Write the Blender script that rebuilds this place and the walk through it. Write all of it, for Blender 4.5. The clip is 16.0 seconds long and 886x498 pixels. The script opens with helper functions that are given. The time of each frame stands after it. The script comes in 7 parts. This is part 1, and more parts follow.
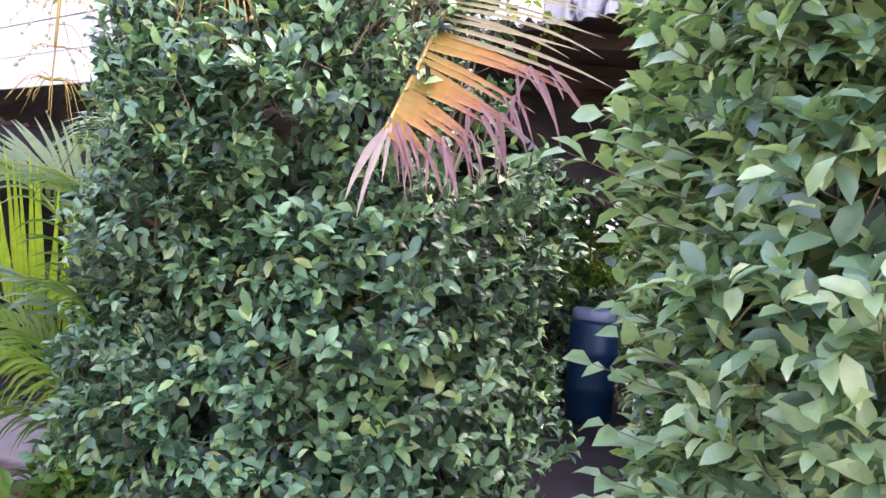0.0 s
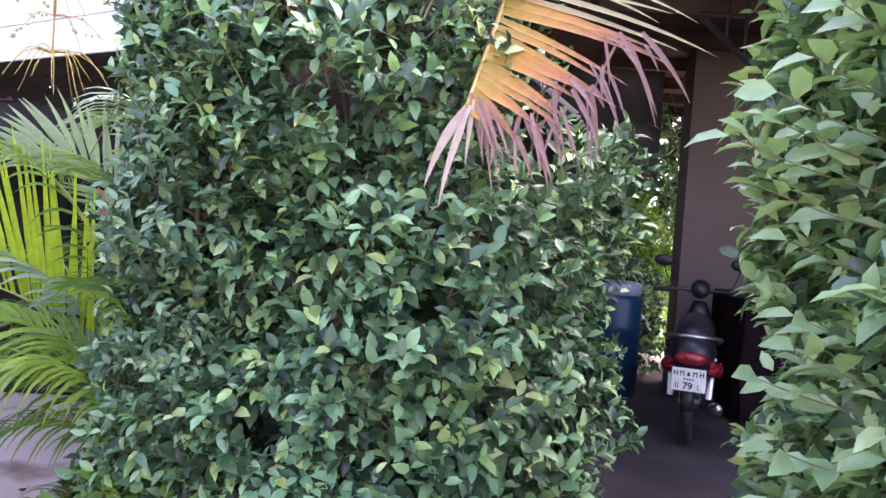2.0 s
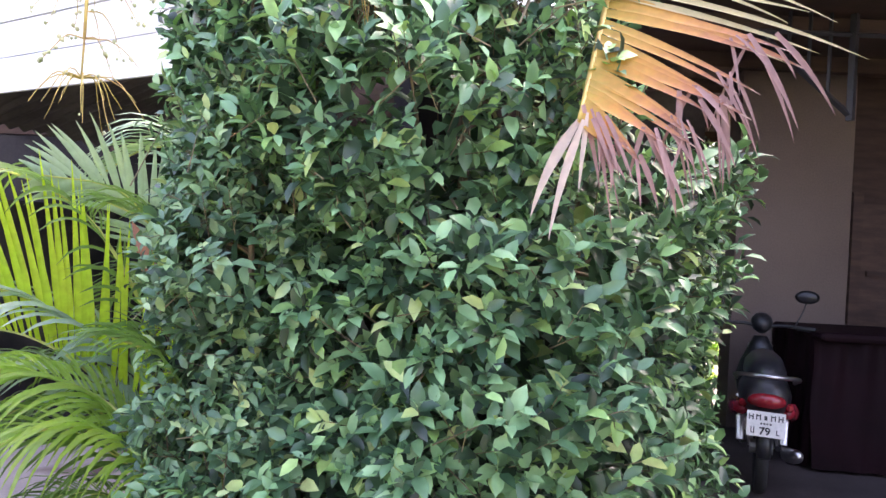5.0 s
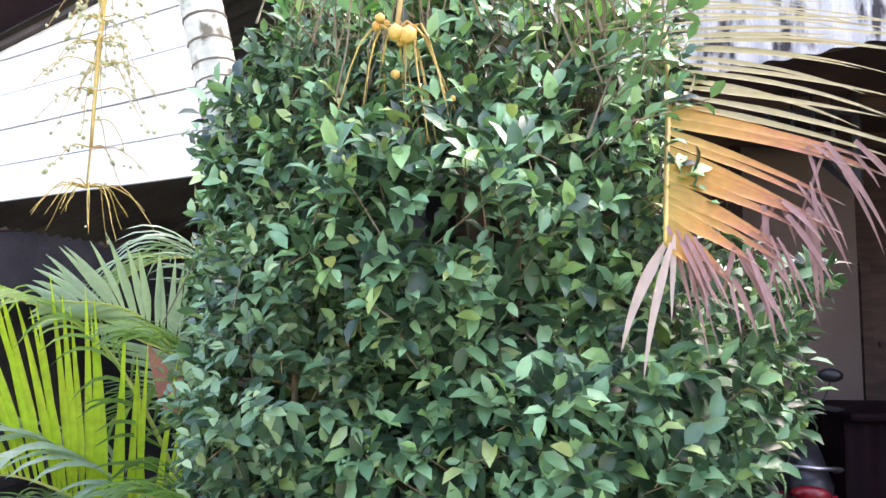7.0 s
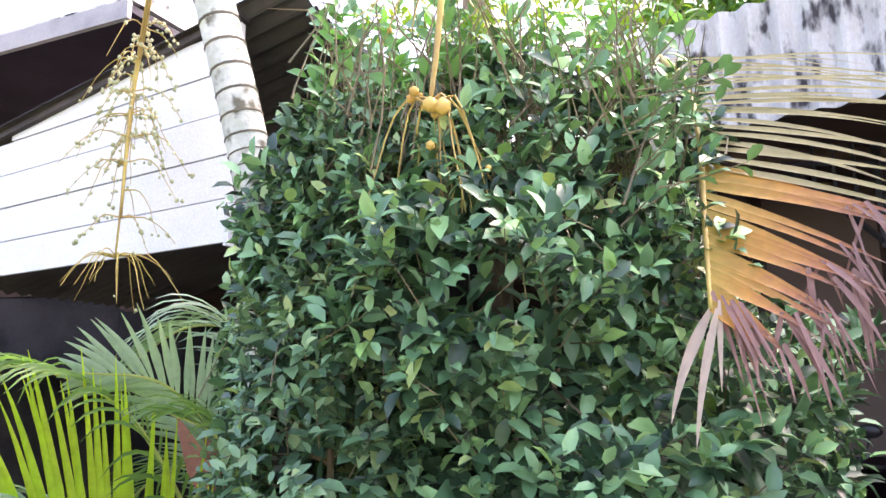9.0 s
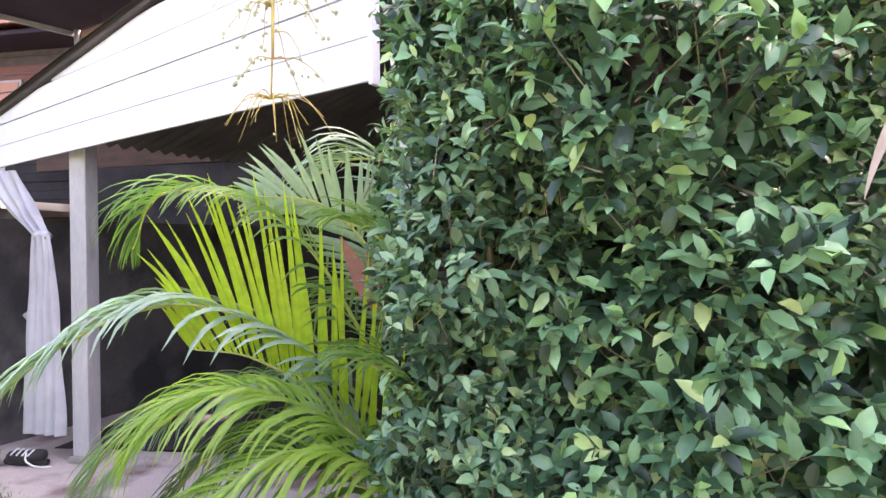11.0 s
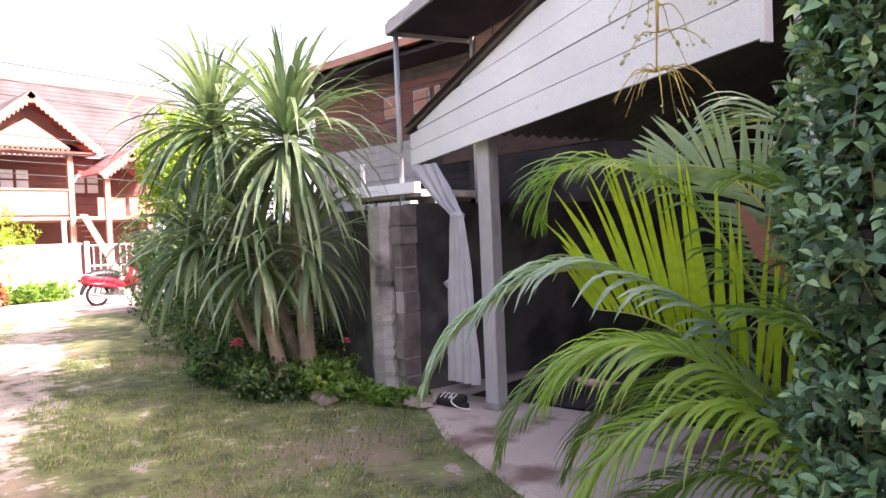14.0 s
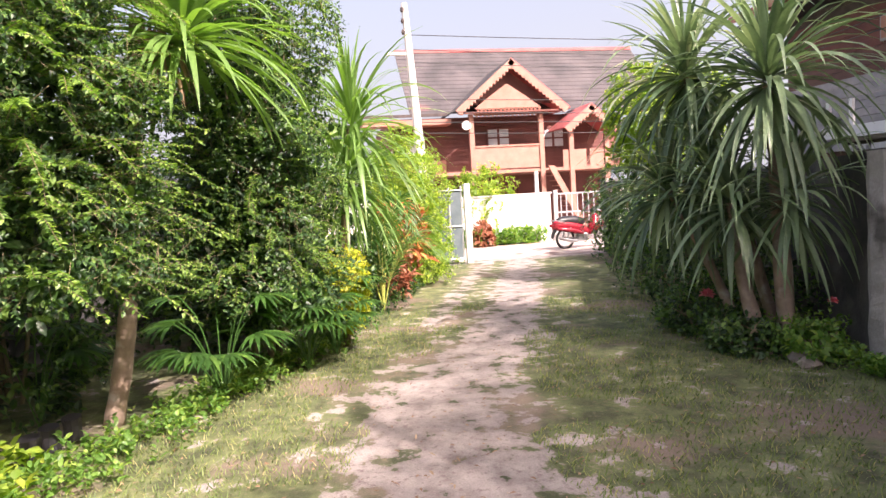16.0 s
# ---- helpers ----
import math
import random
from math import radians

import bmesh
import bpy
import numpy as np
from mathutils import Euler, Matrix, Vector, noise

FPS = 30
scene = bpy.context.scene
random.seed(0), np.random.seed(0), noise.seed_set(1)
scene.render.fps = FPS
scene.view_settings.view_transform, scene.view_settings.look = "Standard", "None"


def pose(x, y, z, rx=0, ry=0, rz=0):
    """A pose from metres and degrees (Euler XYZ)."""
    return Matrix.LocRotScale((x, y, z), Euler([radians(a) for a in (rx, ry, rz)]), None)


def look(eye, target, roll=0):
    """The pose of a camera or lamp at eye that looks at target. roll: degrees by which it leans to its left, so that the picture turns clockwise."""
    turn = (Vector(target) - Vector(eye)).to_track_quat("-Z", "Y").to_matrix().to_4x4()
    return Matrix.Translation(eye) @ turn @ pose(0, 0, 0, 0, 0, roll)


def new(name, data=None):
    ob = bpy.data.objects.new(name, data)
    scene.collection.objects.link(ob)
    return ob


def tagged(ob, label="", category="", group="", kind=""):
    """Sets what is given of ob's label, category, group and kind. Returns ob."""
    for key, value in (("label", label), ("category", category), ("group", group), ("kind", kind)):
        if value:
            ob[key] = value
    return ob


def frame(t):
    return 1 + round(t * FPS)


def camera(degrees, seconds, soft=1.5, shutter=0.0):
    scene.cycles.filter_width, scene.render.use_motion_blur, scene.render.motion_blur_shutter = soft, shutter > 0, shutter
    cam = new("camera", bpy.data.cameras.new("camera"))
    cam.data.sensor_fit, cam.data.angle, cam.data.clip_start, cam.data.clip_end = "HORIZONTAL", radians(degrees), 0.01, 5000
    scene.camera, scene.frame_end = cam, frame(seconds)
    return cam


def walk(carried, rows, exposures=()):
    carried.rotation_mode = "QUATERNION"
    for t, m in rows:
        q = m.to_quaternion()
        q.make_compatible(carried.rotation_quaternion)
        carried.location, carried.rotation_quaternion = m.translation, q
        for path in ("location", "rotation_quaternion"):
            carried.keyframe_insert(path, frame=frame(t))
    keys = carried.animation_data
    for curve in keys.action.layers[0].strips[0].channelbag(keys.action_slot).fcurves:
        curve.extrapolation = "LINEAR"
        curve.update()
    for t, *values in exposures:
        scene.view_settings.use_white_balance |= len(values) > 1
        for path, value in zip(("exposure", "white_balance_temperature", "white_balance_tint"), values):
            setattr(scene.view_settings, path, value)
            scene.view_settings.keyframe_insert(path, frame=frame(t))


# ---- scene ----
cam = camera(65.9, 16.0)
PATH = [
    (0, (-0.013, 0.21, 1.473), (-0.079, 2.209, 1.474), 4.7),
    (0.5, (-0.106, 0.256, 1.48), (-0.152, 2.255, 1.468), 4.5),
    (1, (-0.19, 0.307, 1.513), (-0.218, 2.306, 1.462), 4.2),
    (1.5, (-0.299, 0.353, 1.512), (-0.288, 2.352, 1.44), 4.1),
    (2, (-0.347, 0.432, 1.525), (-0.349, 2.43, 1.431), 3.6),
    (2.5, (-0.377, 0.514, 1.523), (-0.409, 2.512, 1.433), 3.4),
    (3, (-0.431, 0.571, 1.518), (-0.466, 2.569, 1.45), 3.6),
    (3.2, (-0.44, 0.576, 1.538), (-0.495, 2.574, 1.462), 2.7),
    (5.5, (-0.658, 0.805, 1.523), (-0.691, 2.805, 1.543), 3.0),
    (6, (-0.729, 0.845, 1.543), (-0.733, 2.844, 1.59), 2.3),
    (6.5, (-0.78, 0.879, 1.615), (-0.775, 2.877, 1.705), 1.3),
    (7, (-0.82, 0.896, 1.68), (-0.807, 2.886, 1.875), 0.7),
    (7.5, (-0.821, 0.927, 1.721), (-0.831, 2.898, 2.061), 0.2),
    (8, (-0.832, 0.915, 1.757), (-0.849, 2.873, 2.163), -0.3),
    (8.2, (-0.839, 0.908, 1.762), (-0.855, 2.865, 2.172), -0.4),
    (10.5, (-0.935, 0.905, 1.549), (-1.171, 2.89, 1.614), 0.1),
    (11, (-0.945, 0.928, 1.526), (-1.361, 2.884, 1.512), -0.6),
    (11.5, (-1.011, 0.836, 1.527), (-1.623, 2.739, 1.493), -1.1),
    (12, (-1.048, 0.828, 1.505), (-1.881, 2.646, 1.485), -2.2),
    (12.5, (-1.063, 0.77, 1.429), (-2.039, 2.515, 1.46), -3.0),
    (13, (-1.116, 0.765, 1.438), (-2.169, 2.465, 1.488), -2.7),
    (13.5, (-1.11, 0.758, 1.457), (-2.249, 2.402, 1.477), -2.6),
    (14, (-0.953, 0.722, 1.487), (-2.298, 2.201, 1.437), -2.4),
    (14.5, (-1.08, 0.671, 1.488), (-2.647, 1.908, 1.375), -2.7),
    (15, (-1.144, 0.605, 1.493), (-2.919, 1.517, 1.353), -2.9),
    (15.5, (-1.039, 0.53, 1.494), (-2.946, 1.119, 1.366), -3.2),
    (16, (-0.978, 0.491, 1.548), (-2.935, 0.88, 1.405), -3.4),
]
walk(cam, [(t, look(eye, target, roll)) for t, eye, target, roll in PATH],
     exposures=[(0, 3.05, 6200, 42), (3.0, 3.05, 6000, 38), (5.5, 3.1, 6300, 29), (7.0, 3.05, 6200, 25), (8.0, 2.6, 6200, 22), (10.5, 3.05, 6500, 29), (11.5, 3.05, 6600, 29), (12.5, 2.85, 6800, 30), (14.0, 2.1, 6800, 30), (16, 1.2, 6700, 25)])

# ---- sky and sun ----
SUN_TO = Vector((0.64, 0.365, 0.69)).normalized()
world = bpy.data.worlds.new("sky")
scene.world = world
world.use_nodes = True
wn = world.node_tree.nodes
sky = wn.new("ShaderNodeTexSky")
sky.sky_type = "NISHITA"
sky.sun_disc = False
sky.sun_elevation = math.asin(SUN_TO.z)
sky.sun_rotation = math.atan2(SUN_TO.x, SUN_TO.y)
sky.air_density, sky.dust_density, sky.ozone_density = 1.2, 8.0, 0.6
wn["Background"].inputs["Strength"].default_value = 0.15
# pale haze low over the horizon, thinning upwards
sky_dir = wn.new("ShaderNodeTexCoord")
sky_sep = wn.new("ShaderNodeSeparateXYZ")
haze = wn.new("ShaderNodeMapRange")
haze.inputs[1].default_value, haze.inputs[2].default_value = 0.0, 0.65
haze.inputs[3].default_value, haze.inputs[4].default_value = 0.85, 0.05
haze_mix = wn.new("ShaderNodeMix")
haze_mix.data_type = "RGBA"
haze_mix.inputs[7].default_value = (2.5, 2.65, 2.9, 1.0)
for a_, b_ in ((sky_dir.outputs["Generated"], sky_sep.inputs[0]), (sky_sep.outputs["Z"], haze.inputs[0]), (haze.outputs[0], haze_mix.inputs[0]),
               (sky.outputs[0], haze_mix.inputs[6]), (haze_mix.outputs[2], wn["Background"].inputs["Color"])):
    world.node_tree.links.new(a_, b_)
sun = new("sun", bpy.data.lights.new("sun", "SUN"))
sun.data.energy, sun.data.angle, sun.data.color = 4.4, radians(0.8), (1.0, 0.93, 0.84)
sun.matrix_world = look((0, 0, 20), Vector((0, 0, 20)) - SUN_TO)


# ---- materials ----
def hexa(c):
    return (c[0], c[1], c[2], 1.0)


def material(name):
    m = bpy.data.materials.new(name)
    m.use_nodes = True
    t = m.node_tree
    return m, t, t.nodes["Principled BSDF"], t.links


def surface(name, c1, c2, rough=0.7, scale=4.0, bump=0.2, fine=60.0, metal=0.0, stain=None, stain_scale=1.2, stain_at=0.55, stretch=(1, 1, 1), grime=0.0, per_object=0.0):
    """A worn surface: two colours in broad patches, fine grain, a stain and relief."""
    m, t, b, ln = material(name)
    n = t.nodes
    co = n.new("ShaderNodeTexCoord")
    mp = n.new("ShaderNodeMapping")
    mp.inputs["Scale"].default_value = stretch
    ln.new(co.outputs["Object"], mp.inputs[0])
    a = n.new("ShaderNodeTexNoise")
    a.inputs["Scale"].default_value, a.inputs["Detail"].default_value = scale, 6
    f = n.new("ShaderNodeTexNoise")
    f.inputs["Scale"].default_value, f.inputs["Detail"].default_value = fine, 4
    ln.new(mp.outputs[0], a.inputs["Vector"])
    ln.new(mp.outputs[0], f.inputs["Vector"])
    r = n.new("ShaderNodeMapRange")
    r.inputs[1].default_value, r.inputs[2].default_value = 0.33, 0.67
    ln.new(a.outputs[0], r.inputs[0])
    mix = n.new("ShaderNodeMix")
    mix.data_type = "RGBA"
    mix.inputs[6].default_value, mix.inputs[7].default_value = hexa(c1), hexa(c2)
    ln.new(r.outputs[0], mix.inputs[0])
    out = mix.outputs[2]
    g = n.new("ShaderNodeMapRange")
    g.inputs[3].default_value, g.inputs[4].default_value = 0.8, 1.2
    ln.new(f.outputs[0], g.inputs[0])
    if per_object:
        oi = n.new("ShaderNodeObjectInfo")
        pr = n.new("ShaderNodeMapRange")
        pr.inputs[3].default_value, pr.inputs[4].default_value = 1 - per_object, 1 + per_object
        ln.new(oi.outputs["Random"], pr.inputs[0])
        mu = n.new("ShaderNodeMath")
        mu.operation = "MULTIPLY"
        ln.new(g.outputs[0], mu.inputs[0])
        ln.new(pr.outputs[0], mu.inputs[1])
        g = mu
    m2 = n.new("ShaderNodeVectorMath")
    m2.operation = "SCALE"
    ln.new(out, m2.inputs[0])
    ln.new(g.outputs[0], m2.inputs["Scale"])
    out = m2.outputs[0]
    if stain:
        s = n.new("ShaderNodeTexNoise")
        s.inputs["Scale"].default_value, s.inputs["Detail"].default_value = stain_scale, 8
        ln.new(mp.outputs[0], s.inputs["Vector"])
        sr = n.new("ShaderNodeMapRange")
        sr.inputs[1].default_value, sr.inputs[2].default_value = stain_at, stain_at + 0.12
        ln.new(s.outputs[0], sr.inputs[0])
        sm = n.new("ShaderNodeMix")
        sm.data_type = "RGBA"
        sm.inputs[7].default_value = hexa(stain)
        ln.new(sr.outputs[0], sm.inputs[0])
        ln.new(out, sm.inputs[6])
        out = sm.outputs[2]
    ln.new(out, b.inputs["Base Color"])
    b.inputs["Roughness"].default_value, b.inputs["Metallic"].default_value = rough, metal
    if bump:
        bp = n.new("ShaderNodeBump")
        bp.inputs["Strength"].default_value, bp.inputs["Distance"].default_value = bump, 0.01
        ln.new(f.outputs[0], bp.inputs["Height"])
        ln.new(bp.outputs[0], b.inputs["Normal"])
    return m


def leafy(name, stops, rough=0.38, glow=0.35, trans=None, along=None, spec=0.5):
    """Foliage: each leaf takes its own colour from the stops; light passes partly through it.
    along: colours from a leaf's foot to its tip, mixed over by the attribute."""
    m, t, b, ln = material(name)
    n = t.nodes
    ge = n.new("ShaderNodeNewGeometry")
    ra = n.new("ShaderNodeValToRGB")
    e = ra.color_ramp.elements
    e[0].position, e[0].color = stops[0][0], hexa(stops[0][1])
    e[1].position, e[1].color = stops[-1][0], hexa(stops[-1][1])
    for p, c in stops[1:-1]:
        k = e.new(p)
        k.color = hexa(c)
    ln.new(ge.outputs["Random Per Island"], ra.inputs[0])
    out = ra.outputs[0]
    if along:
        at = n.new("ShaderNodeAttribute")
        at.attribute_name = "along"
        no = n.new("ShaderNodeTexNoise")
        no.inputs["Scale"].default_value = 9.0
        ad = n.new("ShaderNodeMath")
        ad.operation = "MULTIPLY_ADD"
        ad.inputs[1].default_value, ad.inputs[2].default_value = 0.5, -0.25
        ln.new(no.outputs[0], ad.inputs[0])
        su = n.new("ShaderNodeMath")
        ln.new(at.outputs["Fac"], su.inputs[0])
        ln.new(ad.outputs[0], su.inputs[1])
        ra2 = n.new("ShaderNodeValToRGB")
        e = ra2.color_ramp.elements
        e[0].position, e[0].color = along[0][0], hexa(along[0][1])
        e[1].position, e[1].color = along[-1][0], hexa(along[-1][1])
        for p, c in along[1:-1]:
            k = e.new(p)
            k.color = hexa(c)
        ln.new(su.outputs[0], ra2.inputs[0])
        mi = n.new("ShaderNodeMix")
        mi.data_type, mi.blend_type = "RGBA", "MIX"
        mi.inputs[0].default_value = 0.88
        ln.new(out, mi.inputs[6])
        ln.new(ra2.outputs[0], mi.inputs[7])
        out = mi.outputs[2]
    no = n.new("ShaderNodeTexNoise")
    no.inputs["Scale"].default_value, no.inputs["Detail"].default_value = 35.0, 3
    co = n.new("ShaderNodeTexCoord")
    ln.new(co.outputs["Object"], no.inputs["Vector"])
    mr = n.new("ShaderNodeMapRange")
    mr.inputs[3].default_value, mr.inputs[4].default_value = 0.75, 1.25
    ln.new(no.outputs[0], mr.inputs[0])
    sc = n.new("ShaderNodeVectorMath")
    sc.operation = "SCALE"
    ln.new(out, sc.inputs[0])
    ln.new(mr.outputs[0], sc.inputs["Scale"])
    out = sc.outputs[0]
    ln.new(out, b.inputs["Base Color"])
    b.inputs["Roughness"].default_value = rough
    b.inputs["Specular IOR Level"].default_value = spec
    if glow:
        tr = n.new("ShaderNodeBsdfTranslucent")
        tint = n.new("ShaderNodeMix")
        tint.data_type, tint.blend_type = "RGBA", "MULTIPLY"
        tint.inputs[0].default_value = 1.0
        tint.inputs[7].default_value = hexa(trans or (1.9, 2.2, 0.7))
        ln.new(out, tint.inputs[6])
        ln.new(tint.outputs[2], tr.inputs[0])
        ms = n.new("ShaderNodeMixShader")
        ms.inputs[0].default_value = glow
        ln.new(b.outputs[0], ms.inputs[1])
        ln.new(tr.outputs[0], ms.inputs[2])
        ln.new(ms.outputs[0], n["Material Output"].inputs[0])
    return m


M_FICUS = leafy("ficus_leaf", [(0, (0.014, 0.032, 0.018)), (0.3, (0.05, 0.118, 0.056)), (0.55, (0.16, 0.32, 0.155)), (0.85, (0.285, 0.50, 0.24)), (0.94, (0.30, 0.52, 0.16)), (1, (0.50, 0.60, 0.24))], rough=0.36, glow=0.06, trans=(1.3, 1.5, 0.6), spec=0.55)
M_FICUS_NEAR = leafy("ficus_leaf_near", [(0, (0.04, 0.085, 0.045)), (0.35, (0.16, 0.29, 0.15)), (0.8, (0.37, 0.54, 0.27)), (1, (0.52, 0.62, 0.30))], rough=0.32, spec=0.8, glow=0.2, trans=(1.4, 1.6, 0.6))
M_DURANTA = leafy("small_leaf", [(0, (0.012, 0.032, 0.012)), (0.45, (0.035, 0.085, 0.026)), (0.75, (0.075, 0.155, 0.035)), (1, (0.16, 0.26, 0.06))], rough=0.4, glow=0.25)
# lit copy of M_DURANTA, with sunlight put into its paler colours
M_SPRAY = leafy("sunlit_small_leaf", [(0, (0.05, 0.11, 0.025)), (0.5, (0.12, 0.22, 0.045)), (1, (0.27, 0.38, 0.09))], rough=0.4, glow=0.35)
M_SHOOT = leafy("young_ficus_leaf", [(0, (0.07, 0.16, 0.06)), (0.6, (0.16, 0.33, 0.10)), (1, (0.34, 0.50, 0.14))], rough=0.36, glow=0.3, trans=(1.3, 1.6, 0.6))
M_SOFT = leafy("soft_ficus_leaf", [(0, (0.03, 0.07, 0.04)), (0.5, (0.12, 0.235, 0.125)), (0.85, (0.25, 0.41, 0.21)), (1, (0.38, 0.50, 0.22))], rough=0.36, glow=0.12, trans=(1.3, 1.5, 0.6))
M_GREENSWORD = leafy("green_sword_leaf", [(0, (0.07, 0.14, 0.04)), (0.6, (0.15, 0.26, 0.07)), (1, (0.36, 0.44, 0.16))], rough=0.35, glow=0.3)
M_LIME = leafy("lime_leaf", [(0, (0.13, 0.22, 0.03)), (0.6, (0.22, 0.32, 0.04)), (1, (0.36, 0.42, 0.06))], rough=0.5)
M_YELLOW = leafy("yellow_leaf", [(0, (0.35, 0.36, 0.03)), (0.6, (0.5, 0.48, 0.04)), (1, (0.25, 0.32, 0.04))], rough=0.5)
M_ORANGE = leafy("croton_leaf", [(0, (0.30, 0.10, 0.03)), (0.35, (0.5, 0.20, 0.05)), (0.6, (0.45, 0.15, 0.07)), (0.8, (0.10, 0.12, 0.04)), (1, (0.55, 0.35, 0.12))], rough=0.4, trans=(1.4, 0.9, 0.6))
M_ARECA = leafy("areca_leaflet", [(0, (0.06, 0.125, 0.05)), (0.45, (0.11, 0.19, 0.07)), (0.8, (0.20, 0.29, 0.10)), (1, (0.34, 0.38, 0.10))], rough=0.3, glow=0.45)
M_ARECA_FRONT = leafy("areca_leaflet_yellowing", [(0, (0.16, 0.25, 0.06)), (0.6, (0.26, 0.36, 0.09)), (1, (0.46, 0.50, 0.15))], rough=0.32, glow=0.45)
# areca leaflet with the sun shining through it put into a lime colour
M_ARECA_BACKLIT = leafy("areca_leaflet_backlit", [(0, (0.38, 0.52, 0.03)), (0.6, (0.48, 0.62, 0.04)), (1, (0.32, 0.46, 0.04))], rough=0.35, glow=0.6, trans=(1.5, 1.5, 0.5))
M_ARECA_BLUE = leafy("areca_leaflet_bluish", [(0, (0.20, 0.30, 0.24)), (1, (0.36, 0.45, 0.37))], rough=0.32, glow=0.25)
M_DEAD = leafy("dead_frond", [(0, (0.5, 0.30, 0.06)), (0.5, (0.55, 0.36, 0.08)), (1, (0.45, 0.22, 0.10))], rough=0.6, glow=0.3, trans=(1.25, 1.0, 0.7),
               along=[(0.0, (0.46, 0.33, 0.06)), (0.4, (0.60, 0.31, 0.07)), (0.7, (0.50, 0.21, 0.10)), (0.88, (0.24, 0.10, 0.09)), (1.0, (0.45, 0.32, 0.29))])
M_DEADGREEN = leafy("fading_frond", [(0, (0.40, 0.37, 0.17)), (0.5, (0.48, 0.40, 0.20)), (1, (0.30, 0.33, 0.14))], rough=0.5, glow=0.3, trans=(1.15, 1.1, 0.9))
M_DEADTIP = leafy("dead_leaflet", [(0, (0.13, 0.055, 0.06)), (0.5, (0.30, 0.16, 0.15)), (1, (0.58, 0.45, 0.40))], rough=0.7, glow=0.15, trans=(1.1, 0.9, 0.8))
M_BLEACHED = leafy("bleached_leaflet", [(0, (0.50, 0.40, 0.33)), (1, (0.62, 0.52, 0.44))], rough=0.7, glow=0.15, trans=(1.1, 1.0, 0.9))
M_DRACAENA = leafy("dracaena_leaf", [(0, (0.045, 0.085, 0.045)), (0.4, (0.12, 0.19, 0.10)), (0.8, (0.25, 0.33, 0.18)), (1, (0.52, 0.54, 0.34))], rough=0.36, glow=0.2, spec=0.6, trans=(1.4, 1.6, 1.0))
M_RHAPIS = leafy("fan_leaf", [(0, (0.03, 0.08, 0.02)), (0.6, (0.055, 0.135, 0.03)), (1, (0.13, 0.24, 0.05))], rough=0.35)
M_GRASSBLADE = leafy("grass_blade", [(0, (0.08, 0.125, 0.035)), (0.5, (0.14, 0.19, 0.06)), (0.8, (0.22, 0.25, 0.095)), (1, (0.36, 0.30, 0.17))], rough=0.55, glow=0.3)
M_WEED = leafy("weed_leaf", [(0, (0.07, 0.16, 0.03)), (0.6, (0.13, 0.25, 0.05)), (1, (0.26, 0.36, 0.07))], rough=0.45)
M_DRYLEAF = leafy("dry_leaf", [(0, (0.16, 0.09, 0.05)), (0.5, (0.28, 0.17, 0.10)), (1, (0.36, 0.26, 0.16))], rough=0.8, glow=0.0)
M_RUST = leafy("rust_leaf", [(0, (0.30, 0.11, 0.06)), (1, (0.36, 0.15, 0.08))], rough=0.6, glow=0.2, trans=(1.2, 0.8, 0.6))
M_PETAL = leafy("pink_petal", [(0, (0.65, 0.13, 0.17)), (1, (0.75, 0.25, 0.27))], rough=0.5, glow=0.3, trans=(1.2, 0.8, 0.8))
M_BUD = surface("bud_white", (0.72, 0.78, 0.55), (0.85, 0.85, 0.75), rough=0.6, bump=0)
M_TWIG = surface("twig_bark", (0.16, 0.13, 0.08), (0.24, 0.19, 0.11), rough=0.8, scale=8, bump=0.2)
M_BARK = surface("bark", (0.21, 0.15, 0.11), (0.34, 0.26, 0.2), rough=0.9, scale=5, bump=0.7, fine=35, stain=(0.42, 0.38, 0.33), stain_scale=6, stain_at=0.58)
M_BETEL = surface("betel_trunk", (0.46, 0.49, 0.42), (0.72, 0.72, 0.68), rough=0.8, scale=9, bump=0.5, fine=50, stain=(0.15, 0.14, 0.10), stain_scale=14, stain_at=0.54)
M_RING = surface("betel_ring", (0.10, 0.09, 0.07), (0.2, 0.17, 0.12), rough=0.9, bump=0.3)
M_STALK = surface("yellow_stalk", (0.55, 0.42, 0.10), (0.42, 0.28, 0.09), rough=0.55, scale=6, bump=0.1)
M_FRUIT = surface("betel_fruit", (0.34, 0.38, 0.18), (0.66, 0.62, 0.40), rough=0.5, scale=12, bump=0)
M_FRUIT_OR = surface("betel_fruit_orange", (0.62, 0.36, 0.07), (0.66, 0.46, 0.12), rough=0.5, scale=12, bump=0)
M_RACHIS = surface("rachis", (0.40, 0.45, 0.10), (0.50, 0.50, 0.14), rough=0.45, scale=6, bump=0.1)
M_WHITEBOARD = surface("white_board", (0.76, 0.75, 0.76), (0.84, 0.83, 0.83), rough=0.55, scale=2.0, bump=0.15, fine=90, stain=(0.62, 0.60, 0.57), stain_scale=5, stain_at=0.68, per_object=0.04)
M_DARKTRIM = surface("dark_trim", (0.045, 0.035, 0.035), (0.09, 0.07, 0.065), rough=0.7, scale=5)
M_CONC = surface("old_concrete", (0.30, 0.28, 0.27), (0.42, 0.39, 0.38), rough=0.9, scale=3, bump=0.6, fine=40, stain=(0.12, 0.11, 0.105), stain_scale=2.2, stain_at=0.53)
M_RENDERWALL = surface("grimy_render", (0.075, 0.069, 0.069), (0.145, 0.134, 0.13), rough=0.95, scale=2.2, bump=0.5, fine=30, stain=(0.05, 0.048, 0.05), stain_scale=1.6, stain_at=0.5)
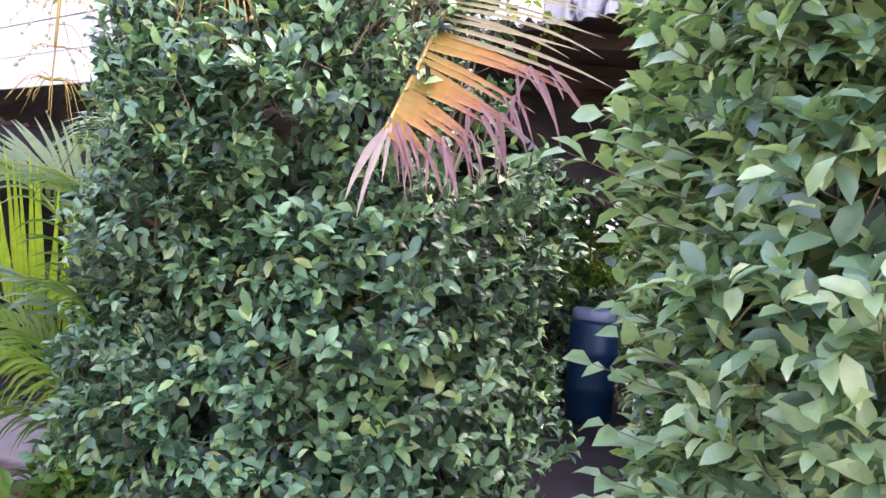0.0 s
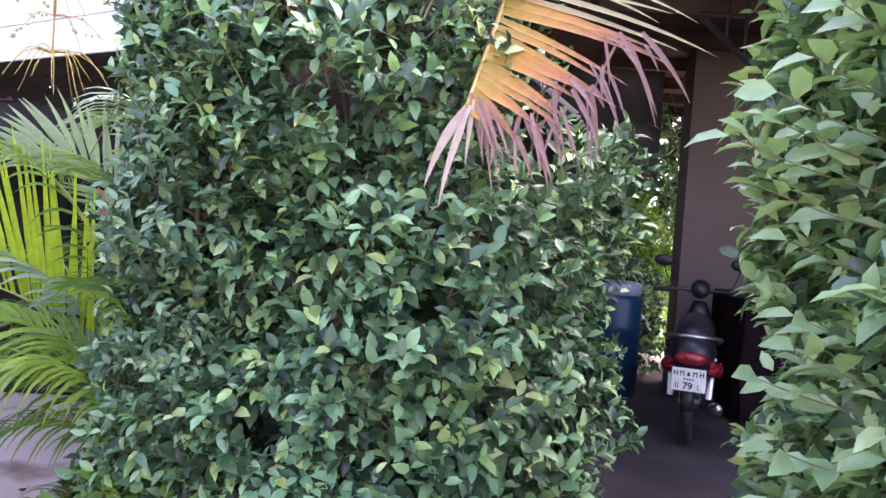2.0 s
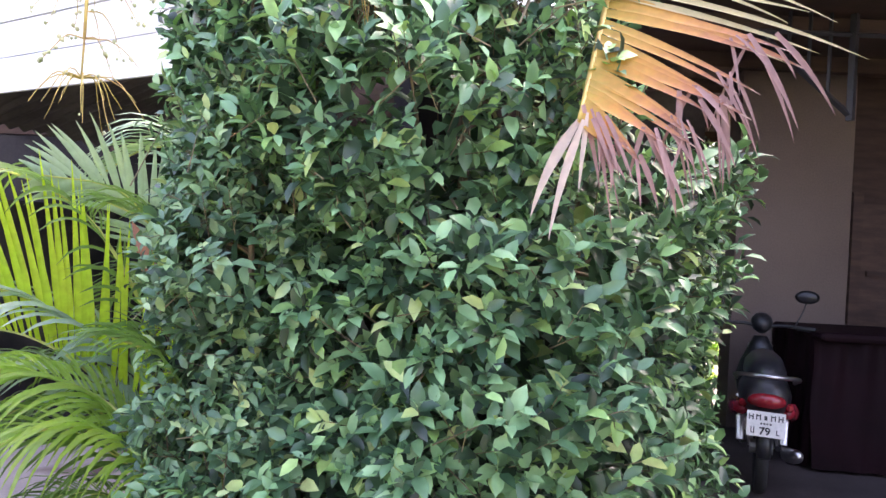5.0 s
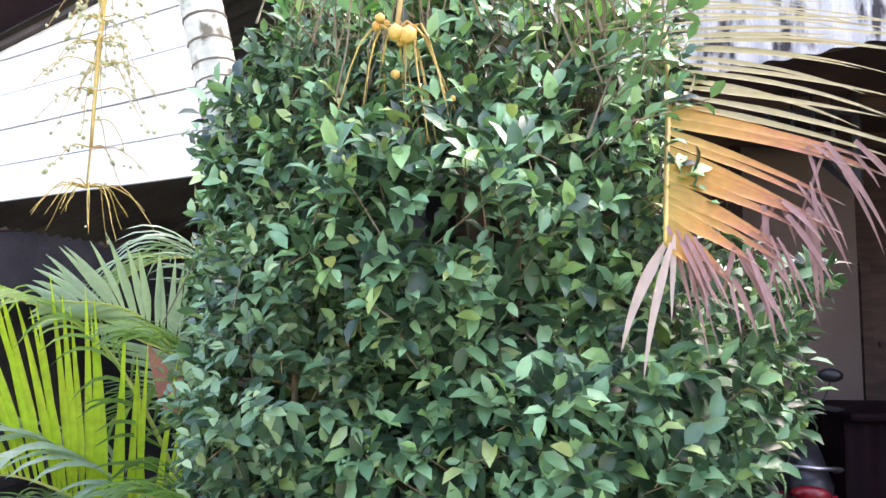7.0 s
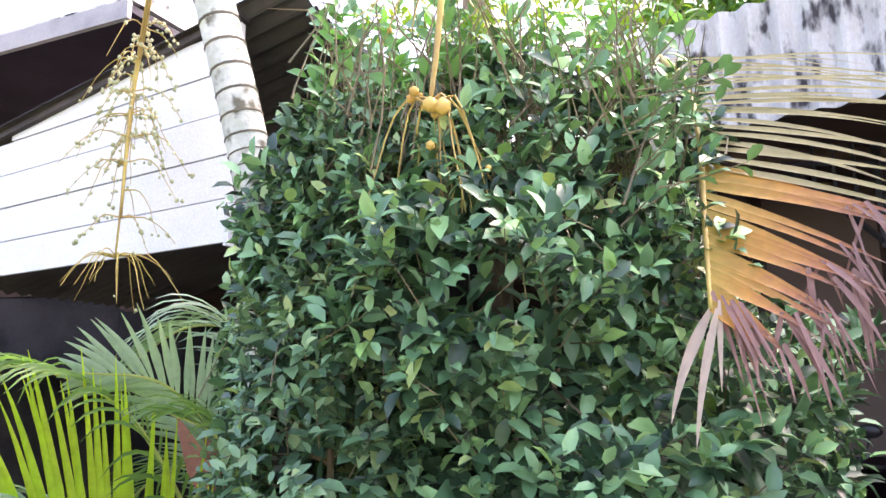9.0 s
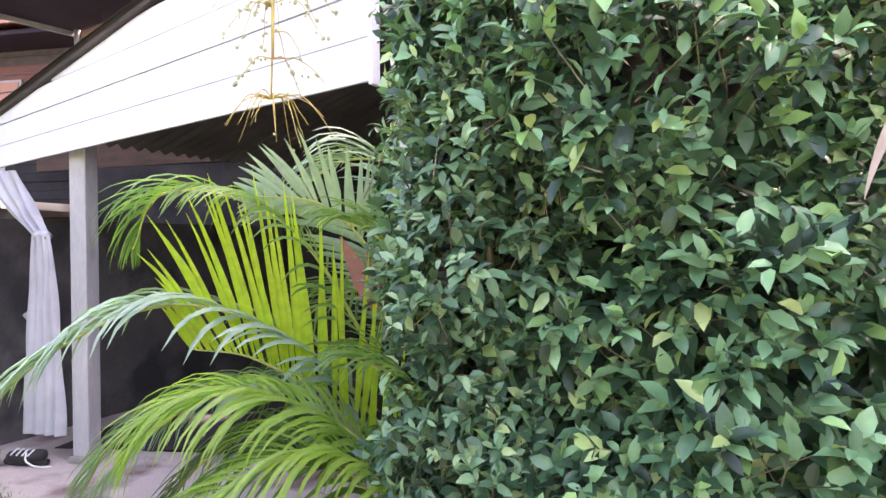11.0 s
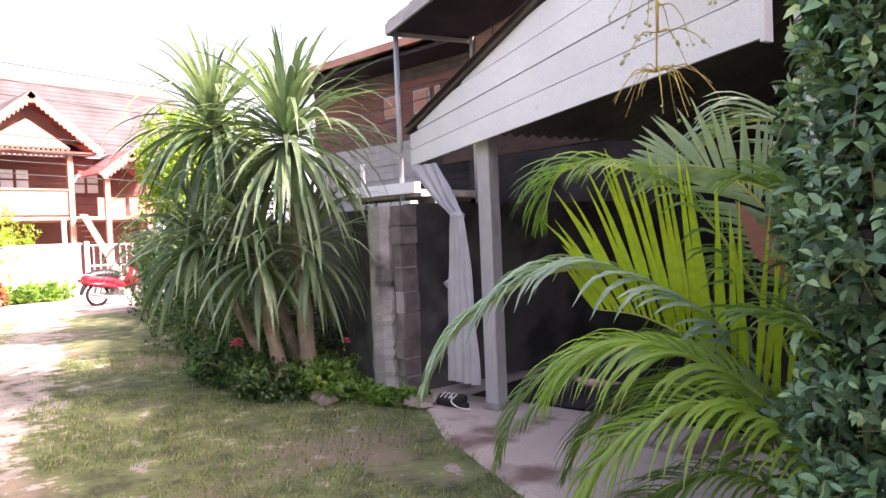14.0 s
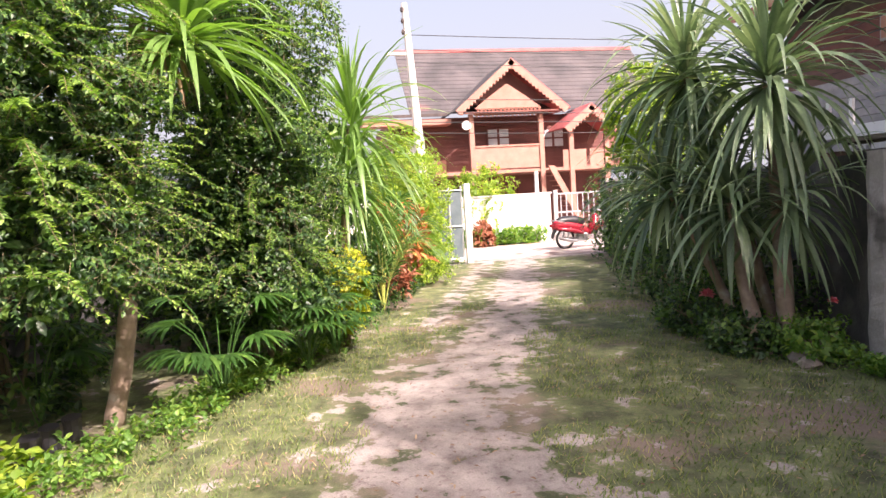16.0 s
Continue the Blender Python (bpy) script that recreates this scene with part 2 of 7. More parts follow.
# near-black wall colour that carries the car port's inner shade
M_SHADEDWALL = surface("shaded_wall", (0.025, 0.023, 0.026), (0.05, 0.046, 0.05), rough=0.95, scale=2.2, bump=0.4, fine=30)
M_REDBLOCK = surface("worn_red_block", (0.15, 0.125, 0.12), (0.24, 0.21, 0.20), rough=0.95, scale=6, bump=0.7, fine=40, stain=(0.12, 0.105, 0.10), stain_scale=5, stain_at=0.5, per_object=0.1)
# slab concrete darkened to hold the shade under the roofs
M_SHADEDFLOOR = surface("shaded_floor", (0.045, 0.037, 0.037), (0.08, 0.066, 0.064), rough=0.85, scale=1.6, bump=0.3)
M_SLAB = surface("slab", (0.45, 0.365, 0.325), (0.55, 0.46, 0.415), rough=0.85, scale=1.6, bump=0.3, fine=60, stain=(0.20, 0.13, 0.11), stain_scale=1.6, stain_at=0.53)
M_POST = surface("painted_post", (0.40, 0.39, 0.40), (0.50, 0.48, 0.48), rough=0.7, scale=3, bump=0.3, fine=50, stain=(0.22, 0.20, 0.19), stain_scale=4, stain_at=0.62, stretch=(1, 1, 0.3))
M_CLOTH = surface("grey_cloth", (0.42, 0.41, 0.44), (0.52, 0.51, 0.54), rough=0.75, scale=5, bump=0.2, fine=200)
M_CORR = surface("corrugated_fibre", (0.50, 0.49, 0.49), (0.64, 0.63, 0.62), rough=0.85, scale=1.5, bump=0.4, fine=30, stain=(0.05, 0.045, 0.05), stain_scale=3.4, stain_at=0.53, stretch=(2.5, 2.5, 1.2))
# old grey sheet, darkened so its underside carries the car port's shade
M_CORRDARK = surface("old_shaded_sheet", (0.075, 0.066, 0.064), (0.13, 0.118, 0.112), rough=0.85, scale=1.5, bump=0.4, fine=30)
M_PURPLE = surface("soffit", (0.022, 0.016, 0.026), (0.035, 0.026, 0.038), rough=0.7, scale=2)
M_FASCIA2 = surface("grey_fascia", (0.28, 0.27, 0.29), (0.38, 0.36, 0.38), rough=0.6, scale=4)
M_BROWNWOOD = surface("brown_wood", (0.10, 0.046, 0.038), (0.155, 0.07, 0.056), rough=0.65, scale=3, bump=0.3, fine=50, stretch=(1, 1, 6), per_object=0.12)
M_BEAM = surface("beam_wood", (0.20, 0.12, 0.11), (0.27, 0.17, 0.15), rough=0.7, scale=3, bump=0.3, stretch=(1, 1, 5))
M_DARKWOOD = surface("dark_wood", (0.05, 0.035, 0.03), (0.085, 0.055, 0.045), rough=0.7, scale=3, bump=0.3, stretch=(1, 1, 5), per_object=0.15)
M_STEEL = surface("grey_steel", (0.36, 0.37, 0.4), (0.45, 0.45, 0.47), rough=0.5, scale=5, metal=0.3, bump=0.1)
M_BLACKSTEEL = surface("black_steel", (0.015, 0.015, 0.018), (0.03, 0.028, 0.03), rough=0.45, scale=5, bump=0.1)
# beige and maroon are set darker than the paint and cloth, for porch shade
M_BEIGE_SHADED = surface("beige_shaded", (0.15, 0.115, 0.10), (0.18, 0.14, 0.12), rough=0.8, scale=1.2, bump=0.15, fine=70)
M_MAROON_SHADED = surface("maroon_shaded", (0.008, 0.0025, 0.004), (0.013, 0.0035, 0.006), rough=0.7, scale=3, bump=0.2)
M_BLUE = surface("blue_plastic", (0.007, 0.038, 0.075), (0.01, 0.05, 0.10), rough=0.4, scale=3, bump=0.05)
M_LID = surface("pale_lid", (0.25, 0.30, 0.38), (0.32, 0.36, 0.44), rough=0.4, bump=0)
M_BIKERED = surface("bike_red", (0.22, 0.010, 0.02), (0.28, 0.016, 0.028), rough=0.25, scale=3, bump=0)
M_BIKEBLACK = surface("bike_black", (0.012, 0.012, 0.014), (0.022, 0.022, 0.024), rough=0.4, scale=9, bump=0.05)
M_RUBBER = surface("rubber", (0.018, 0.018, 0.018), (0.03, 0.028, 0.027), rough=0.85, scale=9, bump=0.2)
M_CHROME = surface("chrome", (0.42, 0.42, 0.42), (0.5, 0.5, 0.5), rough=0.3, metal=1.0, bump=0)
M_TAIL = surface("tail_lens", (0.20, 0.010, 0.016), (0.26, 0.016, 0.022), rough=0.15, bump=0)
M_PLATE = surface("plate_white", (0.78, 0.77, 0.73), (0.82, 0.81, 0.78), rough=0.45, bump=0)
M_INK = surface("ink", (0.02, 0.02, 0.02), (0.03, 0.03, 0.03), rough=0.6, bump=0)
M_HOUSEWOOD = surface("house_boards", (0.13, 0.045, 0.04), (0.18, 0.065, 0.055), rough=0.7, scale=2, bump=0.2, fine=20)
M_HOUSEPINK = surface("house_trim", (0.36, 0.165, 0.125), (0.43, 0.21, 0.165), rough=0.65, scale=3, bump=0.1)
M_HOUSEDARK = surface("house_inner", (0.16, 0.06, 0.05), (0.22, 0.085, 0.07), rough=0.8, scale=2)
M_ROOFGREY = surface("roof_grey", (0.05, 0.046, 0.05), (0.10, 0.088, 0.092), rough=0.85, scale=0.9, bump=0.3, fine=12, stain=(0.28, 0.10, 0.10), stain_scale=0.35, stain_at=0.62)
M_ROOFRED = surface("roof_red", (0.42, 0.10, 0.10), (0.52, 0.16, 0.15), rough=0.7, scale=1.5, bump=0.2, fine=15)
M_WHITEWALL = surface("white_wall", (0.72, 0.71, 0.69), (0.80, 0.79, 0.77), rough=0.8, scale=1.5, bump=0.2, stain=(0.55, 0.53, 0.5), stain_scale=1.5, stain_at=0.66)
M_GATE = surface("gate_sheet", (0.10, 0.135, 0.155), (0.15, 0.185, 0.205), rough=0.55, scale=4, metal=0.2, bump=0.1)
M_GLASS = surface("pane", (0.5, 0.55, 0.6), (0.6, 0.64, 0.68), rough=0.15, bump=0)
M_POLE = surface("pole_concrete", (0.52, 0.50, 0.48), (0.62, 0.60, 0.58), rough=0.85, scale=3)
M_WIRE = surface("wire", (0.03, 0.03, 0.035), (0.05, 0.05, 0.05), rough=0.6, bump=0)
M_STONE = surface("bed_stone", (0.28, 0.22, 0.19), (0.38, 0.32, 0.28), rough=0.9, scale=6, bump=0.6, per_object=0.15)

# little sheen on the dark surfaces under the roofs
for m_ in (M_PURPLE, M_MAROON_SHADED, M_SHADEDFLOOR, M_BEIGE_SHADED, M_DARKWOOD, M_SHADEDWALL):
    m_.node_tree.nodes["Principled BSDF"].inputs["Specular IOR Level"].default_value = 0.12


def ground_material():
    """Dirt wheel track and thin grass, mixed by place along the lane, with gravel relief."""
    m, t, b, ln = material("ground")
    n = t.nodes
    ge = n.new("ShaderNodeNewGeometry")
    at = n.new("ShaderNodeAttribute")
    at.attribute_name = "track"

    def noise_of(scale, detail=6, rough=0.6):
        k = n.new("ShaderNodeTexNoise")
        k.inputs["Scale"].default_value, k.inputs["Detail"].default_value, k.inputs["Roughness"].default_value = scale, detail, rough
        ln.new(ge.outputs["Position"], k.inputs["Vector"])
        return k.outputs[0]

    def mixc(fac, a, c):
        k = n.new("ShaderNodeMix")
        k.data_type = "RGBA"
        for i, v in ((0, fac), (6, a), (7, c)):
            if isinstance(v, tuple):
                k.inputs[i].default_value = hexa(v)
            else:
                ln.new(v, k.inputs[i])
        return k.outputs[2]

    def ranged(v, lo, hi, a=0.0, c=1.0):
        k = n.new("ShaderNodeMapRange")
        for i, q in enumerate((lo, hi, a, c)):
            k.inputs[i + 1].default_value = q
        ln.new(v, k.inputs[0])
        return k.outputs[0]

    def maths(op, a, c):
        k = n.new("ShaderNodeMath")
        k.operation = op
        for i, v in ((0, a), (1, c)):
            if isinstance(v, float):
                k.inputs[i].default_value = v
            else:
                ln.new(v, k.inputs[i])
        return k.outputs[0]

    big, mid, fine, grit = noise_of(0.9), noise_of(3.5), noise_of(22.0), noise_of(110.0, 3)
    grass = mixc(ranged(mid, 0.38, 0.6), (0.065, 0.078, 0.036), (0.175, 0.205, 0.08))
    grass = mixc(ranged(big, 0.51, 0.61), grass, (0.21, 0.165, 0.125))
    grass = mixc(ranged(fine, 0.55, 0.8), grass, (0.25, 0.20, 0.13))
    dirt = mixc(ranged(mid, 0.35, 0.6), (0.19, 0.16, 0.148), (0.38, 0.33, 0.305))
    dirt = mixc(ranged(fine, 0.55, 0.7), dirt, (0.20, 0.15, 0.14))
    fac = maths("ADD", at.outputs["Fac"], maths("MULTIPLY", maths("SUBTRACT", mid, 0.5), 3.6))
    fac = maths("ADD", fac, maths("MULTIPLY", maths("SUBTRACT", fine, 0.5), 1.0))
    col = mixc(ranged(fac, 0.40, 0.54), grass, dirt)
    sc = n.new("ShaderNodeVectorMath")
    sc.operation = "SCALE"
    ln.new(col, sc.inputs[0])
    ln.new(ranged(grit, 0.2, 0.8, 0.72, 1.28), sc.inputs["Scale"])
    ln.new(sc.outputs[0], b.inputs["Base Color"])
    b.inputs["Roughness"].default_value = 0.95
    bp = n.new("ShaderNodeBump")
    bp.inputs["Strength"].default_value, bp.inputs["Distance"].default_value = 0.7, 0.02
    ln.new(maths("ADD", fine, maths("MULTIPLY", grit, 0.5)), bp.inputs["Height"])
    ln.new(bp.outputs[0], b.inputs["Normal"])
    return m


M_GROUND = ground_material()


# ---- mesh helpers ----
class Geo:
    """Collects points and faces for one mesh."""

    def __init__(self):
        self.v, self.f, self.a, self.n = [], [], [], 0

    def add(self, verts, faces, along=None):
        verts = np.asarray(verts, float).reshape(-1, 3)
        self.v.append(verts)
        self.f.append(np.asarray(faces, int) + self.n)
        self.a.append(np.zeros(len(verts)) if along is None else np.asarray(along, float))
        self.n += len(verts)
        return self

    def box(self, x0, x1, y0, y1, z0, z1):
        c = [(x, y, z) for x in (x0, x1) for y in (y0, y1) for z in (z0, z1)]
        return self.hexa(c)

    def hexa(self, c):
        q = [(0, 1, 3, 2), (4, 6, 7, 5), (0, 4, 5, 1), (2, 3, 7, 6), (0, 2, 6, 4), (1, 5, 7, 3)]
        return self.add(c, [t for a, b, d, e in q for t in ((a, b, d), (a, d, e))])

    def mesh(self, name, mat, smooth=False):
        me = bpy.data.meshes.new(name)
        v, f = np.concatenate(self.v), np.concatenate(self.f)
        me.vertices.add(len(v))
        me.vertices.foreach_set("co", v.ravel())
        me.loops.add(f.size)
        me.loops.foreach_set("vertex_index", f.ravel())
        me.polygons.add(len(f))
        me.polygons.foreach_set("loop_start", np.arange(0, f.size, 3))
        me.polygons.foreach_set("loop_total", np.full(len(f), 3))
        al = np.concatenate(self.a)
        if al.any():
            me.attributes.new("along", "FLOAT", "POINT").data.foreach_set("value", al)
        me.update()
        me.validate()
        me.polygons.foreach_set("use_smooth", np.full(len(me.polygons), smooth))
        me.materials.append(mat)
        return me


def thing(name, at, label, category, group="", rz=0.0):
    ob = tagged(new(name), label, category, group)
    ob.matrix_world = pose(*at, 0, 0, rz)
    return ob


def world_of(ob):
    """Where an object stands, from its parents' own poses."""
    m = ob.matrix_basis.copy()
    return world_of(ob.parent) @ ob.matrix_parent_inverse @ m if ob.parent else m


def part(name, geo, mat, parent=None, label="", smooth=False, bevel=0.0, local=False):
    """One mesh object; world coordinates unless local."""
    me = geo if isinstance(geo, bpy.types.Mesh) else geo.mesh(name, mat, smooth)
    ob = new(name, me)
    if parent:
        ob.parent = parent
        if not local:
            ob.matrix_parent_inverse = world_of(parent).inverted()
    if label:
        ob["label"] = label
    if bevel:
        b = ob.modifiers.new("bevel", "BEVEL")
        b.width, b.segments, b.limit_method = bevel, 2, "ANGLE"
    return ob


def unit(a):
    a = np.asarray(a, float)
    return a / np.maximum(np.linalg.norm(a, axis=-1, keepdims=True), 1e-9)


RNG = np.random.default_rng(7)


def leaves(geo, P, D, N, L, W, fold=0.22, curl=0.18):
    """Pointed leaves, folded along the midrib: foot P, way D, upper side N, length L, width W."""
    P, D = np.asarray(P, float), unit(D)
    S = unit(np.cross(D, N))
    N = np.cross(S, D)
    k = len(P)
    L, W = np.broadcast_to(L, k)[:, None], np.broadcast_to(W, k)[:, None]
    rows = []
    for u, w, h in ((0, 0, 0), (0.32, 0, 0.0), (0.68, 0, -0.25), (1, 0, -1), (0.31, -0.47, 0), (0.69, -0.43, -0.3), (0.31, 0.47, 0), (0.69, 0.43, -0.3)):
        rows.append(P + D * L * u + S * W * w + N * (abs(w) * W * fold * 2 + L * curl * h))
    V = np.stack(rows, 1)
    T = np.array([(0, 1, 4), (1, 5, 4), (1, 2, 5), (2, 3, 5), (0, 6, 1), (1, 6, 7), (1, 7, 2), (2, 7, 3)])
    geo.add(V.reshape(-1, 3), (T[None] + (np.arange(k) * 8)[:, None, None]).reshape(-1, 3))
    return geo


def strips(geo, P, D, N, L, W, droop=0.2, segs=5, fold=0.25, base=0.35, peak=0.3, flat=False):
    """Long narrow leaves that bend down under their weight."""
    P, D, N = np.asarray(P, float), unit(D), np.broadcast_to(np.asarray(N, float), np.shape(P))
    k = len(P)
    L, W, droop = (np.broadcast_to(q, k)[:, None] for q in (L, W, droop))
    cur, d = P.copy(), D.copy()
    rows, al = [], []
    for i in range(segs + 1):
        u = i / segs
        s = unit(np.cross(d, N))
        up = np.cross(s, d)
        w = (base + (1 - base) * min(1, u / peak)) if u < peak else max(0.04, (1 - (u - peak) / (1 - peak)) ** 0.7)
        h = W * w * 0.5
        if flat:
            rows += [cur - s * h, cur + s * h]
        else:
            rows += [cur - s * h + up * h * fold, cur, cur + s * h + up * h * fold]
        al += [u] * (2 if flat else 3)
        cur = cur + d * L / segs
        d = unit(d + np.array([0, 0, -1.0]) * droop * (0.4 + 1.2 * u))
    V = np.stack(rows, 1)
    c = 2 if flat else 3
    T = []
    for i in range(segs):
        for j in range(c - 1):
            a, b2 = i * c + j, (i + 1) * c + j
            T += [(a, a + 1, b2), (a + 1, b2 + 1, b2)]
    T = np.array(T)
    geo.add(V.reshape(-1, 3), (T[None] + (np.arange(k) * c * (segs + 1))[:, None, None]).reshape(-1, 3), np.tile(al, k))
    return geo


def split_parts(name, geo, per, mat, parent, label=""):
    """Each leaf of a Geo, of per points, as a part of its own; past 300 the rest is joined."""
    v, f, a = np.concatenate(geo.v), np.concatenate(geo.f), np.concatenate(geo.a)
    n = len(v) // per
    fp = len(f) // n
    room = max(0, 300 - sum(1 for c in parent.children if c.name.split(".")[0] == name))
    for i in range(min(n, room)):
        part(name, Geo().add(v[i * per:(i + 1) * per], f[i * fp:(i + 1) * fp] - i * per, a[i * per:(i + 1) * per]), mat, parent, label, smooth=True)
    if n > room:
        rest = part(name + "_mass", Geo().add(v[room * per:], f[room * fp:] - room * per, a[room * per:]), mat, parent, smooth=True)
        rest["kind"] = "stuff"


def tube(geo, pts, radii, sides=8, cap=True):
    pts = np.asarray(pts, float)
    k = len(pts)
    radii = np.broadcast_to(radii, k)
    tan = unit(np.gradient(pts, axis=0))
    ref = np.array([0.13, 0.9, 0.2]) if abs(tan[0][2]) > 0.6 else np.array([0.05, 0.1, 1.0])
    s = unit(np.cross(tan, ref))
    q = np.cross(s, tan)
    a = np.arange(sides) * 2 * np.pi / sides
    ring = pts[:, None] + radii[:, None, None] * (s[:, None] * np.cos(a)[None, :, None] + q[:, None] * np.sin(a)[None, :, None])
    T = []
    for i in range(k - 1):
        for j in range(sides):
            a0, a1 = i * sides + j, i * sides + (j + 1) % sides
            T += [(a0, a1, a0 + sides), (a1, a1 + sides, a0 + sides)]
    if cap:
        for j in range(1, sides - 1):
            T += [(0, j + 1, j), ((k - 1) * sides, (k - 1) * sides + j, (k - 1) * sides + j + 1)]
    return geo.add(ring.reshape(-1, 3), T)


def curve(ctrl, n=14):
    """A smooth line through the control points."""
    c = np.asarray(ctrl, float)
    k = len(c)
    if k == 2:
        return c[0] + (c[1] - c[0]) * np.linspace(0, 1, n)[:, None]
    e = np.vstack([2 * c[0] - c[1], c, 2 * c[-1] - c[-2]])
    out = []
    for t in np.linspace(0, k - 1 - 1e-6, n):
        i = int(t)
        u = t - i
        p0, p1, p2, p3 = e[i], e[i + 1], e[i + 2], e[i + 3]
        out.append(0.5 * (2 * p1 + (p2 - p0) * u + (2 * p0 - 5 * p1 + 4 * p2 - p3) * u * u + (3 * p1 - p0 - 3 * p2 + p3) * u ** 3))
    return np.array(out)


def ball(geo, c, r, squash=1.0):
    g = (1 + 5 ** 0.5) / 2
    v = unit(np.array([(-1, g, 0), (1, g, 0), (-1, -g, 0), (1, -g, 0), (0, -1, g), (0, 1, g), (0, -1, -g), (0, 1, -g), (g, 0, -1), (g, 0, 1), (-g, 0, -1), (-g, 0, 1)]))
    f = [(0, 11, 5), (0, 5, 1), (0, 1, 7), (0, 7, 10), (0, 10, 11), (1, 5, 9), (5, 11, 4), (11, 10, 2), (10, 7, 6), (7, 1, 8), (3, 9, 4), (3, 4, 2), (3, 2, 6), (3, 6, 8), (3, 8, 9), (4, 9, 5), (2, 4, 11), (6, 2, 10), (8, 6, 7), (9, 8, 1)]
    return geo.add(v * r * np.array([1, 1, squash]) + np.asarray(c), f)


def bump_of(p, s, seed=0.0):
    return np.array([noise.noise(Vector((q[0] * s + seed, q[1] * s, q[2] * s))) for q in p])


# ---- plants ----
def shrub(name, c, r, z0, z1, twigs, mat, label, category="shrub", leaf=(0.07, 0.03), per=7, twig=0.11, power=3.0, lump=0.10, up=0.35,
          layers=((1.0, 1.0, 1.0), (0.8, 0.28, 1.7), (0.6, 0.16, 2.4)), arc=(-180, 180), dome=0.25, top=0.2, stems=7, spread=0.75, group="", twig_mat=None, sprawl=0.0, leafpart="foliage", seed=1, lean=0.0, bare=0.0, cut=None):
    """A dense bush: a rounded block of leafy twigs over branching stems. arc: the sides that are grown full, in degrees; layers: how deep and how many."""
    g = np.random.default_rng(seed)
    root = thing(name, (c[0], c[1], 0), label, category, group)
    gl, gb = Geo(), Geo()
    h = z1 - z0
    for depth, share, big in layers:
        k = int(twigs * share)
        a = np.radians(g.uniform(arc[0], arc[1], k))
        up_top = g.random(k) < top
        rad = np.where(up_top, np.sqrt(g.random(k)), 1.0)
        u = np.where(up_top, 1.0, g.random(k) ** 0.9)
        ca, sa = np.cos(a), np.sin(a)
        se = (np.abs(ca) ** power + np.abs(sa) ** power) ** (-1 / power)
        shrink = np.where(u > 1 - dome, 1 - 0.35 * ((u - 1 + dome) / dome) ** 2, 1.0) * np.where(u < 0.12, 0.9 + 0.8 * u, 1.0)
        P = np.stack([c[0] + r[0] * ca * se * rad * depth * shrink, c[1] + r[1] * sa * se * rad * depth * shrink, z0 + h * (u * depth if depth < 1 else u)], 1)
        Nn = unit(np.stack([ca / r[0], sa / r[1], np.where(up_top, 2.0, 0.25 * (u - 0.3))], 1))
        b = bump_of(P, 2.2, seed * 3.1) + 0.7 * bump_of(P, 6.0, seed * 1.7)
        P = P + Nn * (b * lump * 2.0)[:, None] + np.array([lean, 0, 0]) * (u * u)[:, None]
        if cut:
            stay = cut(P, g)
            P, Nn, k = P[stay], Nn[stay], int(stay.sum())
        D = unit(Nn * spread + np.array([0, 0, up]) + g.normal(0, 0.42, (k, 3)) - np.array([0, 0, sprawl]))
        ln = twig * g.uniform(0.6, 1.5, k)
        P0 = P - D * (ln * 0.5)[:, None]
        S = unit(np.cross(D, g.normal(0, 1, (k, 3))))
        for i in range(per):
            f = (i + 0.6) / per
            ang = i * 2.4
            S2 = np.cross(D, S)
            side = S * np.cos(ang) + S2 * np.sin(ang)
            keep = g.random(k) > 0.08
            p = P0 + D * (ln * f)[:, None]
            d = unit(D * (0.4 + 0.5 * f) + side * 0.75 + g.normal(0, 0.18, (k, 3)) + np.array([0, 0, 0.10]))
            nn = unit(np.array([0, 0, 0.95]) + Nn * 0.75 + g.normal(0, 0.30, (k, 3)))
            l = leaf[0] * big * g.uniform(0.6, 1.25, k) * (1.05 - 0.25 * f)
            leaves(gl, p[keep], d[keep], nn[keep], l[keep], (l * leaf[1] / leaf[0] * g.uniform(0.85, 1.15, k))[keep])
        if depth > 0.95:
            for j in range(0, k, 2):
                tube(gb, [P0[j] - D[j] * ln[j] * 0.6, P0[j] + D[j] * ln[j] * 0.9], [0.0022, 0.0012], 3, cap=False)
    for i in range(stems):
        a, q = g.uniform(0, 2 * np.pi), g.uniform(0.05, 0.3)
        foot = np.array([c[0] + math.cos(a) * r[0] * q, c[1] + math.sin(a) * r[1] * q, -0.03])
        tip = np.array([c[0] + math.cos(a) * r[0] * 0.7, c[1] + math.sin(a) * r[1] * 0.7, z0 + h * g.uniform(0.7, 0.97)])
        mid = (foot + tip) / 2 + g.normal(0, 0.06, 3)
        line = curve([foot, mid, tip], 7)
        tube(gb, line, np.linspace(0.02, 0.005, 7), 6)
        for j in range(5):
            s0 = line[g.integers(2, 6)]
            d = unit(g.normal(0, 1, 3) + np.array([0, 0, 0.5]))
            tube(gb, curve([s0, s0 + d * 0.2 * r[0] + g.normal(0, 0.02, 3), s0 + d * 0.45 * r[0]], 5), np.linspace(0.009, 0.003, 5), 4)
    if bare:
        for i in range(int(bare)):
            p = np.array([c[0] + r[0] * g.uniform(-0.8, 0.45), c[1] + r[1] * g.uniform(-1.0, 0.2), z1 - g.uniform(0.05, 0.5)])
            tube(gb, curve([p, p + g.normal(0, 0.05, 3) + np.array([0, 0, 0.12]), p + g.normal(0, 0.09, 3) + np.array([0, 0, 0.3])], 4), np.linspace(0.004, 0.0015, 4), 3)
    part(leafpart, gl, mat, root, smooth=True)
